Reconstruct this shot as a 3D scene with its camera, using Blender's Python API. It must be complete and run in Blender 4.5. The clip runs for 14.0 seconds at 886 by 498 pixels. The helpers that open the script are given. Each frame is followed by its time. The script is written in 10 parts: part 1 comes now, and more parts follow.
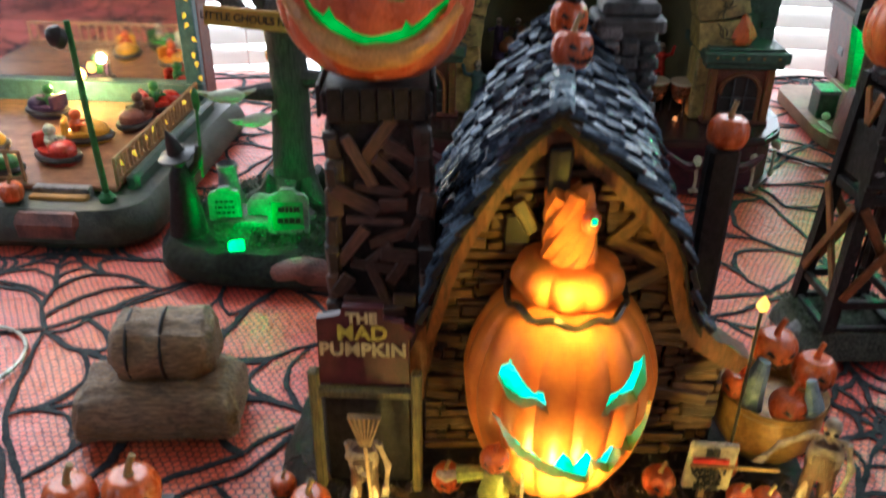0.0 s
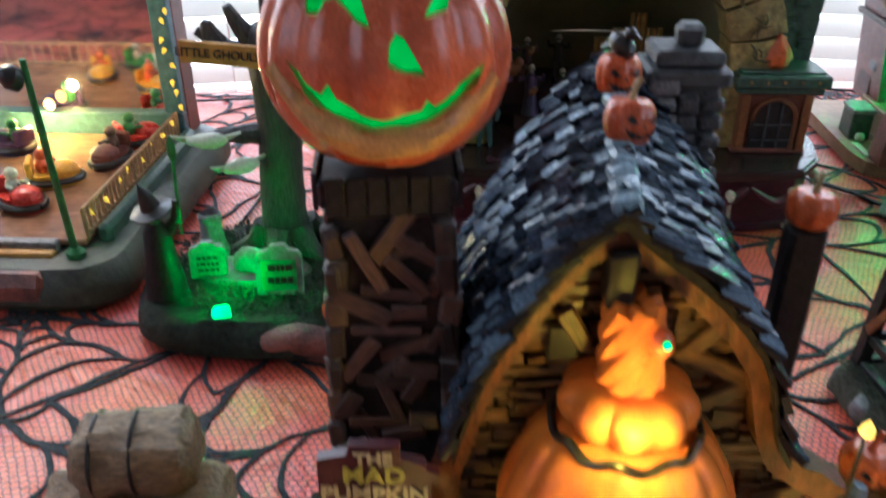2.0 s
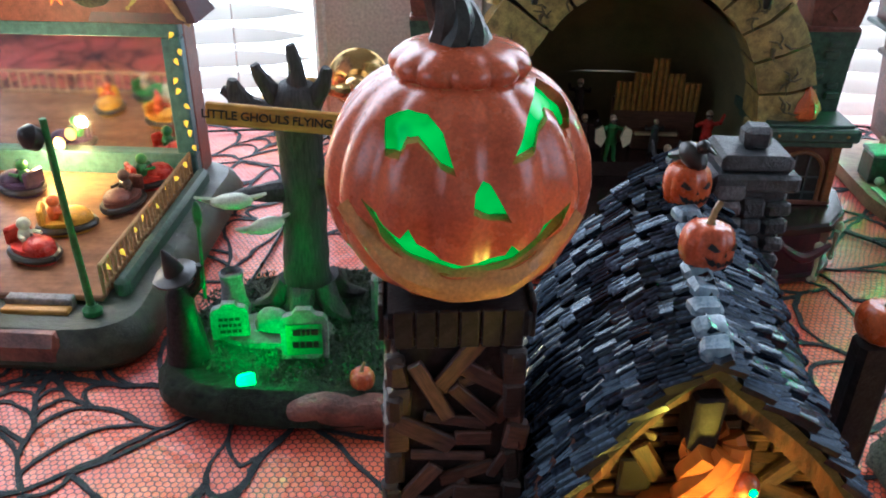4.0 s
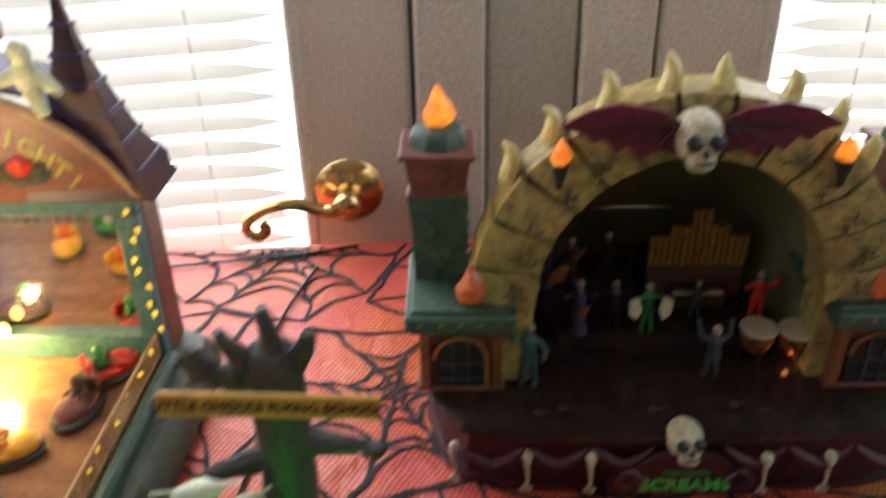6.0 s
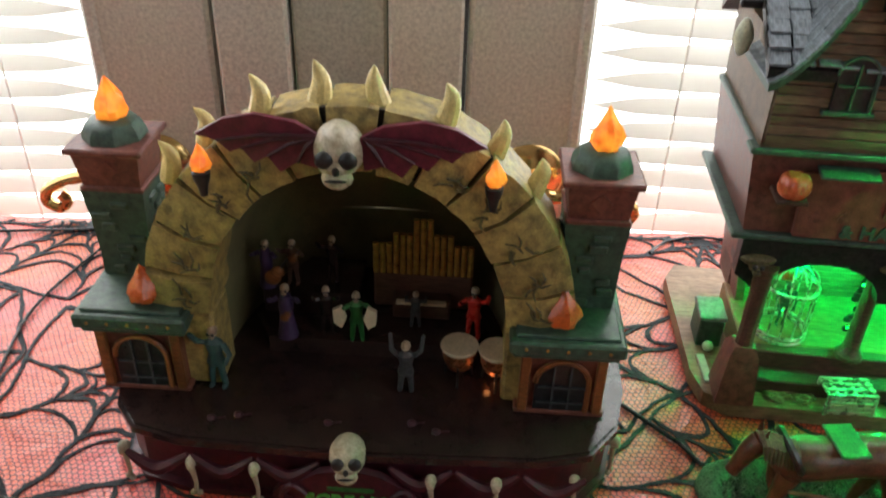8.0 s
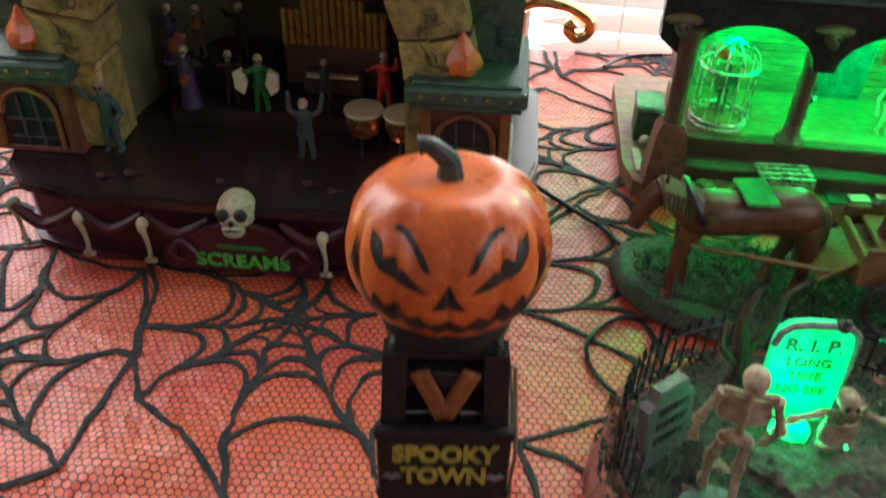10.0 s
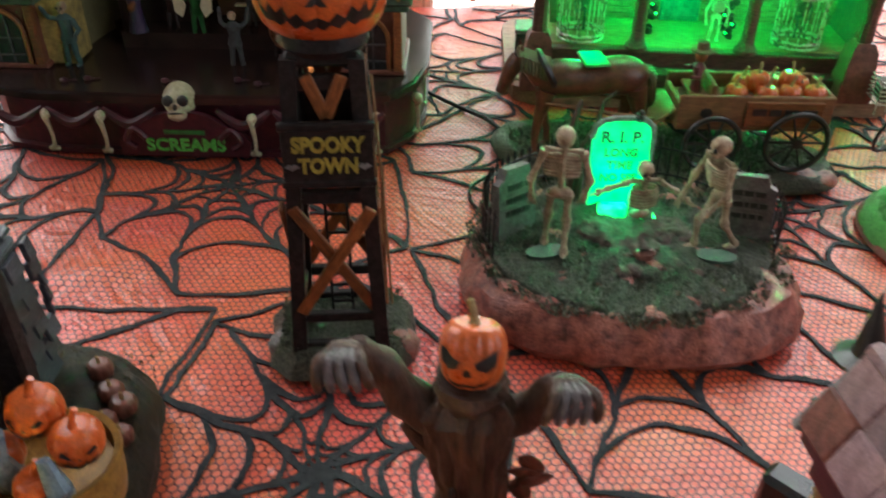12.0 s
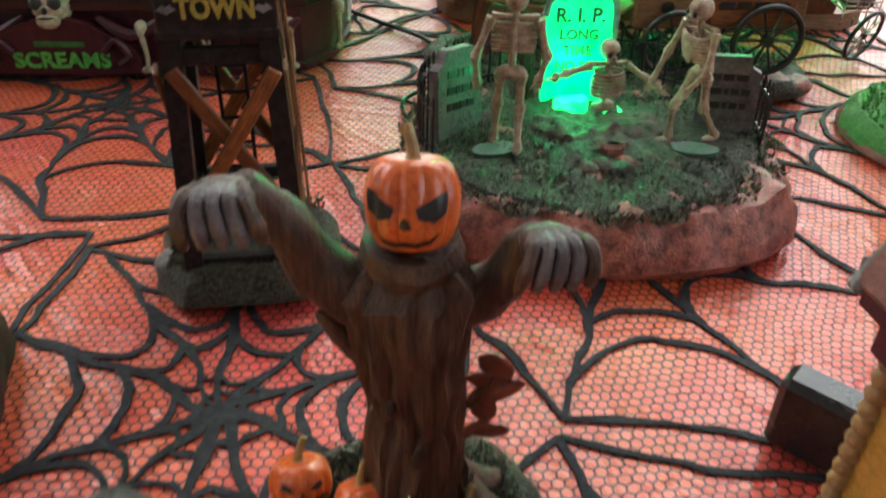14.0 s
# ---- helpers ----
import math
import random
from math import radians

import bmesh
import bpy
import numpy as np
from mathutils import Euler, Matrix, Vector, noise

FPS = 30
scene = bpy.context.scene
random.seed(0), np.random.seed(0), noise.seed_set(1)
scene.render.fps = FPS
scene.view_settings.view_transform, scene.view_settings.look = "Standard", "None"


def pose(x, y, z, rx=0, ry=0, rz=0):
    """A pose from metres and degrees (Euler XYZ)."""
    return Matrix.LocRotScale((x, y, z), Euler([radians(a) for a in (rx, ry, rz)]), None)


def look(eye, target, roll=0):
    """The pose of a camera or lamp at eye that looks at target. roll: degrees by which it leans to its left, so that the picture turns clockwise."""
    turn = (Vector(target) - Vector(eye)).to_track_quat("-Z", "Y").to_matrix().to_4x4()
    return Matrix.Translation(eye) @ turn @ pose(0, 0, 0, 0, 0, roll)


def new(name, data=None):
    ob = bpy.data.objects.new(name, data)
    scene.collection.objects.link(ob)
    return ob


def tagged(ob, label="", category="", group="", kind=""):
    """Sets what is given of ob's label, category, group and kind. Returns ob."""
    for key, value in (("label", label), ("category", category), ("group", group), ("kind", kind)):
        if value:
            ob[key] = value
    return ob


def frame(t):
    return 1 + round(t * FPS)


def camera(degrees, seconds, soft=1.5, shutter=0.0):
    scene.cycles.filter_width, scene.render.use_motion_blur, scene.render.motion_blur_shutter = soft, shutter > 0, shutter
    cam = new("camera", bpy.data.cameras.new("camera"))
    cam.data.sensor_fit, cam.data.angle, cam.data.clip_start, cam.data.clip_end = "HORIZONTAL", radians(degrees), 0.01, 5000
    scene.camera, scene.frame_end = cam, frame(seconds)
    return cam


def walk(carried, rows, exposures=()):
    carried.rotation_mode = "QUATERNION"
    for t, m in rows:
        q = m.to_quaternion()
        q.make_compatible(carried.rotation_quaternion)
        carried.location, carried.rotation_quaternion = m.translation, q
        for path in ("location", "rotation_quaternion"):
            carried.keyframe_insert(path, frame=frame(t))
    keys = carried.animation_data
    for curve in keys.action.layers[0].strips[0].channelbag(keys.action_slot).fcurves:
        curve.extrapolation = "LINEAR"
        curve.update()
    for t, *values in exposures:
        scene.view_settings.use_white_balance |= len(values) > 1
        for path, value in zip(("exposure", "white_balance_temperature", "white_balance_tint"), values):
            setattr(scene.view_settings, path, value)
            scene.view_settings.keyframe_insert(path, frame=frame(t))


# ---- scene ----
cam = camera(56.7, 14.0, 1.9, 0.5)
ROWS = [
    (0.0, look((0.004, 0.001, 0.28), (0.012, 1.756, -0.68), 0.5)),
    (0.5, look((0.002, -0.001, 0.241), (0.021, 1.743, -0.736), 0.8)),
    (1.0, look((0.023, 0.002, 0.225), (0.062, 1.747, -0.751), 0.8)),
    (1.5, look((0.016, 0.032, 0.241), (0.065, 1.78, -0.73), 0.3)),
    (2.0, look((-0.007, 0.074, 0.285), (0.02, 1.821, -0.688), -0.1)),
    (2.5, look((-0.021, 0.096, 0.313), (-0.017, 1.854, -0.639), 0.3)),
    (2.7, look((-0.034, 0.096, 0.323), (0.018, 1.843, -0.649), 0.5)),
    (5.0, look((-0.028, 0.133, 0.306), (0.025, 1.875, -0.674), 0.9)),
    (5.5, look((-0.07, 0.179, 0.328), (-0.014, 1.904, -0.682), -0.1)),
    (6.0, look((-0.033, 0.253, 0.387), (0.028, 1.984, -0.613), -1.3)),
    (6.5, look((0.074, 0.265, 0.434), (0.21, 2.023, -0.509), -0.5)),
    (7.0, look((0.174, 0.25, 0.422), (0.281, 2.008, -0.526), 1.1)),
    (7.2, look((0.16, 0.275, 0.431), (0.224, 2.015, -0.553), 1.4)),
    (9.3, look((0.219, 0.276, 0.339), (0.207, 1.891, -0.842), 2.5)),
    (9.5, look((0.232, 0.269, 0.336), (0.194, 1.858, -0.877), 2.7)),
    (10.0, look((0.245, 0.241, 0.31), (0.208, 1.82, -0.917), 1.5)),
    (10.5, look((0.244, 0.212, 0.295), (0.253, 1.825, -0.888), 1.3)),
    (11.0, look((0.237, 0.176, 0.277), (0.278, 1.822, -0.858), 1.8)),
    (11.5, look((0.245, 0.132, 0.286), (0.311, 1.784, -0.84), 1.7)),
    (12.0, look((0.277, 0.089, 0.277), (0.353, 1.737, -0.854), 0.9)),
    (12.5, look((0.293, 0.081, 0.268), (0.385, 1.719, -0.875), 0.7)),
    (13.0, look((0.285, 0.084, 0.215), (0.419, 1.708, -0.945), 1.8)),
    (13.5, look((0.279, 0.097, 0.197), (0.467, 1.715, -0.963), 2.4)),
    (14.0, look((0.281, 0.127, 0.2), (0.512, 1.756, -0.936), 2.0)),
]
EXPOSURES = [(0.0, -0.22, 5600, 10), (2.6, -0.16, 5250, 10), (5.0, 0.0, 5500, 10), (5.6, 0.02, 5900, 10), (6.0, -0.12, 6200, 10), (6.5, -0.45, 6500, 10), (7.0, -0.28, 6500, 10), (9.5, -0.05, 6300, 10), (12.0, -0.06, 6350, 10), (14.0, 0.10, 6400, 10)]

walk(cam, ROWS, EXPOSURES)
# ---- end of walk ----

# ---------------------------------------------------------------- light
world = bpy.data.worlds.new("sky")
scene.world = world
world.use_nodes = True
sky = world.node_tree.nodes.new("ShaderNodeTexSky")
sky.sky_type = 'NISHITA'
sky.sun_disc = False
sky.sun_elevation, sky.sun_rotation = radians(32), radians(20)
wbg = world.node_tree.nodes["Background"]
world.node_tree.links.new(sky.outputs[0], wbg.inputs[0])
wbg.inputs[1].default_value = 0.12


def area_lamp(name, m, w, h, power, color):
    d = bpy.data.lights.new(name, 'AREA')
    d.shape, d.size, d.size_y, d.energy, d.color = 'RECTANGLE', w, h, power, color
    o = new(name, d)
    o.matrix_world = m
    return o


def bulb(name, at, power, color, radius=0.004):
    d = bpy.data.lights.new(name, 'POINT')
    d.energy, d.color, d.shadow_soft_size = power, color, radius
    o = new(name, d)
    o.location = at
    return o


# daylight let in by the two glazed doors, and two added unseen fill lamps
area_lamp("daylight_left_door", look((-0.575, 0.955, 0.45), (-0.3, 0.0, 0.0)), 0.75, 1.2, 9.0, (0.93, 0.96, 1.0))
area_lamp("daylight_right_door", look((0.76, 0.955, 0.45), (0.4, 0.0, 0.0)), 0.75, 1.2, 10.0, (0.93, 0.96, 1.0))
area_lamp("daylight_side_window", look((-1.9, -0.5, 0.9), (0.1, 0.35, 0.0)), 1.3, 1.2, 7.5, (0.97, 0.98, 1.0))
area_lamp("daylight_east_window", look((1.9, -0.5, 0.9), (0.3, 0.3, 0.0)), 1.3, 1.2, 10.0, (0.97, 0.98, 1.0))

# ---------------------------------------------------------------- materials
def nodes_of(name):
    m = bpy.data.materials.new(name)
    m.use_nodes = True
    nt = m.node_tree
    return m, nt, nt.nodes["Principled BSDF"]


def noise_tex(nt, scale, detail=4.0, rough=0.6):
    n = nt.nodes.new("ShaderNodeTexNoise")
    n.inputs["Scale"].default_value = scale
    n.inputs["Detail"].default_value = detail
    n.inputs["Roughness"].default_value = rough
    co = nt.nodes.new("ShaderNodeTexCoord")
    nt.links.new(co.outputs["Object"], n.inputs["Vector"])
    return n


def ramp(nt, fac, stops):
    r = nt.nodes.new("ShaderNodeValToRGB")
    while len(r.color_ramp.elements) < len(stops):
        r.color_ramp.elements.new(0.5)
    for e, (p, c) in zip(r.color_ramp.elements, stops):
        e.position, e.color = p, (*c, 1)
    nt.links.new(fac, r.inputs[0])
    return r


def mix_rgb(nt, fac, a, b, kind='MIX'):
    m = nt.nodes.new("ShaderNodeMix")
    m.data_type, m.blend_type = 'RGBA', kind
    for sock, v in ((m.inputs[0], fac), (m.inputs[6], a), (m.inputs[7], b)):
        if hasattr(v, "links"):
            nt.links.new(v, sock)
        elif sock.type == 'RGBA':
            sock.default_value = (*v, 1)
        else:
            sock.default_value = v
    return m.outputs[2]


def paint(name, c1, c2=None, rough=0.5, metal=0.0, scale=160, fine=900, bump=0.3, dist=0.0006, wash=0.5, coat=0.0, emit=None, power=0.0, vary=0.0):
    """Hand-painted surface: two tones in patches, fine speckle, small relief and uneven gloss."""
    m, nt, b = nodes_of(name)
    rough *= 0.82
    c2 = c2 or tuple(x * wash for x in c1)
    big, small = noise_tex(nt, scale, 5), noise_tex(nt, fine, 3)
    r = ramp(nt, big.outputs[0], [(0.32, c2), (0.62, c1)])
    sp = ramp(nt, small.outputs[0], [(0.3, (0.72, 0.72, 0.72)), (0.7, (1.12, 1.12, 1.12))])
    col = mix_rgb(nt, 1.0, r.outputs[0], sp.outputs[0], 'MULTIPLY')
    if vary:
        oi = nt.nodes.new("ShaderNodeObjectInfo")
        geo = nt.nodes.new("ShaderNodeNewGeometry")
        ad = nt.nodes.new("ShaderNodeMath")
        ad.operation = 'ADD'
        nt.links.new(oi.outputs["Random"], ad.inputs[0])
        nt.links.new(geo.outputs["Random Per Island"], ad.inputs[1])
        fr = nt.nodes.new("ShaderNodeMath")
        fr.operation = 'FRACT'
        nt.links.new(ad.outputs[0], fr.inputs[0])
        vr = ramp(nt, fr.outputs[0], [(0.0, (1 - vary,) * 3), (1.0, (1 + vary,) * 3)])
        col = mix_rgb(nt, 1.0, col, vr.outputs[0], 'MULTIPLY')
    nt.links.new(col, b.inputs["Base Color"])
    rr = nt.nodes.new("ShaderNodeMapRange")
    rr.inputs[3].default_value, rr.inputs[4].default_value = max(0.05, rough - 0.14), min(1, rough + 0.14)
    nt.links.new(big.outputs[0], rr.inputs[0])
    nt.links.new(rr.outputs[0], b.inputs["Roughness"])
    b.inputs["Metallic"].default_value = metal
    b.inputs["Coat Weight"].default_value = coat
    b.inputs["Coat Roughness"].default_value = 0.2
    if bump:
        ad = nt.nodes.new("ShaderNodeMath")
        ad.operation = 'ADD'
        nt.links.new(big.outputs[0], ad.inputs[0])
        nt.links.new(small.outputs[0], ad.inputs[1])
        bp = nt.nodes.new("ShaderNodeBump")
        bp.inputs["Strength"].default_value, bp.inputs["Distance"].default_value = bump, dist
        nt.links.new(ad.outputs[0], bp.inputs["Height"])
        nt.links.new(bp.outputs[0], b.inputs["Normal"])
    if emit:
        b.inputs["Emission Color"].default_value = (*emit, 1)
        b.inputs["Emission Strength"].default_value = power
    return m


def grained(name, c1, c2, rough=0.55, stretch=(1, 1, 0.12), scale=700, bump=0.5, dist=0.0006, vary=0.15):
    """Wood or bark with grain drawn out along one axis of the piece."""
    m, nt, b = nodes_of(name)
    n = noise_tex(nt, scale, 5, 0.65)
    mp = nt.nodes.new("ShaderNodeMapping")
    mp.inputs["Scale"].default_value = stretch
    co = [x for x in nt.nodes if x.type == 'TEX_COORD'][0]
    nt.links.new(co.outputs["Object"], mp.inputs[0])
    nt.links.new(mp.outputs[0], n.inputs["Vector"])
    big = noise_tex(nt, 90, 3)
    r = ramp(nt, n.outputs[0], [(0.3, c2), (0.65, c1)])
    sp = ramp(nt, big.outputs[0], [(0.3, (0.7, 0.7, 0.7)), (0.7, (1.15, 1.15, 1.15))])
    col = mix_rgb(nt, 1.0, r.outputs[0], sp.outputs[0], 'MULTIPLY')
    oi = nt.nodes.new("ShaderNodeObjectInfo")
    geo = nt.nodes.new("ShaderNodeNewGeometry")
    ad = nt.nodes.new("ShaderNodeMath")
    ad.operation = 'ADD'
    nt.links.new(oi.outputs["Random"], ad.inputs[0])
    nt.links.new(geo.outputs["Random Per Island"], ad.inputs[1])
    fr = nt.nodes.new("ShaderNodeMath")
    fr.operation = 'FRACT'
    nt.links.new(ad.outputs[0], fr.inputs[0])
    vr = ramp(nt, fr.outputs[0], [(0.0, (1 - vary,) * 3), (1.0, (1 + vary,) * 3)])
    col = mix_rgb(nt, 1.0, col, vr.outputs[0], 'MULTIPLY')
    nt.links.new(col, b.inputs["Base Color"])
    b.inputs["Roughness"].default_value = rough
    bp = nt.nodes.new("ShaderNodeBump")
    bp.inputs["Strength"].default_value, bp.inputs["Distance"].default_value = bump, dist
    nt.links.new(n.outputs[0], bp.inputs["Height"])
    nt.links.new(bp.outputs[0], b.inputs["Normal"])
    return m


def glowing(name, color, power, tint=None):
    """Lit translucent plastic or a lamp: brighter and dimmer in patches."""
    m, nt, b = nodes_of(name)
    n = noise_tex(nt, 120, 2)
    r = ramp(nt, n.outputs[0], [(0.3, tuple(0.55 * c for c in color)), (0.65, tint or color)])
    b.inputs["Base Color"].default_value = (*color, 1)
    b.inputs["Roughness"].default_value = 0.35
    nt.links.new(r.outputs[0], b.inputs["Emission Color"])
    b.inputs["Emission Strength"].default_value = power
    return m


def tablecloth_material():
    """Orange satin under a black net of small six-sided meshes."""
    m, nt, b = nodes_of("orange_cloth")
    co = nt.nodes.new("ShaderNodeTexCoord")

    def vm(op, a, bb=None):
        n = nt.nodes.new("ShaderNodeVectorMath")
        n.operation = op
        for s, v in zip(n.inputs, (a, bb)):
            if v is None:
                continue
            if hasattr(v, "links"):
                nt.links.new(v, s)
            else:
                s.default_value = v
        return n

    def ma(op, a, bb=None):
        n = nt.nodes.new("ShaderNodeMath")
        n.operation = op
        for s, v in zip(n.inputs, (a, bb)):
            if v is None:
                continue
            if hasattr(v, "links"):
                nt.links.new(v, s)
            else:
                s.default_value = v
        return n.outputs[0]
    wob = noise_tex(nt, 30, 2)
    off = vm('SCALE', vm('SUBTRACT', wob.outputs["Color"], (0.5, 0.5, 0.5)).outputs[0])
    off.inputs["Scale"].default_value = 0.006
    pos = vm('ADD', co.outputs["Object"], off.outputs[0]).outputs[0]
    pitch, r3 = 0.0041, 1.7320508
    p = vm('MULTIPLY', pos, (1 / pitch, 1 / (pitch * r3), 0)).outputs[0]

    def cell(v):
        f = vm('SUBTRACT', vm('FRACTION', v).outputs[0], (0.5, 0.5, 0)).outputs[0]
        return vm('MULTIPLY', f, (1, r3, 0)).outputs[0]
    a, c = cell(p), cell(vm('ADD', p, (0.5, 0.5, 0)).outputs[0])
    la, lc = vm('LENGTH', a).outputs["Value"], vm('LENGTH', c).outputs["Value"]
    less = ma('LESS_THAN', la, lc)
    mixv = nt.nodes.new("ShaderNodeMix")
    mixv.data_type = 'VECTOR'
    nt.links.new(less, mixv.inputs[0])
    nt.links.new(c, mixv.inputs[4])
    nt.links.new(a, mixv.inputs[5])
    ab = vm('ABSOLUTE', mixv.outputs[1]).outputs[0]
    sx = nt.nodes.new("ShaderNodeSeparateXYZ")
    nt.links.new(ab, sx.inputs[0])
    d = ma('MAXIMUM', sx.outputs[0], ma('ADD', ma('MULTIPLY', sx.outputs[0], 0.5), ma('MULTIPLY', sx.outputs[1], 0.866)))
    edge = nt.nodes.new("ShaderNodeMapRange")
    edge.inputs[1].default_value, edge.inputs[2].default_value = 0.395, 0.44
    nt.links.new(d, edge.inputs[0])
    big = noise_tex(nt, 14, 4)
    big.inputs["Scale"].default_value = 9
    # pink and orange patches put the satin's highlights into the colour
    sat = ramp(nt, big.outputs[0], [(0.34, (0.74, 0.090, 0.078)), (0.5, (0.76, 0.120, 0.062)), (0.66, (0.80, 0.170, 0.058))])
    col = mix_rgb(nt, edge.outputs[0], sat.outputs[0], (0.060, 0.016, 0.015))
    nt.links.new(col, b.inputs["Base Color"])
    b.inputs["Roughness"].default_value = 0.33
    b.inputs["Specular IOR Level"].default_value = 0.6
    cr = noise_tex(nt, 90, 3)
    cr.inputs["Distortion"].default_value = 1.4
    bc = nt.nodes.new("ShaderNodeBump")
    bc.inputs["Strength"].default_value, bc.inputs["Distance"].default_value = 0.8, 0.0016
    nt.links.new(cr.outputs[0], bc.inputs["Height"])
    fold = noise_tex(nt, 26, 3)
    fold.inputs["Distortion"].default_value = 1.0
    bf = nt.nodes.new("ShaderNodeBump")
    bf.inputs["Strength"].default_value, bf.inputs["Distance"].default_value = 0.7, 0.006
    nt.links.new(fold.outputs[0], bf.inputs["Height"])
    nt.links.new(bf.outputs[0], bc.inputs["Normal"])
    bp = nt.nodes.new("ShaderNodeBump")
    bp.inputs["Strength"].default_value, bp.inputs["Distance"].default_value = 0.5, 0.0004
    nt.links.new(edge.outputs[0], bp.inputs["Height"])
    nt.links.new(bc.outputs[0], bp.inputs["Normal"])
    nt.links.new(bp.outputs[0], b.inputs["Normal"])
    return m


CLOTH = tablecloth_material()
LACE = paint("black_lace", (0.026, 0.028, 0.032), (0.05, 0.052, 0.056), rough=0.75, scale=300, fine=3000, bump=0.8, dist=0.0005)
ORANGE = paint("orange_pumpkin_paint", (0.72, 0.15, 0.03), (0.50, 0.085, 0.02), rough=0.36, scale=90, bump=0.15, coat=0.15)
ORANGE_DULL = paint("dull_orange_paint", (0.66, 0.145, 0.055), (0.46, 0.080, 0.030), rough=0.33, scale=60, bump=0.05, coat=0.3)
ORANGE_LIP = paint("pale_orange_rim", (0.66, 0.33, 0.10), (0.46, 0.22, 0.07), rough=0.5, scale=150)
BLACK = paint("black_paint", (0.014, 0.013, 0.013), (0.03, 0.028, 0.026), rough=0.4, bump=0.15)
STEM = paint("dark_stem_paint", (0.045, 0.05, 0.042), (0.02, 0.022, 0.02), rough=0.4, scale=300, bump=0.5)
STEM_TAN = paint("tan_stem_paint", (0.38, 0.26, 0.10), (0.22, 0.13, 0.05), rough=0.5, scale=300)
BONE = paint("bone_paint", (0.52, 0.41, 0.29), (0.24, 0.16, 0.10), rough=0.5, scale=260, fine=1400, bump=0.4)
SKULL = paint("old_ivory_paint", (0.58, 0.51, 0.37), (0.30, 0.24, 0.15), rough=0.5, scale=200, bump=0.35)
HORN = paint("yellow_horn_paint", (0.78, 0.66, 0.28), (0.60, 0.46, 0.17), rough=0.4, scale=120)
TURF = paint("dark_turf", (0.16, 0.17, 0.12), (0.014, 0.018, 0.013), rough=0.5, scale=650, fine=1500, bump=1.0, dist=0.003)
BLADES = paint("flocked_grass", (0.19, 0.22, 0.15), (0.016, 0.024, 0.016), rough=0.42, scale=200, fine=1500, bump=0.0, vary=0.5)
PINKROCK = paint("reddish_rock_paint", (0.46, 0.165, 0.125), (0.10, 0.030, 0.024), rough=0.42, scale=170, fine=700, bump=0.6, dist=0.0015)
BROWNROCK = paint("brown_rock_paint", (0.30, 0.12, 0.085), (0.10, 0.045, 0.04), rough=0.5, scale=60, fine=500, bump=0.6, dist=0.0015)
GREYSTONE = paint("grey_stone_paint", (0.25, 0.245, 0.25), (0.11, 0.105, 0.11), rough=0.65, scale=200, bump=0.6, dist=0.001)
DARKSTONE = paint("dark_stone_paint", (0.075, 0.08, 0.085), (0.022, 0.023, 0.026), rough=0.55, scale=200, bump=0.7, dist=0.001)
BARK = grained("bark_paint", (0.125, 0.066, 0.043), (0.022, 0.012, 0.010), rough=0.38, scale=800, bump=0.8, dist=0.0012)
BARK_DARK = grained("dark_bark_paint", (0.06, 0.052, 0.048), (0.010, 0.009, 0.009), rough=0.55, scale=800, bump=0.8, dist=0.0012)
TIMBER = grained("dark_brown_timber", (0.13, 0.06, 0.04), (0.04, 0.018, 0.014), rough=0.5, stretch=(0.15, 1, 1), scale=900, vary=0.35)
BRACEWOOD = grained("red_brown_board", (0.125, 0.066, 0.050), (0.036, 0.019, 0.016), rough=0.45, stretch=(0.15, 1, 1), scale=900, vary=0.3)
TIMBER_DARK = grained("dark_brown_plank", (0.055, 0.036, 0.03), (0.022, 0.016, 0.014), rough=0.45, stretch=(0.15, 1, 1), scale=900, vary=0.3)
TIMBER_BLACK = paint("black_timber_paint", (0.016, 0.014, 0.014), (0.035, 0.03, 0.03), rough=0.45, scale=300, bump=0.4)
PLANK_ORANGE = grained("orange_brown_plank", (0.30, 0.105, 0.03), (0.10, 0.032, 0.012), rough=0.42, stretch=(0.15, 1, 1), scale=900, vary=0.3)
SLATE = grained("blue_black_shingle", (0.052, 0.058, 0.076), (0.012, 0.014, 0.020), rough=0.32, stretch=(1, 0.12, 1), scale=1100, bump=0.9, dist=0.0009, vary=0.35)


def sheen_streaked(name, dark, light, rough):
    """Dark split shingle; window sheen is painted into its proud grain as paler blue."""
    m, nt, b = nodes_of(name)
    co = nt.nodes.new("ShaderNodeTexCoord")
    sx = nt.nodes.new("ShaderNodeSeparateXYZ")
    nt.links.new(co.outputs["Object"], sx.inputs[0])
    mr = nt.nodes.new("ShaderNodeMapRange")
    mr.inputs[1].default_value, mr.inputs[2].default_value = 0.18, 0.50
    nt.links.new(sx.outputs[2], mr.inputs[0])
    n = noise_tex(nt, 5.0, 4)
    r = ramp(nt, n.outputs[0], [(0.36, (0.12, 0.12, 0.12)), (0.62, (1.0, 1.0, 1.0))])
    mu = nt.nodes.new("ShaderNodeMath")
    mu.operation = 'MULTIPLY'
    nt.links.new(mr.outputs[0], mu.inputs[0])
    nt.links.new(r.outputs[0], mu.inputs[1])
    col = mix_rgb(nt, mu.outputs[0], dark, light)
    oi = nt.nodes.new("ShaderNodeObjectInfo")
    vr = ramp(nt, oi.outputs["Random"], [(0.0, (0.55, 0.55, 0.55)), (1.0, (1.2, 1.2, 1.2))])
    nt.links.new(mix_rgb(nt, 1.0, col, vr.outputs[0], 'MULTIPLY'), b.inputs["Base Color"])
    b.inputs["Roughness"].default_value = rough
    return m


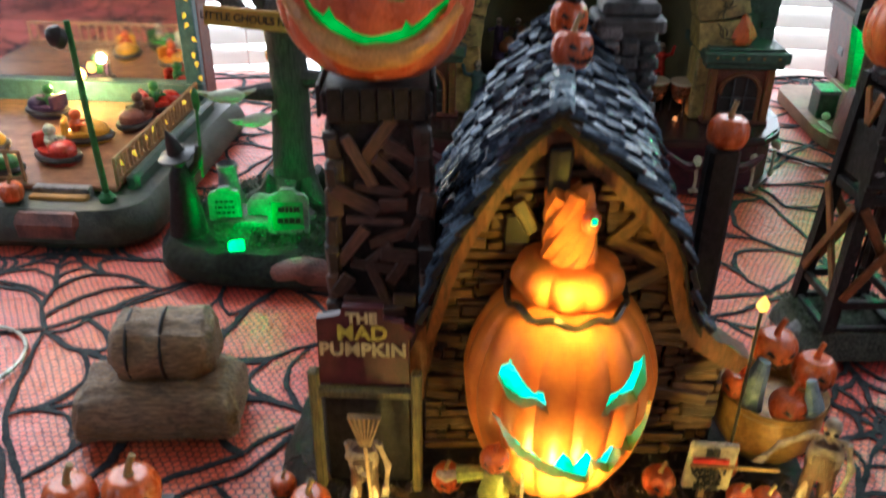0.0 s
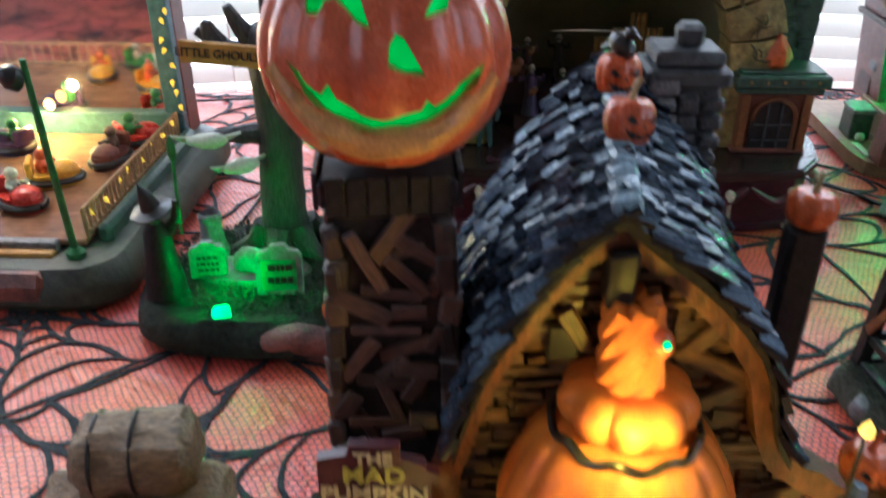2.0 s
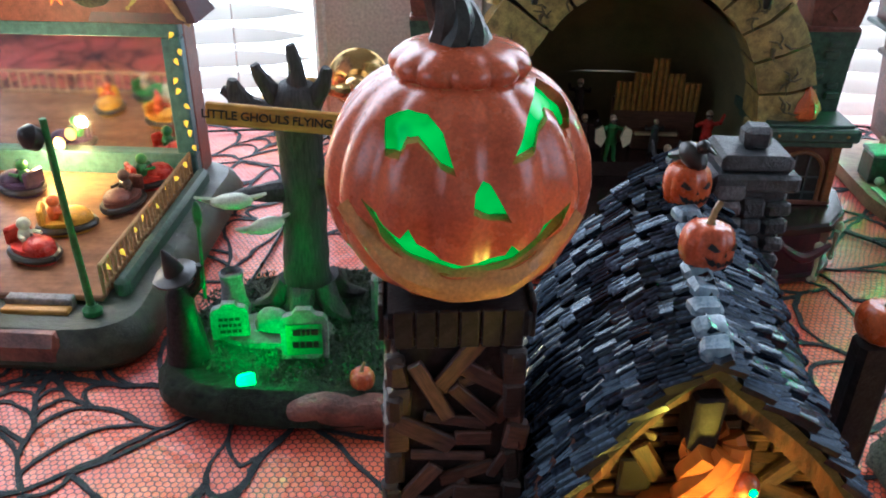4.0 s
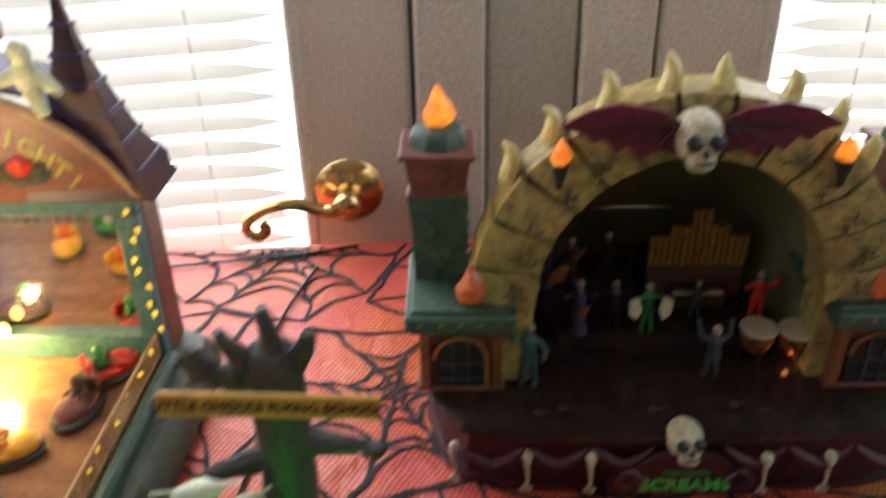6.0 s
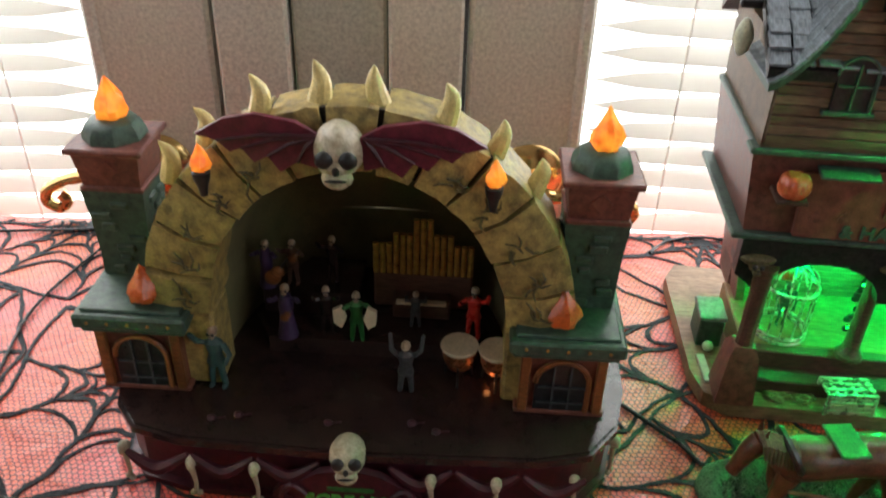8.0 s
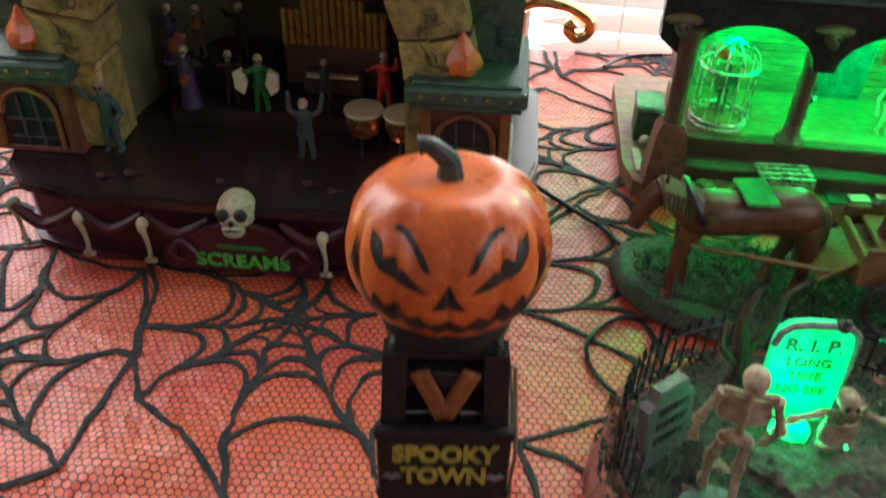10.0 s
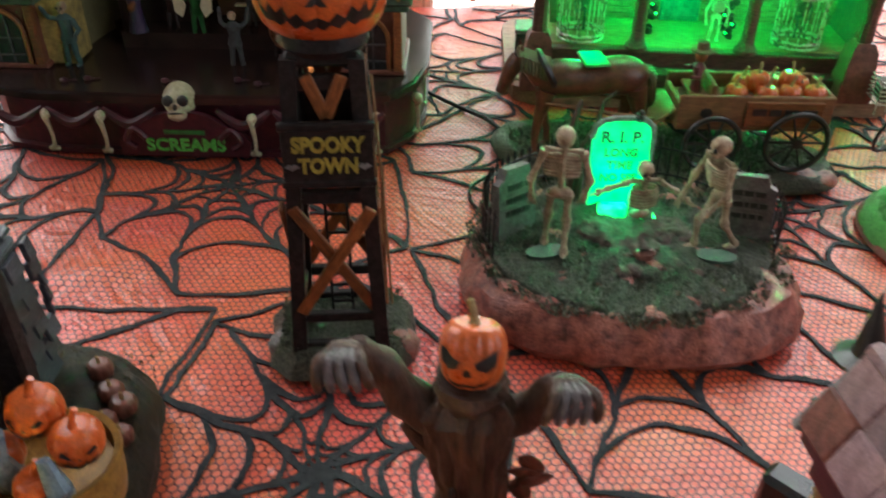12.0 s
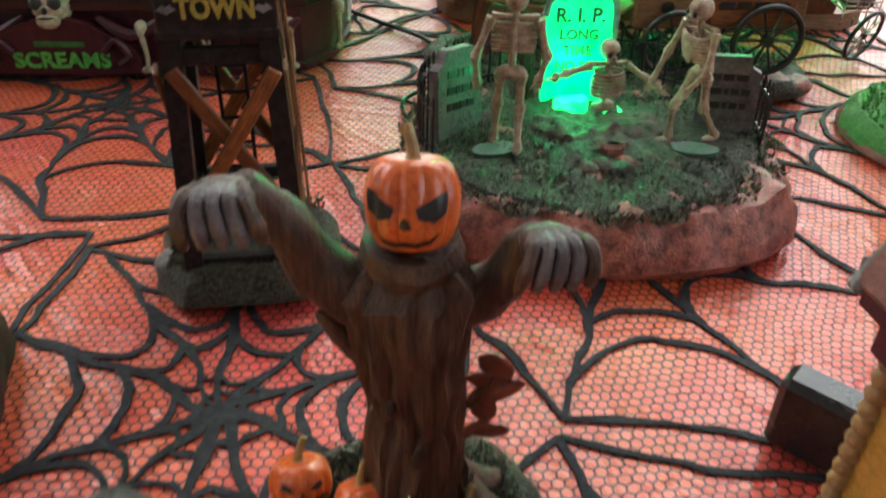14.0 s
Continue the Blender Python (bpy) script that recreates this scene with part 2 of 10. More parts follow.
SLATE_PIECE = sheen_streaked("blue_black_shingle_piece", (0.005, 0.007, 0.013), (0.115, 0.165, 0.26), 0.24)
SLATE_PIECE.node_tree.nodes["Principled BSDF"].inputs["Specular IOR Level"].default_value = 0.5
# a bluish tint puts the sky's colour into the gloss
SLATE_PIECE.node_tree.nodes["Principled BSDF"].inputs["Specular Tint"].default_value = (0.70, 0.86, 1.0, 1.0)
CLAP = grained("straw_brown_clapboard", (0.155, 0.075, 0.026), (0.026, 0.013, 0.007), rough=0.40, stretch=(0.12, 1, 1), scale=900, vary=0.4)
BARGE = grained("weathered_bargeboard", (0.21, 0.070, 0.022), (0.045, 0.016, 0.008), rough=0.45, stretch=(0.5, 1, 0.2), scale=700, bump=0.9, dist=0.0012)
DARKMOSS = paint("blackish_green_moss", (0.040, 0.058, 0.036), (0.010, 0.014, 0.010), rough=0.5, scale=300, fine=1400, bump=1.0, dist=0.002)
KERB = paint("dark_green_kerb_paint", (0.060, 0.075, 0.045), (0.020, 0.024, 0.016), rough=0.45, scale=120, fine=700, bump=0.6, dist=0.0012)
WAGONWOOD = grained("orange_brown_wagon_wood", (0.27, 0.13, 0.055), (0.12, 0.055, 0.025), rough=0.5, stretch=(0.15, 1, 1), scale=700)
SOIL = paint("pinkish_brown_soil", (0.20, 0.125, 0.105), (0.055, 0.035, 0.030), rough=0.6, scale=260, fine=1200, bump=1.0, dist=0.002)
LEAFY = paint("yellow_green_leaf", (0.13, 0.14, 0.025), (0.05, 0.07, 0.015), rough=0.5, scale=300)
CREAM_CLAP = grained("tan_clapboard", (0.30, 0.19, 0.11), (0.16, 0.09, 0.05), rough=0.6, stretch=(0.1, 1, 1), scale=700, vary=0.2)
ATTIC_CLAP = grained("brown_clapboard", (0.20, 0.135, 0.075), (0.075, 0.045, 0.028), rough=0.5, stretch=(0.1, 1, 1), scale=700, vary=0.3)
GREY_SHINGLE = grained("grey_shingle", (0.22, 0.26, 0.29), (0.07, 0.085, 0.095), rough=0.6, stretch=(1, 0.15, 1), scale=900, vary=0.3)
HAY = grained("straw", (0.40, 0.27, 0.15), (0.040, 0.022, 0.011), rough=0.38, stretch=(0.2, 1, 1), scale=800, bump=1.0, dist=0.0015)
STAGE = paint("dark_brown_stage", (0.040, 0.023, 0.021), (0.024, 0.014, 0.014), rough=0.22, scale=40, bump=0.15)
MAROON = paint("dark_maroon_paint", (0.075, 0.012, 0.022), (0.03, 0.006, 0.012), rough=0.5, scale=160)
WINE = paint("wine_red_paint", (0.16, 0.02, 0.04), (0.07, 0.01, 0.02), rough=0.45, scale=160)
COPPER = paint("green_copper_paint", (0.06, 0.115, 0.08), (0.025, 0.05, 0.04), rough=0.55, scale=220, bump=0.5)
ARCHSTONE = paint("mossy_yellow_stone", (0.50, 0.37, 0.12), (0.17, 0.125, 0.045), rough=0.55, scale=130, bump=0.7, dist=0.001, vary=0.2)
SHELL = paint("olive_shell_paint", (0.22, 0.195, 0.095), (0.13, 0.115, 0.058), rough=0.6, scale=35, bump=0.3)
BRICKRED = paint("brick_red_paint", (0.22, 0.075, 0.055), (0.10, 0.03, 0.025), rough=0.55, scale=200, bump=0.5)
TANWOOD = grained("tan_wood", (0.40, 0.24, 0.11), (0.22, 0.115, 0.05), rough=0.5, stretch=(0.15, 1, 1), scale=700)
REDBROWN = paint("red_brown_paint", (0.22, 0.075, 0.05), (0.12, 0.035, 0.025), rough=0.5, scale=130)
TEAL = paint("teal_paint", (0.07, 0.17, 0.19), (0.03, 0.09, 0.10), rough=0.45, scale=150)
PURPLE = paint("purple_cloth_paint", (0.070, 0.038, 0.105), (0.035, 0.018, 0.06), rough=0.5)
TEALSUIT = paint("pale_teal_paint", (0.06, 0.125, 0.12), (0.03, 0.065, 0.065), rough=0.5)
RED = paint("red_paint", (0.60, 0.04, 0.025), (0.35, 0.02, 0.015), rough=0.35)
YELLOW = paint("yellow_paint", (0.80, 0.42, 0.04), (0.55, 0.26, 0.02), rough=0.4)
GREENP = paint("green_paint", (0.035, 0.22, 0.05), (0.015, 0.10, 0.03), rough=0.45)
GREENGRASS = paint("bright_grass_paint", (0.16, 0.50, 0.12), (0.08, 0.28, 0.07), rough=0.8, scale=500, fine=2500, bump=1.0, dist=0.0015)
MOSS_DARK = paint("dark_flocked_moss", (0.085, 0.105, 0.075), (0.012, 0.018, 0.012), rough=0.85, scale=200, fine=1500, bump=0.0, vary=0.5)
TOMBSTONE = paint("purple_brown_stone_paint", (0.155, 0.130, 0.135), (0.065, 0.050, 0.052), rough=0.55, scale=200, bump=0.6, dist=0.001)
LETTER_YELLOW = paint("faded_yellow_lettering", (0.46, 0.39, 0.07), (0.26, 0.21, 0.04), rough=0.5, scale=500, bump=0.1)
LETTER_GREEN = paint("bright_green_lettering", (0.14, 0.55, 0.10), (0.05, 0.30, 0.05), rough=0.5, scale=400, bump=0.1)
LETTER_CREAM = paint("cream_lettering", (0.52, 0.42, 0.26), (0.32, 0.25, 0.15), rough=0.5, scale=500, bump=0.1)
SIGNYELLOW = grained("ochre_sign_wood", (0.55, 0.29, 0.055), (0.36, 0.17, 0.03), rough=0.5, stretch=(0.15, 1, 1), scale=500)
BRASS = paint("polished_brass", (0.75, 0.52, 0.22), (0.62, 0.40, 0.15), rough=0.2, metal=1.0, scale=60, bump=0.05)
GOLD = paint("worn_gold_paint", (0.45, 0.25, 0.055), (0.20, 0.10, 0.025), rough=0.4, metal=0.2, scale=200)
IRON = paint("dark_iron_paint", (0.02, 0.02, 0.022), (0.04, 0.04, 0.042), rough=0.4, metal=0.3)
WIRE = paint("pale_wire", (0.55, 0.52, 0.45), (0.38, 0.35, 0.3), rough=0.35, metal=0.6)
CREAM = paint("cream_drumskin", (0.72, 0.62, 0.44), (0.60, 0.50, 0.33), rough=0.5, scale=100, bump=0.1)
COPPERPOT = paint("copper_pot", (0.48, 0.17, 0.07), (0.28, 0.09, 0.04), rough=0.35, metal=0.6, scale=160)
DOORPAINT = paint("off_white_door_paint", (0.66, 0.64, 0.54), (0.61, 0.59, 0.49), rough=0.45, scale=6, fine=300, bump=0.08)
POSTPAINT = paint("grey_beige_post_paint", (0.53, 0.55, 0.45), (0.48, 0.49, 0.40), rough=0.5, scale=6, fine=300, bump=0.08)
WALLPAINT = paint("plain_wall_paint", (0.62, 0.58, 0.52), (0.58, 0.54, 0.48), rough=0.8, scale=5, fine=200, bump=0.1)
PLASTIC = paint("black_plastic", (0.012, 0.012, 0.013), (0.02, 0.02, 0.02), rough=0.35, scale=60, fine=2500, bump=0.2)
m_, nt_, b_ = nodes_of("white_blind_slat")
b_.inputs["Base Color"].default_value = (0.80, 0.79, 0.76, 1)
b_.inputs["Roughness"].default_value = 0.55
tl_ = nt_.nodes.new("ShaderNodeBsdfTranslucent")
tl_.inputs[0].default_value = (0.80, 0.78, 0.72, 1)
mx_ = nt_.nodes.new("ShaderNodeMixShader")
mx_.inputs[0].default_value = 0.3
nt_.links.new(b_.outputs[0], mx_.inputs[1])
nt_.links.new(tl_.outputs[0], mx_.inputs[2])
nt_.links.new(mx_.outputs[0], nt_.nodes["Material Output"].inputs[0])
BLIND = m_
FLOORWOOD = grained("brown_floor", (0.30, 0.15, 0.08), (0.18, 0.085, 0.045), rough=0.22, stretch=(0.1, 1, 1), scale=60)
SMOKE = paint("pale_blue_resin", (0.24, 0.34, 0.40), (0.13, 0.19, 0.25), rough=0.35, scale=150)
MOSSWOOD = grained("mossy_post", (0.16, 0.13, 0.05), (0.05, 0.04, 0.02), rough=0.6, scale=900)
HORSE = paint("chestnut_paint", (0.155, 0.056, 0.027), (0.06, 0.02, 0.011), rough=0.4, scale=160)
PLUM = paint("plum_tile_paint", (0.30, 0.19, 0.20), (0.19, 0.105, 0.12), rough=0.45, scale=160, bump=0.4, vary=0.2)
REDORANGE = paint("red_orange_paint", (0.78, 0.06, 0.015), (0.55, 0.035, 0.01), rough=0.3, scale=60, bump=0.1, coat=0.2)
GHOST = paint("pale_ghost_paint", (0.66, 0.70, 0.52), (0.48, 0.52, 0.38), rough=0.45, scale=120)
SACKGREEN = paint("yellow_green_cloth_paint", (0.34, 0.36, 0.07), (0.14, 0.17, 0.04), rough=0.5, scale=300)
LINERGLOW = glowing("green_inner_glow", (0.0, 0.62, 0.05), 0.55, (0.01, 0.9, 0.10))
GREENGLOW = glowing("green_lamp_plastic", (0.0, 1.0, 0.12), 3.2, (0.03, 1.0, 0.26))
TEALGLOW = glowing("teal_lamp_plastic", (0.0, 0.85, 0.35), 2.0, (0.05, 1.0, 0.75))
FLAMEGLOW = glowing("flame_plastic", (1.0, 0.16, 0.015), 0.9, (1.0, 0.42, 0.04))
WARMGLOW = glowing("warm_lamp", (1.0, 0.60, 0.15), 3.0)
YELLOWBULB = glowing("yellow_bulb", (1.0, 0.62, 0.05), 1.2)
DAYLIGHT = glowing("daylight", (1.0, 1.0, 1.0), 6.0, (0.98, 1.0, 1.0))
m_, nt_, b_ = nodes_of("mirror_silver")
b_.inputs["Base Color"].default_value = (0.85, 0.85, 0.86, 1)
b_.inputs["Metallic"].default_value, b_.inputs["Roughness"].default_value = 1.0, 0.06
MIRROR = m_
m_, nt_, b_ = nodes_of("lit_pumpkin_plastic")
n_ = noise_tex(nt_, 70, 4)
nt_.links.new(ramp(nt_, n_.outputs[0], [(0.3, (0.62, 0.13, 0.015)), (0.7, (0.85, 0.27, 0.03))]).outputs[0], b_.inputs["Base Color"])
b_.inputs["Roughness"].default_value = 0.38
b_.inputs["Specular IOR Level"].default_value = 0.3
LITPUMPKIN = m_
TORCHGLOW = glowing("torch_flame", (1.0, 0.5, 0.06), 2.6, (1.0, 0.7, 0.12))
MOULD = paint("brown_leaf_mould", (0.062, 0.040, 0.020), (0.010, 0.009, 0.006), rough=0.55, scale=300, fine=1200, bump=1.0, dist=0.003)
RIPGLOW = glowing("headstone_green_glow", (0.0, 0.85, 0.22), 0.9, (0.02, 1.0, 0.40))
for m_ in (LACE, TIMBER_BLACK, DARKMOSS):
    m_.node_tree.nodes["Principled BSDF"].inputs["Specular IOR Level"].default_value = 0.18

# ---------------------------------------------------------------- shape tools
# A shape is a pair (vertices, faces); shapes are moved, joined and turned into one mesh a part.
def move(shape, m):
    v, f = shape
    return [tuple(m @ Vector(p)) for p in v], f


def at(shape, x=0, y=0, z=0, rx=0, ry=0, rz=0, s=1.0):
    return move(shape, pose(x, y, z, rx, ry, rz) @ Matrix.Scale(s, 4))


def join(*shapes):
    vs, fs = [], []
    for v, f in shapes:
        k = len(vs)
        vs.extend(v)
        fs.extend(tuple(i + k for i in q) for q in f)
    return vs, fs


def scaled(shape, sx, sy, sz):
    return [(x * sx, y * sy, z * sz) for x, y, z in shape[0]], shape[1]


def rough(shape, amount, freq=120.0, seed=0.0):
    """Push the vertices about by smooth noise."""
    out = []
    for p in shape[0]:
        n = noise.noise_vector(Vector(p) * freq + Vector((seed, seed * 1.7, seed * 0.3)))
        out.append((p[0] + n[0] * amount, p[1] + n[1] * amount, p[2] + n[2] * amount))
    return out, shape[1]


def box(sx, sy, sz, bev=0.0, base=True):
    """A block with chamfered edges, standing on z = 0 (or centred)."""
    b = min(bev, 0.45 * min(sx, sy, sz))
    hx, hy, hz = sx / 2, sy / 2, sz / 2
    oz = hz if base else 0.0
    if b <= 0:
        v = [(x * hx, y * hy, z * hz + oz) for x in (-1, 1) for y in (-1, 1) for z in (-1, 1)]
        return v, [(0, 1, 3, 2), (4, 6, 7, 5), (0, 4, 5, 1), (2, 3, 7, 6), (0, 2, 6, 4), (1, 5, 7, 3)]
    v, idx = [], {}
    for sxn in (-1, 1):
        for syn in (-1, 1):
            for szn in (-1, 1):
                for ax in range(3):
                    p = [sxn * (hx - b), syn * (hy - b), szn * (hz - b)]
                    p[ax] = (sxn * hx, syn * hy, szn * hz)[ax]
                    idx[(sxn, syn, szn, ax)] = len(v)
                    v.append((p[0], p[1], p[2] + oz))
    f = []
    for ax in range(3):
        o = [a for a in range(3) if a != ax]
        for s in (-1, 1):
            q = []
            for a, c in ((-1, -1), (1, -1), (1, 1), (-1, 1)):
                k = [0, 0, 0]
                k[ax], k[o[0]], k[o[1]] = s, a, c
                q.append(idx[(*k, ax)])
            f.append(tuple(q))
        for a in (-1, 1):
            for c in (-1, 1):
                q = []
                for s, w in ((-1, 0), (-1, 1), (1, 1), (1, 0)):
                    k = [0, 0, 0]
                    k[ax], k[o[0]], k[o[1]] = s, a, c
                    q.append(idx[(*k, o[w])])
                f.append(tuple(q))
    for sxn in (-1, 1):
        for syn in (-1, 1):
            for szn in (-1, 1):
                f.append(tuple(idx[(sxn, syn, szn, ax)] for ax in range(3)))
    return v, f


def lathe(profile, seg=24, cap=True):
    v, f = [], []
    for r, z in profile:
        for i in range(seg):
            a = 2 * math.pi * i / seg
            v.append((r * math.cos(a), r * math.sin(a), z))
    n = len(profile)
    for j in range(n - 1):
        for i in range(seg):
            k = (i + 1) % seg
            f.append((j * seg + i, j * seg + k, (j + 1) * seg + k, (j + 1) * seg + i))
    if cap:
        f.append(tuple(range(seg - 1, -1, -1)))
        f.append(tuple((n - 1) * seg + i for i in range(seg)))
    return v, f


def tube(pts, radii, seg=8):
    """A round bar along points, its radius changing from point to point."""
    pts = [Vector(p) for p in pts]
    if not hasattr(radii, "__len__"):
        radii = [radii] * len(pts)
    v, f = [], []
    ref = None
    for i, p in enumerate(pts):
        d = (pts[min(i + 1, len(pts) - 1)] - pts[max(i - 1, 0)]).normalized()
        if ref is None:
            ref = d.orthogonal().normalized()
        ref = (ref - d * ref.dot(d))
        ref = ref.normalized() if ref.length > 1e-9 else d.orthogonal().normalized()
        s = d.cross(ref)
        for k in range(seg):
            a = 2 * math.pi * k / seg
            v.append(tuple(p + (ref * math.cos(a) + s * math.sin(a)) * radii[i]))
    for j in range(len(pts) - 1):
        for k in range(seg):
            q = (k + 1) % seg
            f.append((j * seg + k, j * seg + q, (j + 1) * seg + q, (j + 1) * seg + k))
    f.append(tuple(range(seg - 1, -1, -1)))
    f.append(tuple((len(pts) - 1) * seg + k for k in range(seg)))
    return v, f


def curve_pts(pts, n=6):
    """Smooth points through the given ones."""
    p = [Vector(q) for q in pts]
    out = []
    for i in range(len(p) - 1):
        a, b, c, d = p[max(i - 1, 0)], p[i], p[i + 1], p[min(i + 2, len(p) - 1)]
        for k in range(n):
            t = k / n
            out.append(0.5 * ((2 * b) + (c - a) * t + (2 * a - 5 * b + 4 * c - d) * t * t + (3 * b - a - 3 * c + d) * t ** 3))
    out.append(p[-1])
    return out


def ball(rx, ry=None, rz=None, seg=16, rings=10):
    ry, rz = ry or rx, rz or rx
    prof = [(math.sin(math.pi * j / rings), -math.cos(math.pi * j / rings)) for j in range(rings + 1)]
    prof[0], prof[-1] = (0.02, -1), (0.02, 1)
    return scaled(lathe(prof, seg), rx, ry, rz)


def prism(outline, depth, bev=0.0):
    """An outline in x, z given depth along y (its front at y = 0, its back at y = depth)."""
    n = len(outline)
    v = [(x, 0.0, z) for x, z in outline] + [(x, depth, z) for x, z in outline]
    f = [tuple(range(n)), tuple(range(2 * n - 1, n - 1, -1))]
    f += [(i, i + n, (i + 1) % n + n, (i + 1) % n) for i in range(n)]
    return v, f


def slab(outline, h):
    """An outline in x, y given height along z."""
    n = len(outline)
    v = [(x, y, 0.0) for x, y in outline] + [(x, y, h) for x, y in outline]
    f = [tuple(range(n - 1, -1, -1)), tuple(range(n, 2 * n))]
    f += [(i, (i + 1) % n, (i + 1) % n + n, i + n) for i in range(n)]
    return v, f


def arch_outline(w, h, n=10, point=0.0):
    """A door-shaped outline: straight sides and a round head."""
    r = w / 2
    o = [(-r, 0.0), (r, 0.0)]
    for i in range(n + 1):
        a = math.pi * i / n
        o.append((r * math.cos(a), h - r + r * math.sin(a) + point * math.sin(a) ** 3))
    return o


def round_rect(w, d, r, n=6, jit=0.0, seed=0):
    rng = random.Random(seed)
    o = []
    for cx, cy, a0 in ((w / 2 - r, d / 2 - r, 0), (-w / 2 + r, d / 2 - r, 90), (-w / 2 + r, -d / 2 + r, 180), (w / 2 - r, -d / 2 + r, 270)):
        for i in range(n + 1):
            a = radians(a0 + 90 * i / n)
            o.append((cx + r * math.cos(a) + rng.uniform(-jit, jit), cy + r * math.sin(a) + rng.uniform(-jit, jit)))
    return o


def resample(outline, n):
    pts = [Vector((*p, 0)) for p in outline]
    segs = [(pts[i], pts[(i + 1) % len(pts)]) for i in range(len(pts))]
    total = sum((b - a).length for a, b in segs)
    out, k, acc = [], 0, 0.0
    for i in range(n):
        d = total * i / n
        while acc + (segs[k][1] - segs[k][0]).length < d:
            acc += (segs[k][1] - segs[k][0]).length
            k += 1
        a, b = segs[k]
        q = a.lerp(b, (d - acc) / max(1e-9, (b - a).length))
        out.append((q.x, q.y))
    return out


def mound(outline, h, slope=0.008, rings=8, bump=0.0012, freq=90, seed=0.0, bulge=0.004, top=None, n=96):
    """A modelled base: steep rocky sides that swell a little, and an uneven top."""
    for _ in range(2 if len(outline) < 24 else 0):
        cut_ = []
        for (xa, ya), (xb, yb) in zip(outline, list(outline[1:]) + [outline[0]]):
            cut_ += [(0.78 * xa + 0.22 * xb, 0.78 * ya + 0.22 * yb), (0.22 * xa + 0.78 * xb, 0.22 * ya + 0.78 * yb)]
        outline = cut_
    o = resample(outline, n)
    cx, cy = sum(p[0] for p in o) / n, sum(p[1] for p in o) / n
    v, f = [], []

    def ring(ins, z, amp):
        for x, y in o:
            d = Vector((x - cx, y - cy, 0))
            l = d.length
            k = max(0.0, (l - ins) / l)
            px, py = cx + d.x * k, cy + d.y * k
            s = noise.noise(Vector((px * freq, py * freq, z * freq + seed)))
            t = top(px, py) if top and z >= h * 0.999 else 0.0
            v.append((px + d.x / l * s * amp, py + d.y / l * s * amp, max(0.0, z + (s * amp if z > 0.001 else 0.0) + t)))
    side = [(0.0025, 0.0), (-bulge * 0.5, h * 0.22), (-bulge * 0.3, h * 0.5), (slope * 0.35, h * 0.78), (slope, h)]
    for ins, z in side:
        ring(ins, z, bump)
    big = min(math.hypot(x - cx, y - cy) for x, y in o)
    for j in range(1, rings):
        ring(slope + (big * 1.4 - slope) * j / rings * 0.7, h, bump)
    nr = len(side) + rings - 1
    for j in range(nr - 1):
        for i in range(n):
            k = (i + 1) % n
            f.append((j * n + i, j * n + k, (j + 1) * n + k, (j + 1) * n + i))
    f.append(tuple((nr - 1) * n + i for i in range(n)))
    f.append(tuple(range(n - 1, -1, -1)))
    return v, f


def turf(region, z, count, seed=1, size=0.0022, h=0.0022):
    """Short flock: many small leaning triangles scattered over a region given by a test on x, y."""
    rng = random.Random(seed)
    x0, x1, y0, y1, inside = region
    v, f = [], []
    while len(f) < count:
        x, y = rng.uniform(x0, x1), rng.uniform(y0, y1)
        if not inside(x, y):
            continue
        zz = z(x, y) if callable(z) else z
        a = rng.uniform(0, 6.283)
        w, hh = size * rng.uniform(0.3, 0.8), h * rng.uniform(0.3, 1.2)
        dx, dy = math.cos(a) * w, math.sin(a) * w
        lx, ly = rng.uniform(-1, 1) * hh * 0.9, rng.uniform(-1, 1) * hh * 0.9
        k = len(v)
        v += [(x - dx / 2, y - dy / 2, zz - 0.0004), (x + dx / 2, y + dy / 2, zz - 0.0004), (x + lx, y + ly, zz + hh)]
        f.append((k, k + 1, k + 2))
    return v, f


def mesh_from(name, shape, material, smooth=35):
    me = bpy.data.meshes.new(name)
    me.from_pydata(shape[0], [], shape[1])
    bm = bmesh.new()
    bm.from_mesh(me)
    bmesh.ops.recalc_face_normals(bm, faces=bm.faces)
    bm.to_mesh(me)
    bm.free()
    if smooth:
        me.polygons.foreach_set("use_smooth", [True] * len(me.polygons))
        me.set_sharp_from_angle(angle=radians(smooth))
    me.materials.append(material)
    return me


def part(name, shape, material, parent, label="", smooth=35, kind=""):
    ob = new(name, mesh_from(name, shape, material, smooth))
    if parent is not None:
        ob.parent = parent
    return tagged(ob, label, kind=kind)


def thing(name, label, category, m=None, group="", kind=""):
    ob = new(name)
    ob.empty_display_size = 0.01
    if m is not None:
        ob.matrix_world = m
    return tagged(ob, label, category, group, kind)


def solid(name, shape, material, label, category, m=None, group="", kind="", smooth=35):
    """A thing that is one mesh."""
    ob = new(name, mesh_from(name, shape, material, smooth))
    if m is not None:
        ob.matrix_world = m
    return tagged(ob, label, category, group, kind)


def figure(name, pieces, label, m=None, group="", category="figurine"):
    """A figurine: one mesh painted in several colours. pieces: (shape, material)."""
    me = mesh_from(name, join(*[p[0] for p in pieces]), pieces[0][1], 40)
    for sh, mt in pieces[1:]:
        if mt.name not in me.materials:
            me.materials.append(mt)
    slot = []
    for sh, mt in pieces:
        slot += [me.materials.find(mt.name)] * len(sh[1])
    me.polygons.foreach_set("material_index", slot)
    ob = new(name, me)
    if m is not None:
        ob.matrix_world = m
    return tagged(ob, label, category, group)


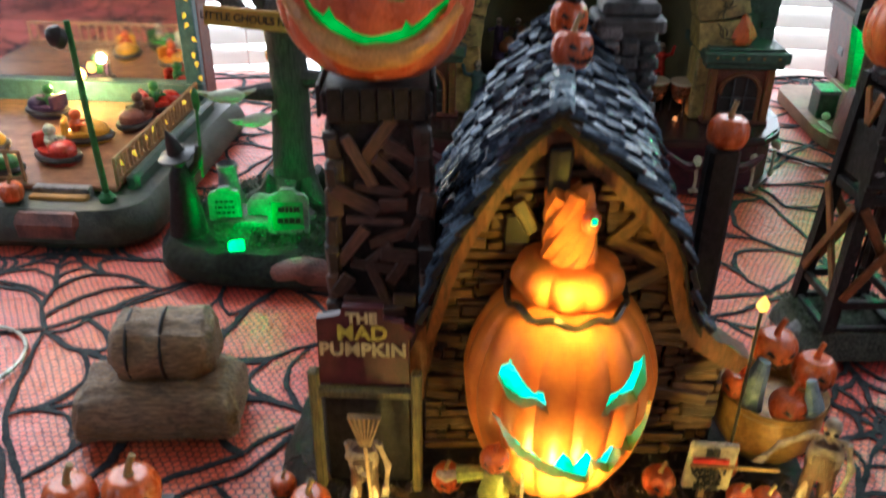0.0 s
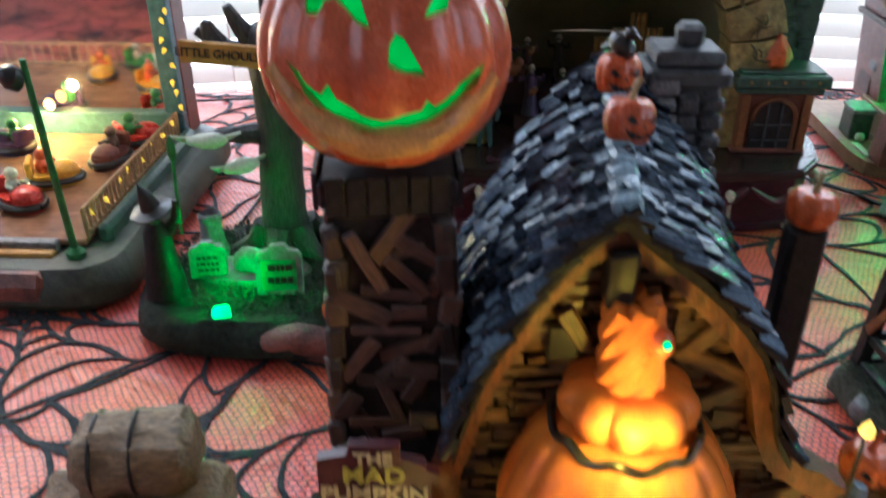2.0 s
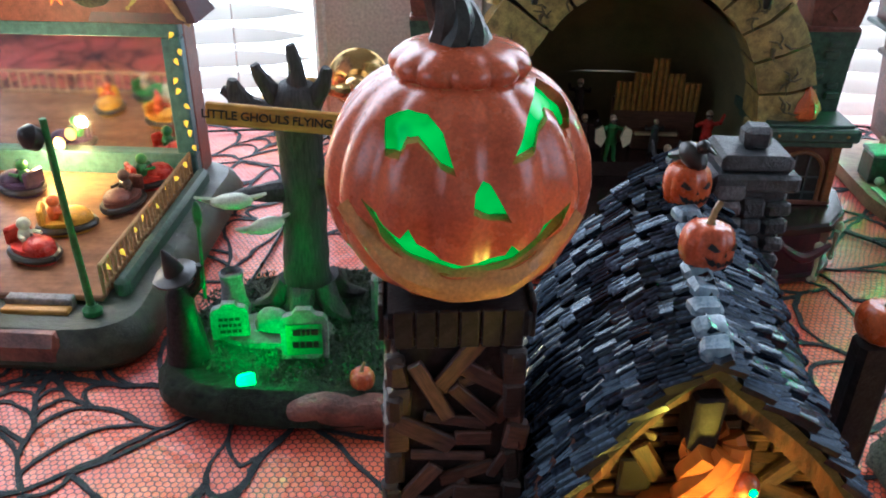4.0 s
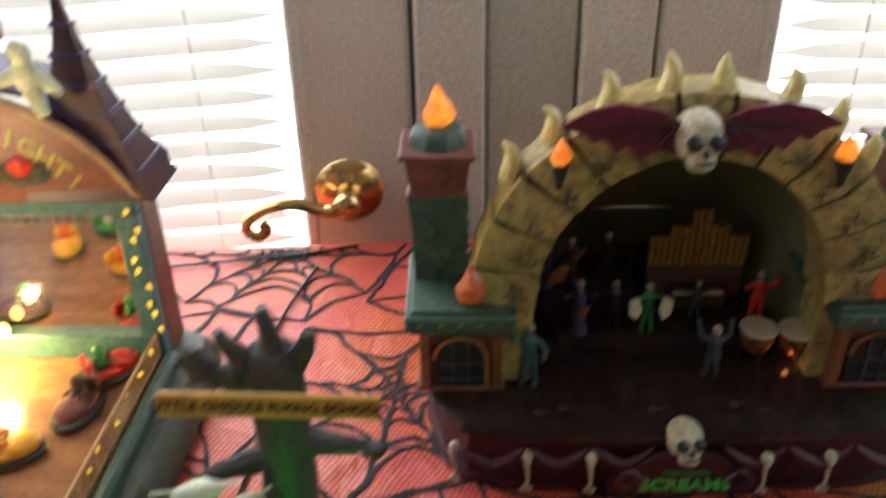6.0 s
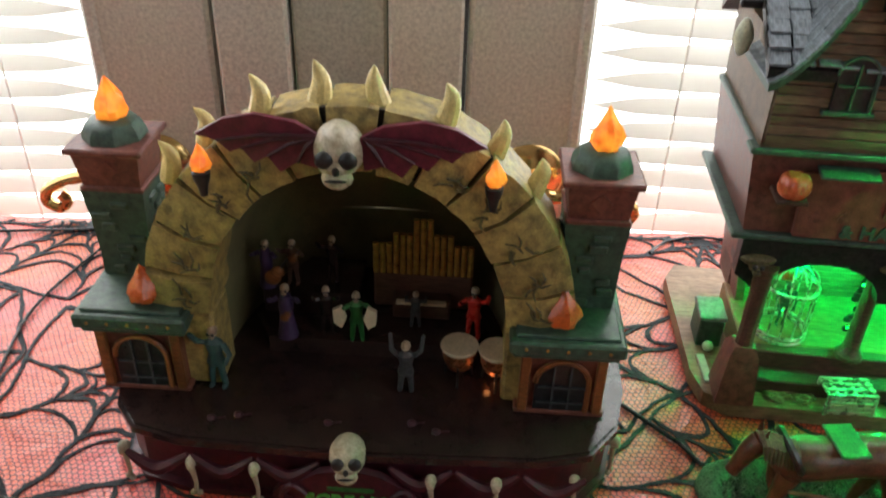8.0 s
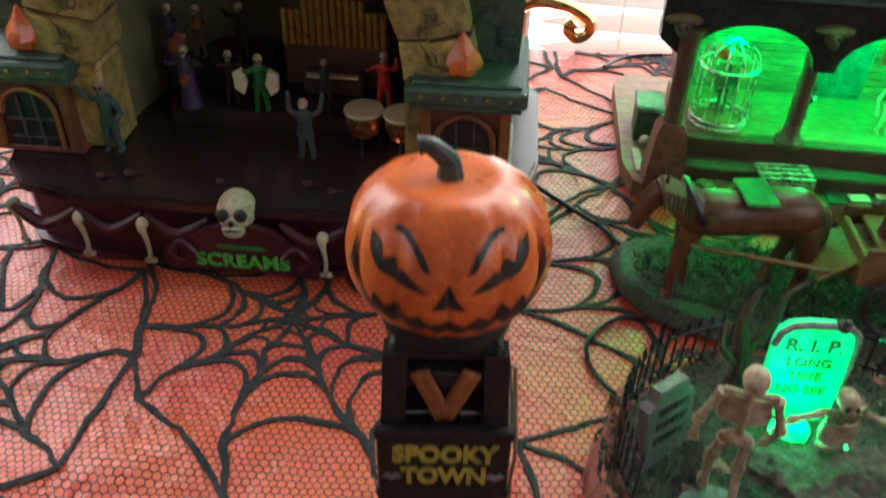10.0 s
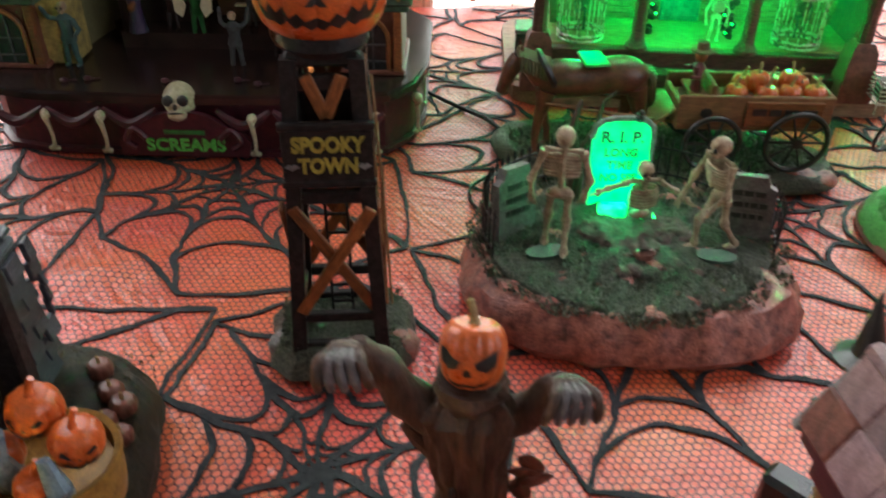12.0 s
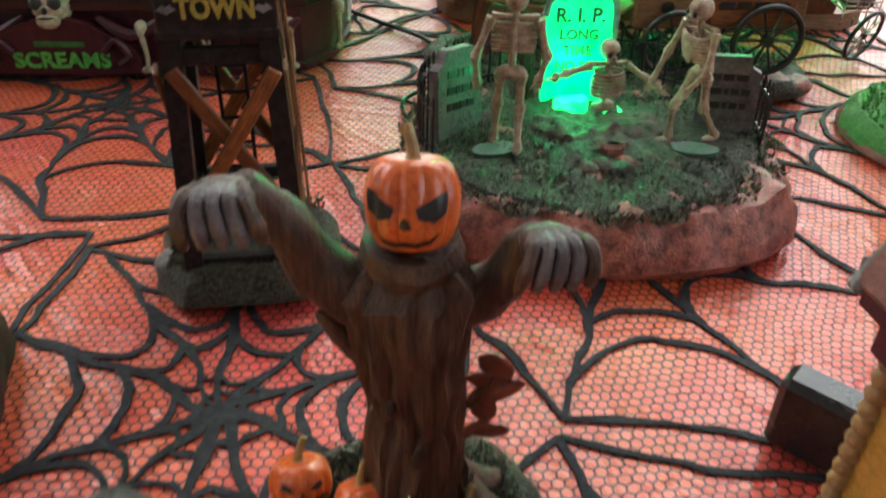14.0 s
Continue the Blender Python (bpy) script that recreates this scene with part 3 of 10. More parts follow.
def lettering(name, words, size, m, material, parent, depth=0.0006, align='CENTER', spread=1.0, bold=0.0):
    cu = bpy.data.curves.new(name, 'FONT')
    cu.body, cu.size, cu.extrude, cu.align_x, cu.align_y = words, size, depth, align, 'CENTER'
    cu.space_character, cu.offset, cu.resolution_u = spread, bold, 3
    ob = bpy.data.objects.new(name, cu)
    scene.collection.objects.link(ob)
    me = bpy.data.meshes.new_from_object(ob.evaluated_get(bpy.context.evaluated_depsgraph_get()))
    bpy.data.objects.remove(ob)
    me.transform(m)
    me.materials.clear()
    me.materials.append(material)
    o = new(name, me)
    o.parent = parent
    return o


def standing():
    """All that has been set up so far."""
    return set(scene.collection.objects)


def settle(before, m, keep_size=False):
    """Carry all things made since then, as one group, to their place on the table."""
    for o in scene.collection.objects:
        if o in before or o.parent is not None:
            continue
        if keep_size:
            place = m @ o.matrix_basis.translation
            turn = m.to_quaternion().to_matrix().to_4x4()
            o.matrix_basis = Matrix.Translation(place) @ turn @ o.matrix_basis.to_3x3().to_4x4()
        else:
            o.matrix_basis = m @ o.matrix_basis


FACING = pose(0, 0, 0, 90, 0, 0)    # lays lettering upright, facing -y


def bars(rows, w, h, depth=0.0005, seed=0):
    """Unreadable small lettering: short bars of the words' size, upright, facing -y."""
    rng = random.Random(seed)
    s = []
    for r in range(rows):
        x = -w / 2 + rng.uniform(0, 0.12) * w
        while x < w / 2 * 0.85:
            l = rng.uniform(0.1, 0.28) * w
            l = min(l, w / 2 - x)
            s.append(at(box(l, depth, h / rows * 0.45, base=False), x + l / 2, 0, h / 2 - (r + 0.5) * h / rows))
            x += l + 0.05 * w
    return join(*s)


# ---- pumpkins
def pumpkin_surface(r, h, ribs=10, depth=0.09, flat=0.55, phase=0.0):
    """Returns the radius-and-height rule of a ribbed pumpkin standing on z = 0."""
    def at_angle(a, v):
        """a: angle, v: 0 at the bottom to 1 at the top."""
        t = math.pi * v
        rib = abs(math.sin(ribs * (a + phase) / 2))
        groove = 1 - depth * (1 - rib ** 0.55) * (0.35 + 0.65 * math.sin(t))
        rr = r * (math.sin(t) ** flat) * groove
        dip = 0.07 * h * math.exp(-((1 - v) / 0.10) ** 2) + 0.06 * h * (-math.exp(-(v / 0.10) ** 2))
        z = h * (0.5 - 0.5 * math.cos(t)) - dip * (0.6 + 0.4 * groove)
        return Vector((rr * math.cos(a), rr * math.sin(a), z))
    return at_angle


def pumpkin(r, h, ribs=10, depth=0.09, flat=0.55, seg=60, rows=22, phase=0.0):
    s = pumpkin_surface(r, h, ribs, depth, flat, phase)
    v, f = [], []
    for j in range(rows + 1):
        vv = min(0.992, max(0.008, j / rows))
        for i in range(seg):
            v.append(tuple(s(2 * math.pi * i / seg, vv)))
    for j in range(rows):
        for i in range(seg):
            k = (i + 1) % seg
            f.append((j * seg + i, j * seg + k, (j + 1) * seg + k, (j + 1) * seg + i))
    f.append(tuple(range(seg - 1, -1, -1)))
    f.append(tuple(rows * seg + i for i in range(seg)))
    return v, f


def wrapped(poly, surf, lift=0.0004, cuts=3):
    """A painted shape laid on a pumpkin. poly: points of (degrees from the front, height 0..1), front is -y."""
    bm = bmesh.new()
    vs = [bm.verts.new((x / 60.0, y, 0)) for x, y in poly]
    face = bm.faces.new(vs)
    bmesh.ops.triangulate(bm, faces=[face])
    bmesh.ops.subdivide_edges(bm, edges=bm.edges[:], cuts=cuts, use_grid_fill=True)
    bm.verts.index_update()
    out = []
    for q in bm.verts:
        a = radians(q.co.x * 60.0 - 90)
        p = surf(a, math.acos(max(-1.0, min(1.0, 1 - 2 * q.co.y))) / math.pi)
        d = Vector((p.x, p.y, 0)).normalized()
        out.append(tuple(p + d * lift))
    fs = [tuple(x.index for x in q.verts) for q in bm.faces]
    bm.free()
    return out, fs


def stem_shape(h, r, bend=0.4, seg=10, twist=0.0):
    pts = [(0, 0, -0.1 * h), (0, 0, 0.15 * h), (bend * h * 0.25, 0, 0.55 * h), (bend * h * 0.8, 0, h)]
    return tube(curve_pts(pts, 4), [r * 1.5, r * 1.35, r * 1.15, r, r * 0.9, r * 0.85, r * 0.8, r * 0.78, r * 0.76, r * 0.78, r * 0.8, r * 0.85, r * 0.8][:13], seg)


EYE_L = [(-40, 0.60), (-34, 0.70), (-24, 0.66), (-13, 0.56), (-24, 0.53)]
EYE_R = [(-x, y) for x, y in reversed(EYE_L)]
NOSE = [(-5, 0.43), (0, 0.54), (5, 0.43), (0, 0.45)]
GRIN = [(-42, 0.44), (-30, 0.36), (-24, 0.39), (-18, 0.31), (-12, 0.35), (-5, 0.28), (0, 0.33), (5, 0.28), (12, 0.35), (18, 0.31), (24, 0.39), (30, 0.36), (42, 0.44),
        (33, 0.28), (22, 0.22), (16, 0.27), (9, 0.19), (0, 0.23), (-9, 0.19), (-16, 0.27), (-22, 0.22), (-33, 0.28)]


def little_pumpkin(m, r, h, label, face=True, mat=None, ribs=9, group="", parent=None, stem=None, name="pumpkin", lit=None, eyes=(EYE_L, EYE_R, NOSE, GRIN), stem_h=0.45):
    """A small modelled jack-o'-lantern; given a parent it is a part of that piece."""
    mat = mat or ORANGE
    if parent is None:
        t = thing(name, label, "pumpkin", m, group)
    else:
        t = new(name)
        t.empty_display_size = 0.005
        t.parent = parent
        t.matrix_basis = m
    sf = pumpkin_surface(r, h, ribs, 0.10)
    sm = (r > 0.012)
    if parent is None:
        part("flesh", pumpkin(r, h, ribs, 0.10, seg=48 if sm else 36, rows=18 if sm else 12), mat, t)
        part("stem", at(stem_shape(stem_h * h, r * 0.16), 0, 0, h * 0.93), stem or STEM_TAN, t)
        if face:
            for nm, poly in zip(("left_eye", "right_eye", "nose", "mouth"), eyes):
                part(nm, wrapped(poly, sf, 0.0003 + r * 0.01, 2), lit or BLACK, t)
    else:
        scene.collection.objects.unlink(t)
        bpy.data.objects.remove(t)
        body = part(name, move(join(pumpkin(r, h, ribs, 0.10, seg=36, rows=12), at(stem_shape(stem_h * h, r * 0.16), 0, 0, h * 0.93)), m), mat, parent, label)
        if face:
            part("painted_face", move(join(*[wrapped(p, sf, 0.0003 + r * 0.01, 2) for p in eyes]), m), lit or BLACK, body)
        return body
    return t


# ---- bony figures, each one plain mesh
def limb(a, b, r, knob=1.5):
    a, b = Vector(a), Vector(b)
    d = b - a
    return tube([a, a + d * 0.12, a + d * 0.3, a + d * 0.7, a + d * 0.88, b], [r * knob, r * knob * 0.9, r, r * 0.95, r * knob * 0.85, r * knob], 7)


def skull_shape(r):
    """A skull facing -y, its neck at the origin."""
    return join(at(ball(r * 0.82, r, r * 0.9, 14, 9), 0, r * 0.08, r * 1.25), at(ball(r * 0.5, r * 0.42, r * 0.36, 10, 6), 0, -r * 0.55, r * 0.48),
                at(ball(r * 0.62, r * 0.5, r * 0.3, 10, 6), 0, -r * 0.5, r * 0.85))


def skull_holes(r):
    return join(at(ball(r * 0.30, r * 0.16, r * 0.29, 8, 6), -r * 0.36, -r * 0.86, r * 1.12), at(ball(r * 0.30, r * 0.16, r * 0.29, 8, 6), r * 0.36, -r * 0.86, r * 1.12),
                at(ball(r * 0.12, r * 0.1, r * 0.16, 6, 5), 0, -r * 0.98, r * 0.8), at(ball(r * 0.36, r * 0.08, r * 0.06, 8, 5), 0, -r * 0.97, r * 0.5))


def skeleton_figure(h, left_hand, right_hand, left_foot, right_foot, stoop=0.0, legs=True, ribs=6):
    """A whole skeleton h tall in local metres, facing -y; where its arms and legs end is given."""
    u = h
    hip, chest = Vector((0, 0, 0.50 * u)), Vector((0, -stoop * u * 0.5, 0.80 * u))
    s = [at(skull_shape(0.084 * u), 0, -stoop * u * 0.75, 0.82 * u)]
    s.append(tube(curve_pts([hip, hip.lerp(chest, 0.5) + Vector((0, 0.02 * u, 0)), chest, (0, -stoop * u * 0.7, 0.87 * u)], 5), 0.024 * u, 8))
    for i in range(ribs):
        t = i / (ribs - 1)
        c = hip.lerp(chest, 0.42 + 0.52 * t)
        w = u * (0.094 + 0.034 * math.sin(math.pi * (0.25 + 0.6 * t)))
        ring = [(c.x + w * math.sin(a), c.y + 0.012 * u - 0.088 * u * (0.5 - 0.5 * math.cos(a)) * 1.0, c.z - 0.03 * u * (0.5 - 0.5 * math.cos(a))) for a in [math.pi * k / 7 for k in range(-7, 8)]]
        s.append(tube(ring, 0.0140 * u, 6))
    s.append(at(ball(0.035 * u, 0.02 * u, 0.10 * u, 8, 6), chest.x, chest.y - 0.055 * u, chest.z - 0.12 * u))
    s.append(at(ball(0.095 * u, 0.05 * u, 0.05 * u, 12, 7), 0, 0, 0.49 * u))
    sh = 0.135 * u
    s.append(limb(chest + Vector((-sh, 0, 0.02 * u)), chest + Vector((sh, 0, 0.02 * u)), 0.017 * u))
    for side, hand in ((-1, left_hand), (1, right_hand)):
        a = chest + Vector((side * sh, 0, 0.01 * u))
        b = Vector(hand) * u
        mid = a.lerp(b, 0.5) + Vector((side * 0.05 * u, 0.03 * u, -0.03 * u))
        s += [limb(a, mid, 0.024 * u), limb(mid, b, 0.020 * u), at(ball(0.032 * u, 0.02 * u, 0.04 * u, 8, 6), *b)]
        d = (b - mid).normalized()
        for k in range(4):
            o = Vector(((k - 1.5) * 0.016 * u, 0, 0))
            s.append(tube([b + o * 0.6, b + o + d * 0.05 * u, b + o * 1.3 + d * 0.085 * u], [0.009 * u, 0.007 * u, 0.004 * u], 5))
    if legs:
        for side, foot in ((-1, left_foot), (1, right_foot)):
            a = hip + Vector((side * 0.06 * u, 0, -0.02 * u))
            b = Vector(foot) * u
            knee = a.lerp(b, 0.5) + Vector((0, -0.06 * u, 0.01 * u))
            s += [limb(a, knee, 0.029 * u), limb(knee, b + Vector((0, 0.01 * u, 0.03 * u)), 0.024 * u), at(ball(0.032 * u, 0.07 * u, 0.022 * u, 8, 6), b.x, b.y - 0.03 * u, b.z + 0.018 * u)]
    return join(*s)


def clothed_figure(h, spread=0.0, raise_l=0.5, raise_r=0.5, robe=False):
    """A small figurine in a coat or robe, facing -y: head, body, sleeves and legs as one mesh."""
    u = h
    s = [at(skull_shape(0.085 * u), 0, 0, 0.80 * u)]
    if robe:
        s.append(lathe([(0.17 * u, 0), (0.16 * u, 0.05 * u), (0.11 * u, 0.4 * u), (0.12 * u, 0.62 * u), (0.09 * u, 0.78 * u), (0.04 * u, 0.82 * u)], 14))
    else:
        s.append(at(scaled(lathe([(0.10 * u, 0.36 * u), (0.125 * u, 0.40 * u), (0.09 * u, 0.55 * u), (0.125 * u, 0.74 * u), (0.05 * u, 0.81 * u)], 14), 1.05, 0.7, 1)))
        for sd in (-1, 1):
            s.append(tube([(sd * 0.055 * u, 0, 0.42 * u), (sd * (0.06 + spread * 0.3) * u, -0.02 * u, 0.2 * u), (sd * (0.065 + spread * 0.5) * u, 0, 0.03 * u)], [0.055 * u, 0.045 * u, 0.038 * u], 8))
            s.append(at(ball(0.04 * u, 0.075 * u, 0.03 * u, 8, 6), sd * (0.065 + spread * 0.5) * u, -0.035 * u, 0.022 * u))
    for sd, up in ((-1, raise_l), (1, raise_r)):
        sh = Vector((sd * 0.12 * u, 0, 0.72 * u))
        el = sh + Vector((sd * 0.10 * u, -0.05 * u, (-0.16 + 0.22 * up) * u))
        ha = el + Vector((sd * (0.06 * up - 0.03) * u, -0.10 * u, (-0.10 + 0.30 * up) * u))
        s.append(tube([sh, el, ha], [0.045 * u, 0.04 * u, 0.032 * u], 7))
        s.append(at(ball(0.03 * u, 0.03 * u, 0.035 * u, 7, 5), *ha))
    return join(*s)


def flame_shape(h, r):
    prof = [(0.45 * r, 0), (0.9 * r, 0.14 * h), (r, 0.3 * h), (0.8 * r, 0.52 * h), (0.45 * r, 0.74 * h), (0.16 * r, 0.92 * h), (0.01 * r, h)]
    v, f = lathe(prof, 14)
    out = []
    for x, y, z in v:
        a = math.atan2(y, x)
        k = 1 + 0.16 * math.sin(5 * a + 60 * z / h * 0.08)
        out.append((x * k + 0.12 * r * math.sin(3 * z / h), y * k, z))
    return out, f

# ---------------------------------------------------------------- setting: table, cloth, doors, room
def cloth_z(x, y):
    """Low folds of the cloth."""
    f = 0.0016 * math.sin(13 * x - 21 * y + 1.0) * noise.noise(Vector((x * 4, y * 4, 0.3)))
    crease = 0.0045 * math.exp(-((y - 0.475 - 0.30 * (x - 0.10)) / 0.012) ** 2) * math.exp(-((x - 0.09) / 0.07) ** 2)
    return f + crease - 0.0016


def tablecloth():
    nx, ny = 190, 130
    x0, x1, y0, y1 = -0.95, 1.05, -0.42, 0.944
    v = [(x0 + (x1 - x0) * i / nx, y0 + (y1 - y0) * j / ny, 0) for j in range(ny + 1) for i in range(nx + 1)]
    v = [(x, y, cloth_z(x, y)) for x, y, z in v]
    f = [(j * (nx + 1) + i, j * (nx + 1) + i + 1, (j + 1) * (nx + 1) + i + 1, (j + 1) * (nx + 1) + i) for j in range(ny) for i in range(nx)]
    # the overhang on all four sides
    rim = [i for i in range(nx + 1)] + [(j + 1) * (nx + 1) - 1 for j in range(1, ny + 1)] + [ny * (nx + 1) + i for i in range(nx - 1, -1, -1)] + [j * (nx + 1) for j in range(ny - 1, 0, -1)]
    k = len(v)
    cx, cy = (x0 + x1) / 2, (y0 + y1) / 2
    for n_, i in enumerate(rim):
        x, y, z = v[i]
        o = 0.006 + 0.004 * math.sin(n_ * 0.35)
        v.append((x + (o if x > x1 - 1e-6 else -o if x < x0 + 1e-6 else 0), y + (o if y > y1 - 1e-6 else -o if y < y0 + 1e-6 else 0), -0.22))
    n_ = len(rim)
    f += [(rim[i], rim[(i + 1) % n_], k + (i + 1) % n_, k + i) for i in range(n_)]
    return v, f


table = thing("table", "long table hidden under an orange tablecloth", "table", pose(0.05, 0.262, -0.75))
part("tabletop", at(box(1.96, 1.33, 0.03, 0.004), 0, 0, 0.715), TANWOOD, table)
for sx_ in (-1, 1):
    for sy_ in (-1, 1):
        part("leg", at(box(0.05, 0.05, 0.715, 0.004), sx_ * 0.92, sy_ * 0.62), TANWOOD, table)
cloth = solid("tablecloth", tablecloth(), CLOTH, "orange satin tablecloth under black net on the long table", "tablecloth", kind="structure")

# spider-web strands woven into the black net
WEBS = [(0.155, 0.571), (0.236, 0.328), (-0.258, 0.505)]


def web_centres():
    """The hubs of the woven webs, spread unevenly over the cloth."""
    rng = random.Random(19)
    out = list(WEBS)
    for _ in range(4000):
        p = (rng.uniform(-0.9, 1.0), rng.uniform(-0.4, 0.93))
        if all(math.hypot(p[0] - q[0], p[1] - q[1]) > 0.158 for q in out):
            out.append(p)
    return out


def lace():
    rng = random.Random(7)
    v, f = [], []

    def strip(pts, w):
        n = len(pts)
        if n < 2:
            return
        k = len(v)
        for i, p in enumerate(pts):
            d = (pts[min(i + 1, n - 1)] - pts[max(i - 1, 0)])
            d = Vector((-d.y, d.x, 0)).normalized()
            ww = w * (0.70 + 0.35 * rng.random()) * (1 + 0.55 * noise.noise(p * 45))
            for s in (-0.5, 0.5):
                q = p + d * ww * s
                v.append((q.x, q.y, cloth_z(q.x, q.y) + 0.0005))
                v.append((q.x, q.y, cloth_z(q.x, q.y) + 0.0011))
        for i in range(n - 1):
            a, b = k + 4 * i, k + 4 * (i + 1)
            f.extend([(a + 1, a + 3, b + 3, b + 1), (a, a + 1, b + 1, b), (a + 2, b + 2, b + 3, a + 3)])

    cs = [Vector((x, y, 0)) for x, y in web_centres()]

    def mine(p, c):
        d = (p - c).length
        return all((p - o).length > d for o in cs if o is not c)
    def inside(p):
        return -0.93 < p.x < 1.03 and -0.4 < p.y < 0.938

    for c in cs:
        n = rng.choice((8, 9, 10))
        a0 = rng.uniform(0, 6.28)
        angs = sorted(a0 + 2 * math.pi * (i + rng.uniform(-0.26, 0.26)) / n for i in range(n))
        spokes = []
        for a in angs:
            pts, r = [], 0.0
            bend = rng.uniform(-0.45, 0.45)
            while r < 0.19:
                aa = a + bend * (r / 0.15) ** 2
                p = c + Vector((math.cos(aa), math.sin(aa), 0)) * r
                wob = noise.noise_vector(p * 38) * 0.0060 + noise.noise_vector(p * 120) * 0.0016
                p = p + Vector((wob.x, wob.y, 0))
                if r > 0.03 and not mine(p, c):
                    break
                pts.append(p)
                r += 0.004
            spokes.append(pts)
            strip([p for p in pts if inside(p)], rng.choice((0.0031, 0.0037, 0.0044)))
        rings = [0.013, 0.025, 0.042, 0.064, 0.090, 0.118]
        for i in range(n):
            pa, pb = spokes[i], spokes[(i + 1) % n]
            for r in rings + [None]:
                k = (min(len(pa), len(pb)) - 1) if r is None else int(r / 0.004 * rng.uniform(0.92, 1.08))
                ka, kb = (len(pa) - 1, len(pb) - 1) if r is None else (k, k)
                if ka >= len(pa) or kb >= len(pb) or (r and r > 0.04 and rng.random() < 0.14) or (r and min(len(pa), len(pb)) - k < 4):
                    continue
                a, b = pa[ka], pb[kb]
                sag = rng.uniform(0.12, 0.34) if r else rng.uniform(-0.04, 0.08)
                pull = (c - (a + b) / 2) * sag
                pts = []
                for q in range(13):
                    t = q / 12
                    p = a.lerp(b, t) + pull * (4 * t * (1 - t))
                    wob = noise.noise_vector(p * 60) * 0.0034 + noise.noise_vector(p * 170) * 0.0012
                    p = p + Vector((wob.x, wob.y, 0)) * math.sin(math.pi * t)
                    if inside(p):
                        pts.append(p)
                strip(pts, 0.0025 if r and r < 0.04 else 0.0033)
    return v, f


tagged(part("web_lace", lace(), LACE, cloth, "black spider-web lace strands", smooth=0), kind="stuff")

# ---- two glazed doors with blinds, and the post between them
DY = 0.985


def door(name, x_stile, side):
    """A painted door leaf whose glass, with its blind, begins beyond the stile."""
    d = thing(name, "painted door with a full glass pane and white blind", "door", pose(0, DY, -0.75), kind="structure")
    w, st = 0.92, 0.108
    x0 = x_stile
    xs = lambda a: x0 + side * a
    part("stile", at(box(st, 0.045, 2.06, 0.004), xs(st / 2), 0.0225), DOORPAINT, d)
    part("stile", at(box(st, 0.045, 2.06, 0.004), xs(w - st / 2), 0.0225), DOORPAINT, d)
    part("bottom_rail", at(box(w - 2 * st - 0.002, 0.043, 0.26, 0.004), xs(w / 2), 0.0225), DOORPAINT, d)
    part("top_rail", at(box(w - 2 * st - 0.002, 0.043, 0.13, 0.004), xs(w / 2), 0.0225, 1.93), DOORPAINT, d)
    part("glazing_bead", join(at(box(0.014, 0.05, 1.67, 0.004), xs(st - 0.005), 0.022, 0.26), at(box(0.014, 0.05, 1.67, 0.004), xs(w - st + 0.005), 0.022, 0.26)), DOORPAINT, d)
    bl = part("blind", join(at(box(w - 2 * st, 0.024, 0.03, 0.003), xs(w / 2), 0.022, 1.88), at(tube([(0, 0, 0), (0, 0, 1.6)], 0.0012, 5), xs(st + 0.09), 0.012, 0.28)), BLIND, d)
    sl = mesh_from("slat", at(scaled(lathe([(0.5, -0.04), (0.5, 0.04)], 12), w - 2 * st - 0.012, 0.030, 0.016), 0, 0, 0, 58), BLIND)
    for i in range(62):
        o = new("slat", sl)
        o.parent = bl
        o.matrix_basis = pose(xs(w / 2), 0.022, 0.29 + i * 0.0255)
    # lever handle on a round rose
    rx = xs(0.064)
    h = part("lever_handle", join(at(lathe([(0.001, 0), (0.033, 0), (0.034, 0.003), (0.031, 0.007), (0.020, 0.011), (0.014, 0.014), (0.012, 0.03), (0.001, 0.03)], 28), rx, -0.0005, 0.786, 90),
                                  at(ball(0.0135, 0.012, 0.0135, 16, 10), rx, -0.034, 0.786),
                                  tube(curve_pts([(rx, -0.036, 0.786), (rx + side * 0.022, -0.040, 0.783), (rx + side * 0.047, -0.042, 0.793), (rx + side * 0.072, -0.042, 0.790), (rx + side * 0.092, -0.042, 0.779),
                                                  (rx + side * 0.096, -0.042, 0.767), (rx + side * 0.085, -0.042, 0.760), (rx + side * 0.077, -0.042, 0.768), (rx + side * 0.082, -0.042, 0.775)], 6),
                                       [0.008] * 6 + [0.0065] * 12 + [0.0055] * 31, 10)), BRASS, d, "polished brass lever handle on a round rose")
    return d


door("door_1", -0.034, -1)
door("door_2", 0.194, 1)
post = thing("trim", "grey-beige moulded post between two painted doors", "door trim", pose(0, DY, -0.75), kind="structure")
for nm, xa, xb, yy, mt in (("door_stop", -0.029, 0.035, -0.004, DOORPAINT), ("post", 0.037, 0.121, 0.006, POSTPAINT), ("door_stop", 0.123, 0.189, -0.004, DOORPAINT)):
    part(nm, at(box(xb - xa, 0.06, 2.10, 0.003), (xa + xb) / 2, 0.03 + yy), mt, post)
# unseen strip added behind the post so no daylight leaks through the joints
part("weather_seal", at(box(0.270, 0.010, 2.10, 0.001), 0.080, 0.0745), TIMBER_BLACK, post, "added dark strip that blocks daylight behind the door joints")


def wall_with_gap(name, spans, y, z0=-0.75, z1=1.75):
    s = [at(box(b - a, 0.10, zb - za), (a + b) / 2, y, za) for a, b, za, zb in spans]
    return solid(name, join(*s), WALLPAINT, "plain painted wall round the two doors", "wall", kind="structure", smooth=0)


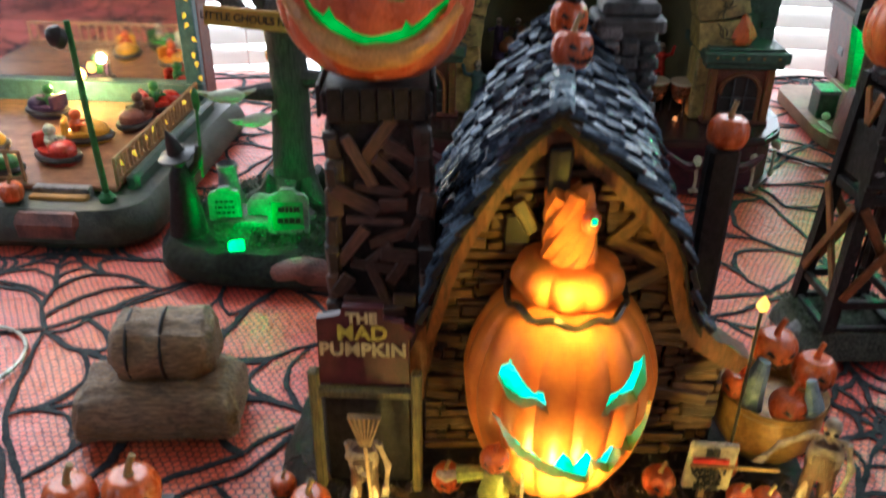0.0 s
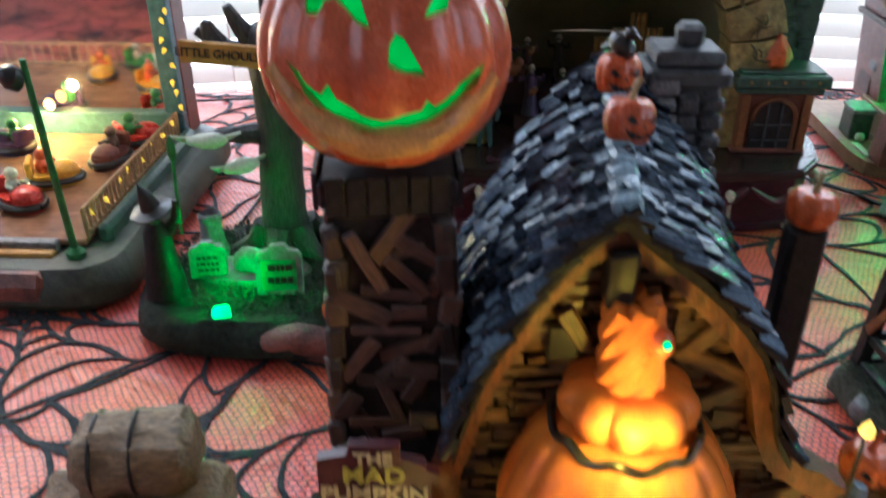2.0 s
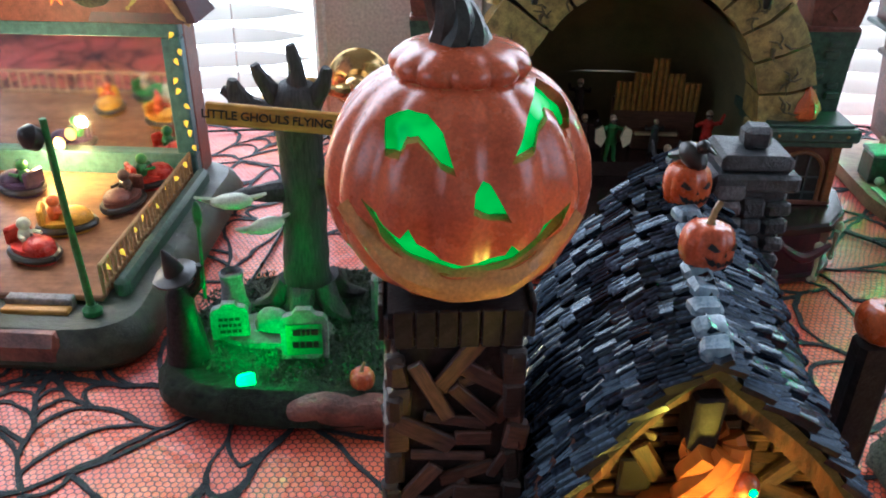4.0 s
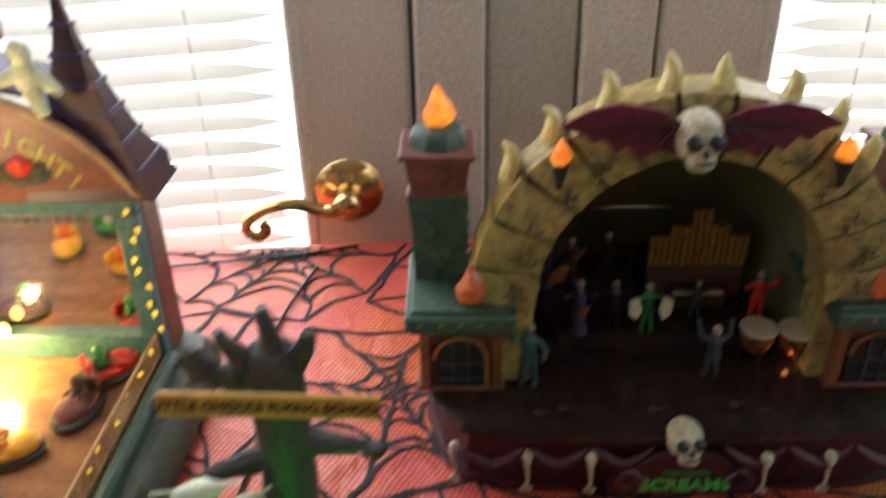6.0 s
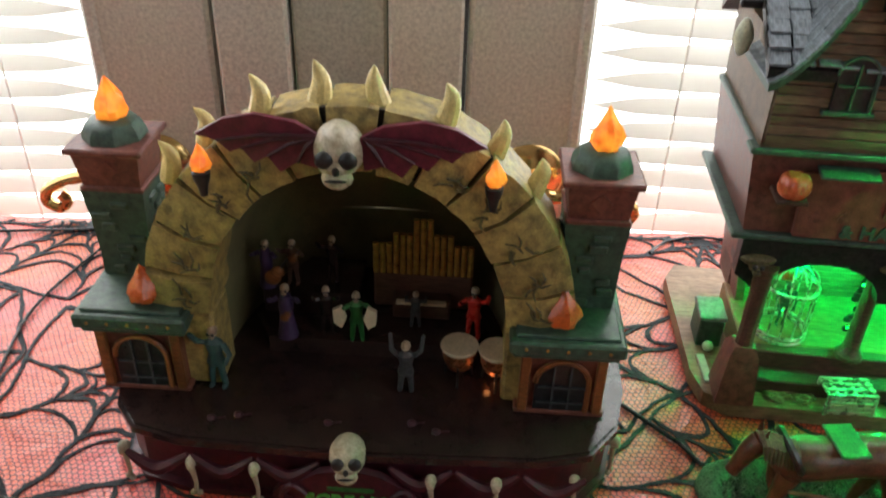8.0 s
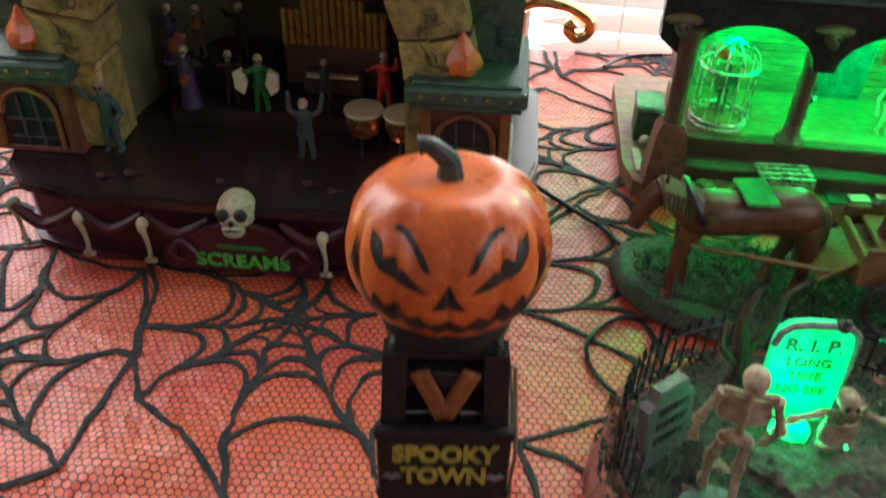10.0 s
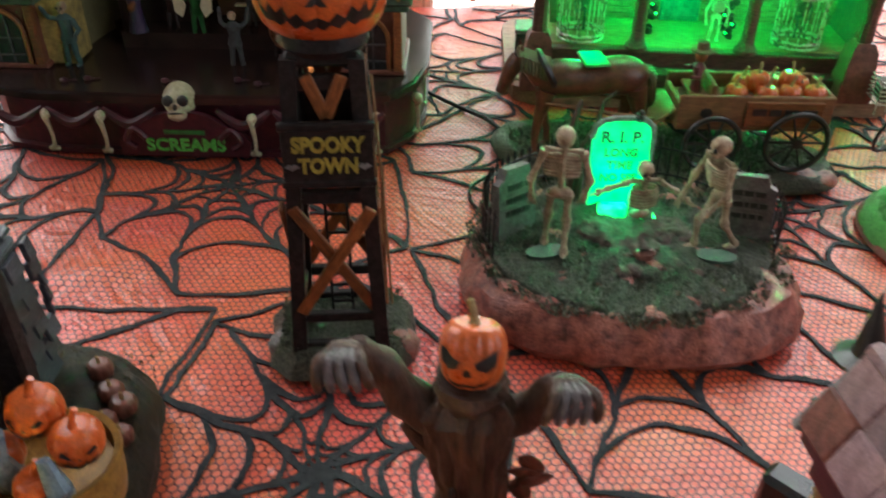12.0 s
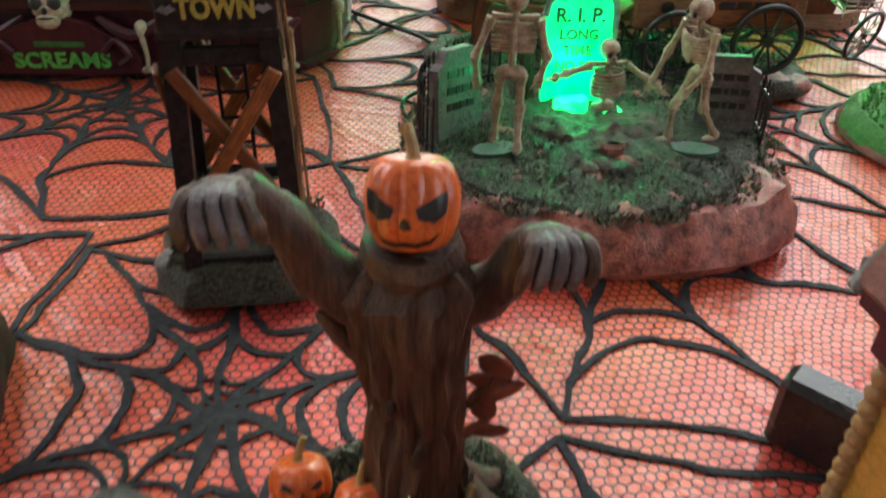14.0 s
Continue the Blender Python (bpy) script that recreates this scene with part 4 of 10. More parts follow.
wall_with_gap("wall_north", [(-2.1, -0.958, -0.75, 1.75), (1.118, 2.1, -0.75, 1.75), (-0.958, 1.118, 1.36, 1.75)], DY + 0.05)
solid("wall_south", at(box(4.2, 0.1, 2.5), 0, -2.05, -0.75), WALLPAINT, "plain painted wall behind the long table", "wall", kind="structure", smooth=0)
# both side openings are unseen, added round the fill lamps
solid("wall_east", join(at(box(0.1, 0.85, 2.5), 2.15, -1.575, -0.75), at(box(0.1, 0.93, 2.5), 2.15, 0.615, -0.75), at(box(0.1, 1.3, 1.05), 2.15, -0.5, -0.75), at(box(0.1, 1.3, 0.2), 2.15, -0.5, 1.55)), WALLPAINT, "plain painted wall with an added opening for the east fill", "wall", kind="structure", smooth=0)
solid("wall_west", join(at(box(0.1, 0.85, 2.5), -2.15, -1.575, -0.75), at(box(0.1, 0.93, 2.5), -2.15, 0.615, -0.75), at(box(0.1, 1.3, 1.05), -2.15, -0.5, -0.75), at(box(0.1, 1.3, 0.2), -2.15, -0.5, 1.55)), WALLPAINT,
      "plain painted wall with an added opening for the west fill", "wall", kind="structure", smooth=0)
solid("ceiling", at(box(4.4, 3.3, 0.1), 0, -0.45, 1.76), WALLPAINT, "plain painted ceiling over the room", "ceiling", kind="structure", smooth=0)
solid("floor", at(box(4.4, 3.3, 0.1), 0, -0.45, -0.855), FLOORWOOD, "brown wooden floor under the long table", "floor", kind="structure", smooth=0)
solid("backdrop", at(box(5.0, 0.02, 3.2), 0.1, 1.75, -0.9), DAYLIGHT, "overexposed white daylight outside the doors", "sky", kind="structure", smooth=0)

# ---------------------------------------------------------------- carved openings
def cut(shape, cutters):
    """Saw openings through a closed shape."""
    ob = bpy.data.objects.new("blank", mesh_from("blank", shape, BLACK, 0))
    scene.collection.objects.link(ob)
    tmp = []
    for c in cutters:
        o = bpy.data.objects.new("saw", mesh_from("saw", c, BLACK, 0))
        scene.collection.objects.link(o)
        tmp.append(o)
        md = ob.modifiers.new("saw", 'BOOLEAN')
        md.operation, md.object, md.solver = 'DIFFERENCE', o, 'EXACT'
    bpy.context.view_layer.update()
    me = bpy.data.meshes.new_from_object(ob.evaluated_get(bpy.context.evaluated_depsgraph_get()))
    out = [tuple(v.co) for v in me.vertices], [tuple(p.vertices) for p in me.polygons]
    for o in [ob] + tmp:
        bpy.data.objects.remove(o)
    bpy.data.meshes.remove(me)
    return out


def hollow(surf, wall, seg=96, rows=34, v0=0.02, v1=0.97):
    """A pumpkin shell with a wall of that thickness."""
    v, f = [], []
    for lay in (0, 1):
        for j in range(rows + 1):
            vv = v0 + (v1 - v0) * j / rows
            for i in range(seg):
                p = surf(2 * math.pi * i / seg, vv)
                if lay:
                    d = Vector((p.x, p.y, 0))
                    k = max(0.0004, d.length - wall) / d.length
                    mid = surf(0, 0.5).z
                    p = Vector((p.x * k, p.y * k, mid + (p.z - mid) * (1 - wall / max(0.004, mid))))
                v.append(tuple(p))
    n = (rows + 1) * seg
    for j in range(rows):
        for i in range(seg):
            k = (i + 1) % seg
            a = (j * seg + i, j * seg + k, (j + 1) * seg + k, (j + 1) * seg + i)
            f.append(a)
            f.append(tuple(n + q for q in reversed(a)))
    f.append(tuple(range(seg - 1, -1, -1)))
    f.append(tuple(rows * seg + i for i in range(seg)))
    f.append(tuple(n + i for i in range(seg)))
    f.append(tuple(n + rows * seg + i for i in range(seg - 1, -1, -1)))
    return v, f


def saw(poly, depth=0.05, start=-0.055):
    """A cutter along y from an outline in x, z."""
    return at(prism(poly, depth), 0, start)


# ---------------------------------------------------------------- tall tower with the great pumpkin
def pumpkin_tower():
    t = thing("pumpkin_tower", "tall brown ramshackle tower topped by a carved glowing pumpkin", "model tower", pose(-0.0205, 0.314, 0.0205, 0, 0, 2))
    H = 0.156
    part("core", lathe([(0.033, 0), (0.031, 0.02), (0.0262, 0.09), (0.0235, H)], 4), TIMBER_BLACK, t, smooth=0).rotation_euler = (0, 0, radians(45))
    rng = random.Random(3)
    for side in range(4):
        rot = pose(0, 0, 0, 0, 0, 90 * side)
        for k in range(44):
            z = 0.003 + (k % 22) * 0.0067 + rng.uniform(-0.003, 0.003)
            half = 0.0215 - 0.0050 * z / H
            ang = rng.choice((0, 8, -10, 38, -42, 62, -58, 85)) + rng.uniform(-9, 9)
            l = rng.uniform(0.010, 0.024)
            reach = max(0.0, half - 0.5 * l * abs(math.cos(radians(ang))) + 0.002)
            ob = part("plank", rough(box(l, 0.0020, rng.uniform(0.0034, 0.0068), 0.0005, False), 0.0005, 300, k + 40 * side), (BRACEWOOD, TIMBER)[k % 2], t)
            ob.matrix_basis = rot @ pose(rng.uniform(-reach, reach), -half - 0.0004 - 0.0016 * (k // 22) - rng.uniform(0, 0.0014), z, 0, ang, rng.uniform(-5, 5))
        for sx in (-1, 1):
            for k in range(12):
                z = 0.002 + k * 0.0124
                half = 0.0222 - 0.0050 * z / H
                ob = part("corner_post", rough(box(rng.uniform(0.0045, 0.0075), 0.005, rng.uniform(0.010, 0.014), 0.0010), 0.0008, 300, k + side), TIMBER_DARK if k % 3 else TIMBER, t)
                ob.matrix_basis = rot @ pose(sx * half * 0.97, -half, z, 0, rng.uniform(-9, 9), rng.uniform(-12, 12))
    part("cap", join(at(box(0.038, 0.038, 0.005, 0.001), 0, 0, H - 0.004), at(box(0.042, 0.042, 0.009, 0.0012), 0, 0, H)), TIMBER_BLACK, t)
    for side in range(4):
        for k in range(6):
            o = part("board", box(0.0056, 0.0016, 0.0125, 0.0004), TIMBER_BLACK, t)
            o.matrix_basis = pose(0, 0, 0, 0, 0, 90 * side) @ pose(-0.0155 + k * 0.0062, -0.0217, H - 0.0015)
    # the carved pumpkin
    r, h, z0 = 0.0372, 0.0680, H + 0.0085
    sf = pumpkin_surface(r, h, 14, 0.095, 0.86)
    eye = [(-0.0189, 0.0535), (-0.0187, 0.0575), (-0.0130, 0.0602), (-0.0083, 0.0599), (-0.0045, 0.0565), (-0.0013, 0.0481), (-0.0050, 0.0492), (-0.0082, 0.0525), (-0.0105, 0.0545), (-0.0133, 0.0538), (-0.0150, 0.0505), (-0.0185, 0.0500)]
    eye2 = [(0.0118, 0.0498), (0.0145, 0.0545), (0.0172, 0.0605), (0.0204, 0.0645), (0.0245, 0.0622), (0.0282, 0.0560), (0.0280, 0.0525), (0.0262, 0.0520), (0.0240, 0.0555), (0.0215, 0.0570), (0.0190, 0.0550), (0.0178, 0.0510)]
    nose = [(0.0030, 0.0390), (0.0032, 0.0440), (0.0050, 0.0468), (0.0070, 0.0455), (0.0100, 0.0405), (0.0125, 0.0362), (0.0070, 0.0368)]
    mouth = [(-0.0250, 0.0385), (-0.0190, 0.0335), (-0.0150, 0.0312), (-0.0128, 0.0342), (-0.0108, 0.0300), (-0.0050, 0.0262), (0.0010, 0.0248), (0.0070, 0.0255), (0.0112, 0.0268), (0.0128, 0.0298), (0.0148, 0.0278), (0.0200, 0.0310), (0.0282, 0.0372), (0.0260, 0.0310), (0.0200, 0.0255), (0.0130, 0.0225), (0.0050, 0.0205), (-0.0010, 0.0202), (-0.0080, 0.0215), (-0.0140, 0.0252), (-0.0200, 0.0302)]
    body = cut(hollow(sf, 0.0022), [saw(p, 0.05) for p in (eye, eye2, nose, mouth)])
    pk = part("great_pumpkin", body, ORANGE_DULL, t, "dull orange carved pumpkin lit green inside", smooth=50)
    pk.matrix_basis = pose(0.0005, 0, z0, 0, 0, -3)
    # shell added inside: its glow stands in for green light on the inner wall
    v, f = [], []
    for j in range(17):
        for i in range(40):
            q_ = sf(2 * math.pi * i / 40, 0.08 + 0.80 * j / 16)
            k_ = 0.885 + 0.02 * math.sin(i * 1.9) * math.sin(j * 2.3)
            v.append((q_.x * k_, q_.y * k_, q_.z * 0.97 + 0.0012))
    for j in range(16):
        for i in range(40):
            f.append((j * 40 + i, j * 40 + (i + 1) % 40, j * 40 + 40 + (i + 1) % 40, j * 40 + 40 + i))
    part("lit_liner", (v, f), LINERGLOW, pk, "added glowing shell for the green-lit inside")
    inner = part("inner_lamp", lathe([(0.006, 0.004), (0.010, 0.008), (0.010, 0.02), (0.004, 0.026)], 14), GREENGLOW, pk)
    lip = []
    for pts_ in ([(-0.0300, 0.0355), (-0.024, 0.0275), (-0.016, 0.0210), (-0.006, 0.0172), (0.005, 0.0165), (0.015, 0.0182), (0.024, 0.0240), (0.0310, 0.0320)],):
        q = []
        for x, z in pts_:
            best = min((sf(radians(-90) + math.asin(max(-0.97, min(0.97, x / r))), v / 60) for v in range(3, 40)), key=lambda p: abs(p.z - z))
            d = Vector((best.x, best.y, 0)).normalized()
            q.append(best - d * 0.0006)
        lip.append(rough(tube(curve_pts(q, 5), [0.0030 + 0.0016 * math.sin(math.pi * i / 35) for i in range(36)], 10), 0.0007, 140))
    part("lower_lip", join(*lip), ORANGE_LIP, pk, "paler rim under the carved mouth")
    v, f = pumpkin(0.0190, 0.013, 11, 0.08, 0.9, 66, 14)
    part("lid", at((v, f), 0, 0, h - 0.0085), ORANGE_DULL, pk)
    part("lid_rim", at(lathe([(0.0165, 0), (0.0190, 0.0012), (0.0180, 0.0032), (0.015, 0.002)], 40), 0, 0, h - 0.0072), ORANGE_LIP, pk)
    tw = []
    for k in range(6):
        a = k * 1.047
        tw.append(tube([(0.0042 * (1.25 - s) * math.cos(a + 2.6 * s) - 0.005 * s * s * 2.2, 0.0042 * (1.25 - s) * math.sin(a + 2.6 * s), h + 0.001 + 0.021 * s) for s in [i / 12 for i in range(13)]], [0.0036 * (1.1 - 0.35 * i / 12) for i in range(13)], 7))
    for w_ in tw:
        part("stem_strand", w_, STEM, pk)
    bulb("lamp_in_great_pumpkin", (-0.020, 0.314, 0.0205 + z0 + 0.036), 0.30, (0.02, 1.0, 0.10), 0.006)
    return t


pumpkin_tower()

# ---------------------------------------------------------------- pumpkin house on its grassy base
already = standing()
MAD = thing("pumpkin_house", "crooked timber house with a glowing giant pumpkin front", "model house", pose(0, 0, 0))
BZ = 0.035
mad_out = [(-0.062, 0.20), (-0.056, 0.17), (-0.01, 0.158), (0.06, 0.155), (0.13, 0.160), (0.172, 0.18), (0.184, 0.225), (0.180, 0.30), (0.168, 0.355), (0.13, 0.375), (0.0, 0.375), (-0.05, 0.345), (-0.062, 0.28)]
LIFT = 0.0139
part("base", at(mound(mad_out, BZ - LIFT, 0.007, bump=0.0030, seed=4.0), 0, 0, LIFT), MOULD, MAD, "dark brown leafy base with rocky edge")


def in_mad(x, y):
    return -0.05 < x < 0.172 and 0.167 < y < 0.365


tagged(part("turf", turf((-0.052, 0.175, 0.165, 0.365, in_mad), BZ, 2600, 5), MOSSWOOD, MAD, smooth=0), kind="stuff")
litter = []
rl = random.Random(77)
for k in range(520):
    x, y = rl.uniform(-0.05, 0.17), rl.uniform(0.168, 0.245)
    if in_mad(x, y):
        a, l = rl.uniform(0, 6.28), rl.uniform(0.004, 0.013)
        z_ = BZ + rl.uniform(-0.0006, 0.0022)
        litter.append(tube([(x, y, z_), (x + math.cos(a) * l * 0.5, y + math.sin(a) * l * 0.5, z_ + rl.uniform(0, 0.003)), (x + math.cos(a + 0.5) * l, y + math.sin(a + 0.5) * l, z_ - 0.001)], rl.uniform(0.0003, 0.0009), 4))
for k in range(150):
    x, y = rl.uniform(-0.05, 0.17), rl.uniform(0.168, 0.24)
    if in_mad(x, y):
        litter.append(at(rough(ball(rl.uniform(0.0016, 0.0036), rl.uniform(0.0012, 0.003), rl.uniform(0.0006, 0.0020), 7, 5), 0.0008, 300, k), x, y, BZ + 0.0008, rl.uniform(-30, 30), rl.uniform(-30, 30), rl.uniform(0, 180)))
tagged(part("leaf_litter", join(*litter), BARK, MAD, smooth=0), kind="stuff")

# leaning boards that close the gable wall; each board is a piece of its own
WALLY = 0.262


def roof_edge(u):
    """The bargeboard's line: u from -1 (left foot) over 0 (apex) to 1 (right foot)."""
    L = [(0.000, 0.075), (0.006, 0.110), (0.016, 0.145), (0.030, 0.172), (0.043, 0.191), (0.054, 0.201)]
    R = [(0.054, 0.201), (0.067, 0.190), (0.086, 0.174), (0.104, 0.150), (0.112, 0.122), (0.120, 0.109), (0.140, 0.096)]
    pts = curve_pts([(x, 0, z) for x, z in (L if u < 0 else R)], 8)
    k = (1 + u if u < 0 else u) * (len(pts) - 1)
    i = min(int(k), len(pts) - 2)
    return pts[i].lerp(pts[i + 1], k - i)


wall_pts = [(roof_edge(-1 + i / 12).x + 0.004, roof_edge(-1 + i / 12).z - 0.004) for i in range(13)] + [(roof_edge(i / 12).x - 0.004, roof_edge(i / 12).z - 0.004) for i in range(1, 13)]
wall_pts = [(0.004, BZ)] + wall_pts + [(0.136, BZ)]
part("gable_wall", at(prism(wall_pts, 0.006), 0, WALLY), TIMBER_BLACK, MAD)
rng = random.Random(11)


def span_at(z):
    xs = []
    for a, b in zip(wall_pts, wall_pts[1:] + wall_pts[:1]):
        if (a[1] - z) * (b[1] - z) <= 0 and abs(a[1] - b[1]) > 1e-6:
            xs.append(a[0] + (b[0] - a[0]) * (z - a[1]) / (b[1] - a[1]))
    return (min(xs), max(xs)) if len(xs) > 1 else None


z = BZ + 0.003
while z < 0.19:
    sp = span_at(z)
    if sp:
        x = sp[0]
        while x < sp[1] - 0.003:
            l = min(rng.choice((0.006, 0.010, 0.016, 0.024)) * rng.uniform(0.8, 1.2), sp[1] - x)
            if not (0.03 < x + l / 2 < 0.092 and z < 0.11):
                o = part("clapboard", rough(box(l - 0.0006, 0.0026, rng.uniform(0.0024, 0.0050), 0.0006, False), 0.0007, 330, x * 90 + z * 40), CLAP, MAD)
                o.matrix_basis = pose(x + l / 2, WALLY - 0.0010 - rng.uniform(0, 0.0022), z + rng.uniform(-0.0007, 0.0007), rng.uniform(-10, 10), rng.uniform(-7, 7), 0)
            x += l
    z += 0.0046
for x, z, l, a in ((0.089, 0.128, 0.034, -32), (0.094, 0.143, 0.030, 24), (0.086, 0.154, 0.022, -50), (0.045, 0.158, 0.016, 60), (0.115, 0.072, 0.03, 8), (0.124, 0.088, 0.022, -20)):
    o = part("cross_board", rough(box(l, 0.003, 0.0065, 0.0008, False), 0.0004, 300, x), CLAP, MAD)
    o.matrix_basis = pose(x, WALLY - 0.0052, z, 0, a, 0)
# rafters: the orange-brown bargeboards
for us in ([-1 + i / 22 for i in range(23)], [i / 22 for i in range(23)]):
    pts = [roof_edge(u) for u in us]
    v, f = [], []
    for i, p in enumerate(pts):
        d = (pts[min(i + 1, len(pts) - 1)] - pts[max(i - 1, 0)]).normalized()
        nrm = Vector((d.z, 0, -d.x))
        for a, y in ((-0.0045, 0.249), (0.0045, 0.249), (0.0045, 0.262), (-0.0045, 0.262)):
            q = p + nrm * (a * (1 + 0.25 * noise.noise(p * 130)))
            v.append((q.x, y + 0.001 * noise.noise(p * 200), q.z - 0.0028))
    for i in range(len(pts) - 1):
        for k in range(4):
            f.append((4 * i + k, 4 * i + (k + 1) % 4, 4 * i + 4 + (k + 1) % 4, 4 * i + 4 + k))
    f += [(0, 1, 2, 3), tuple(4 * (len(pts) - 1) + k for k in range(4))]
    part("bargeboard", rough((v, f), 0.0009, 160), BARGE, MAD, "orange-brown warped bargeboard")
part("beam_end", rough(join(at(box(0.0085, 0.012, 0.020, 0.001), 0.0555, 0.250, 0.172), at(box(0.0055, 0.007, 0.022, 0.001), 0.0575, 0.247, 0.153)), 0.0010, 200), TIMBER_BLACK, MAD)
part("dark_opening", rough(at(box(0.010, 0.0024, 0.013, 0.0008), 0.0415, WALLY - 0.0050, 0.146), 0.0006, 200), BLACK, MAD)
# roof deck and shingles
RY0, RY1 = 0.243, 0.342


def roof_point(side, s, y):
    """s: 0 at the ridge to 1 at the eave."""
    e = roof_edge(side * s * 0.80)
    t = (y - RY0) / (RY1 - RY0)
    sag = -0.004 * math.sin(math.pi * t) + 0.016 * t
    return Vector((e.x + 0.011 * t * (1 - s), y, e.z + 0.004 + sag * (1 - 0.4 * s)))


def split_shingle(seed):
    """One hand-split shingle of unit size: furrows run down its length, its lower end is torn."""
    rq = random.Random(seed)
    xs = [-0.5, -0.36, -0.27, -0.13, -0.02, 0.10, 0.24, 0.36, 0.5]
    top = [rq.uniform(0.30, 0.50) if i % 2 else rq.uniform(-0.05, 0.30) for i in range(9)]
    ends = [0.5 - rq.uniform(0.0, 0.16) for _ in range(9)]
    v = [(x, -0.5, z * 0.6) for x, z in zip(xs, top)] + [(x, e, z) for x, z, e in zip(xs, top, ends)] + [(x, e, -0.5) for x, e in zip(xs, ends)]
    f = [(i, i + 1, i + 10, i + 9) for i in range(8)] + [(i + 9, i + 10, i + 19, i + 18) for i in range(8)]
    v += [(-0.5, -0.5, -0.5), (0.5, -0.5, -0.5)]
    f += [(0, 9, 18, 27), (8, 28, 26, 17)]
    return v, f


for side in (-1, 1):
    v, f = [], []
    for i in range(13):
        for j in range(9):
            p = roof_point(side, i / 12, RY0 + (RY1 - RY0) * j / 8)
            v += [(p.x, p.y, p.z), (p.x, p.y, p.z - 0.004)]
    for i in range(12):
        for j in range(8):
            a = (i * 9 + j) * 2
            f += [(a, a + 2, a + 20, a + 18), (a + 1, a + 19, a + 21, a + 3)]
    for i in range(12):
        for j in (0, 8):
            a = (i * 9 + j) * 2
            f.append((a, a + 18, a + 19, a + 1))
    for j in range(8):
        for i in (0, 12):
            a = (i * 9 + j) * 2
            f.append((a, a + 1, a + 3, a + 2))
    deck = part("roof", (v, f), TIMBER_BLACK, MAD, "blue-black uneven wooden shingle roof")
    sh = [mesh_from("shingle", split_shingle(k + 10 * side), SLATE_PIECE, 0) for k in range(6)]
    rows = 13
    for i in range(rows):
        s = (i + 0.6) / rows
        y = RY0 - 0.002
        while y < RY1:
            w = rng.uniform(0.0070, 0.0150)
            p, q = roof_point(side, min(1, s + 0.03), y + w / 2), roof_point(side, max(0, s - 0.05), y + w / 2)
            down = (p - q).normalized()
            ax = Vector((0, 1, 0))
            nn = down.cross(ax) * (1 if side < 0 else -1)
            if nn.z < 0:
                nn = -nn
            if rng.random() > 0.035:
                m = Matrix((ax, down, nn)).transposed().to_4x4()
                m.translation = (p + q) / 2 + nn * (0.0016 + rng.uniform(0, 0.0012))
                o = new("shingle", rng.choice(sh))
                o.parent = deck
                o.matrix_basis = m @ pose(0, 0, 0, rng.uniform(8, 20), rng.uniform(-9, 9), rng.uniform(-7, 7)) @ Matrix.Diagonal((w * 0.97, 0.0122, 0.0036, 1))
            y += w
for k in range(11):
    y = RY0 + 0.004 + k * 0.0092
    p = roof_point(-1, 0.0, y)
    o = part("ridge_tile", rough(box(0.0085, 0.0082, 0.005, 0.0014, False), 0.0011, 250, k), SMOKE if k < 8 else SLATE, MAD)
    o.matrix_basis = pose(p.x, p.y, p.z + 0.002, rng.uniform(-6, 6), rng.uniform(-14, 14), rng.uniform(-8, 8))
# stone chimney behind the ridge
ch = part("chimney", join(rough(at(box(0.025, 0.022, 0.146, 0.002), 0.094, 0.350, 0.07), 0.0008, 150)), DARKSTONE, MAD, "dark stone chimney with a slab cap")
for k in range(22):
    o = part("stone", rough(box(rng.uniform(0.007, 0.012), 0.004, rng.uniform(0.005, 0.008), 0.0014, False), 0.0007, 250, k), GREYSTONE if k % 3 == 0 else DARKSTONE, ch)
    o.matrix_basis = pose(0.085 + (k % 3) * 0.009 + rng.uniform(-0.001, 0.001), 0.3385, 0.161 + (k // 3) * 0.0072, 0, rng.uniform(-8, 8), 0)
part("cap_slab", join(rough(at(box(0.032, 0.027, 0.007, 0.0015), 0.093, 0.350, 0.211), 0.0009, 200), rough(at(box(0.026, 0.022, 0.006, 0.0015), 0.093, 0.350, 0.218), 0.0009, 200), rough(at(box(0.010, 0.009, 0.009, 0.002), 0.094, 0.350, 0.2235), 0.0007, 200)), DARKSTONE, ch)
# side wing and its roof, dark in the shade
part("side_wing", rough(at(box(0.036, 0.07, 0.070, 0.002), 0.104, 0.318, BZ), 0.0008, 120), TIMBER_BLACK, MAD)
part("rear_post", rough(at(box(0.014, 0.010, 0.136, 0.002), 0.1335, 0.3055, BZ), 0.0008, 120), TIMBER_BLACK, MAD)
for k in range(8):
    y = 0.283
    while y < 0.352:
        l = rng.uniform(0.010, 0.022)
        o = part("wall_plank", rough(box(0.0026, min(l, 0.355 - y) - 0.0006, 0.0098, 0.0006, False), 0.0006, 260, k + y * 90), SLATE, MAD)
        o.matrix_basis = pose(0.1238 + rng.uniform(0, 0.0012), y + l / 2, BZ + 0.006 + k * 0.0082, rng.uniform(-4, 4), -9 + rng.uniform(-4, 4), 0)
        y += l
part("wing_roof", rough(at(box(0.044, 0.058, 0.006, 0.002), 0.102, 0.322, 0.110, 0, 17, 0), 0.0008, 160), SLATE, MAD)
for k in range(6):
    o = part("roof_plank", rough(box(0.045, 0.0088, 0.003, 0.0008, False), 0.0006, 220, k), SLATE, MAD)
    o.matrix_basis = pose(0.102, 0.2985 + k * 0.0095, 0.1185, rng.uniform(-5, 5), 17, rng.uniform(-2, 2))
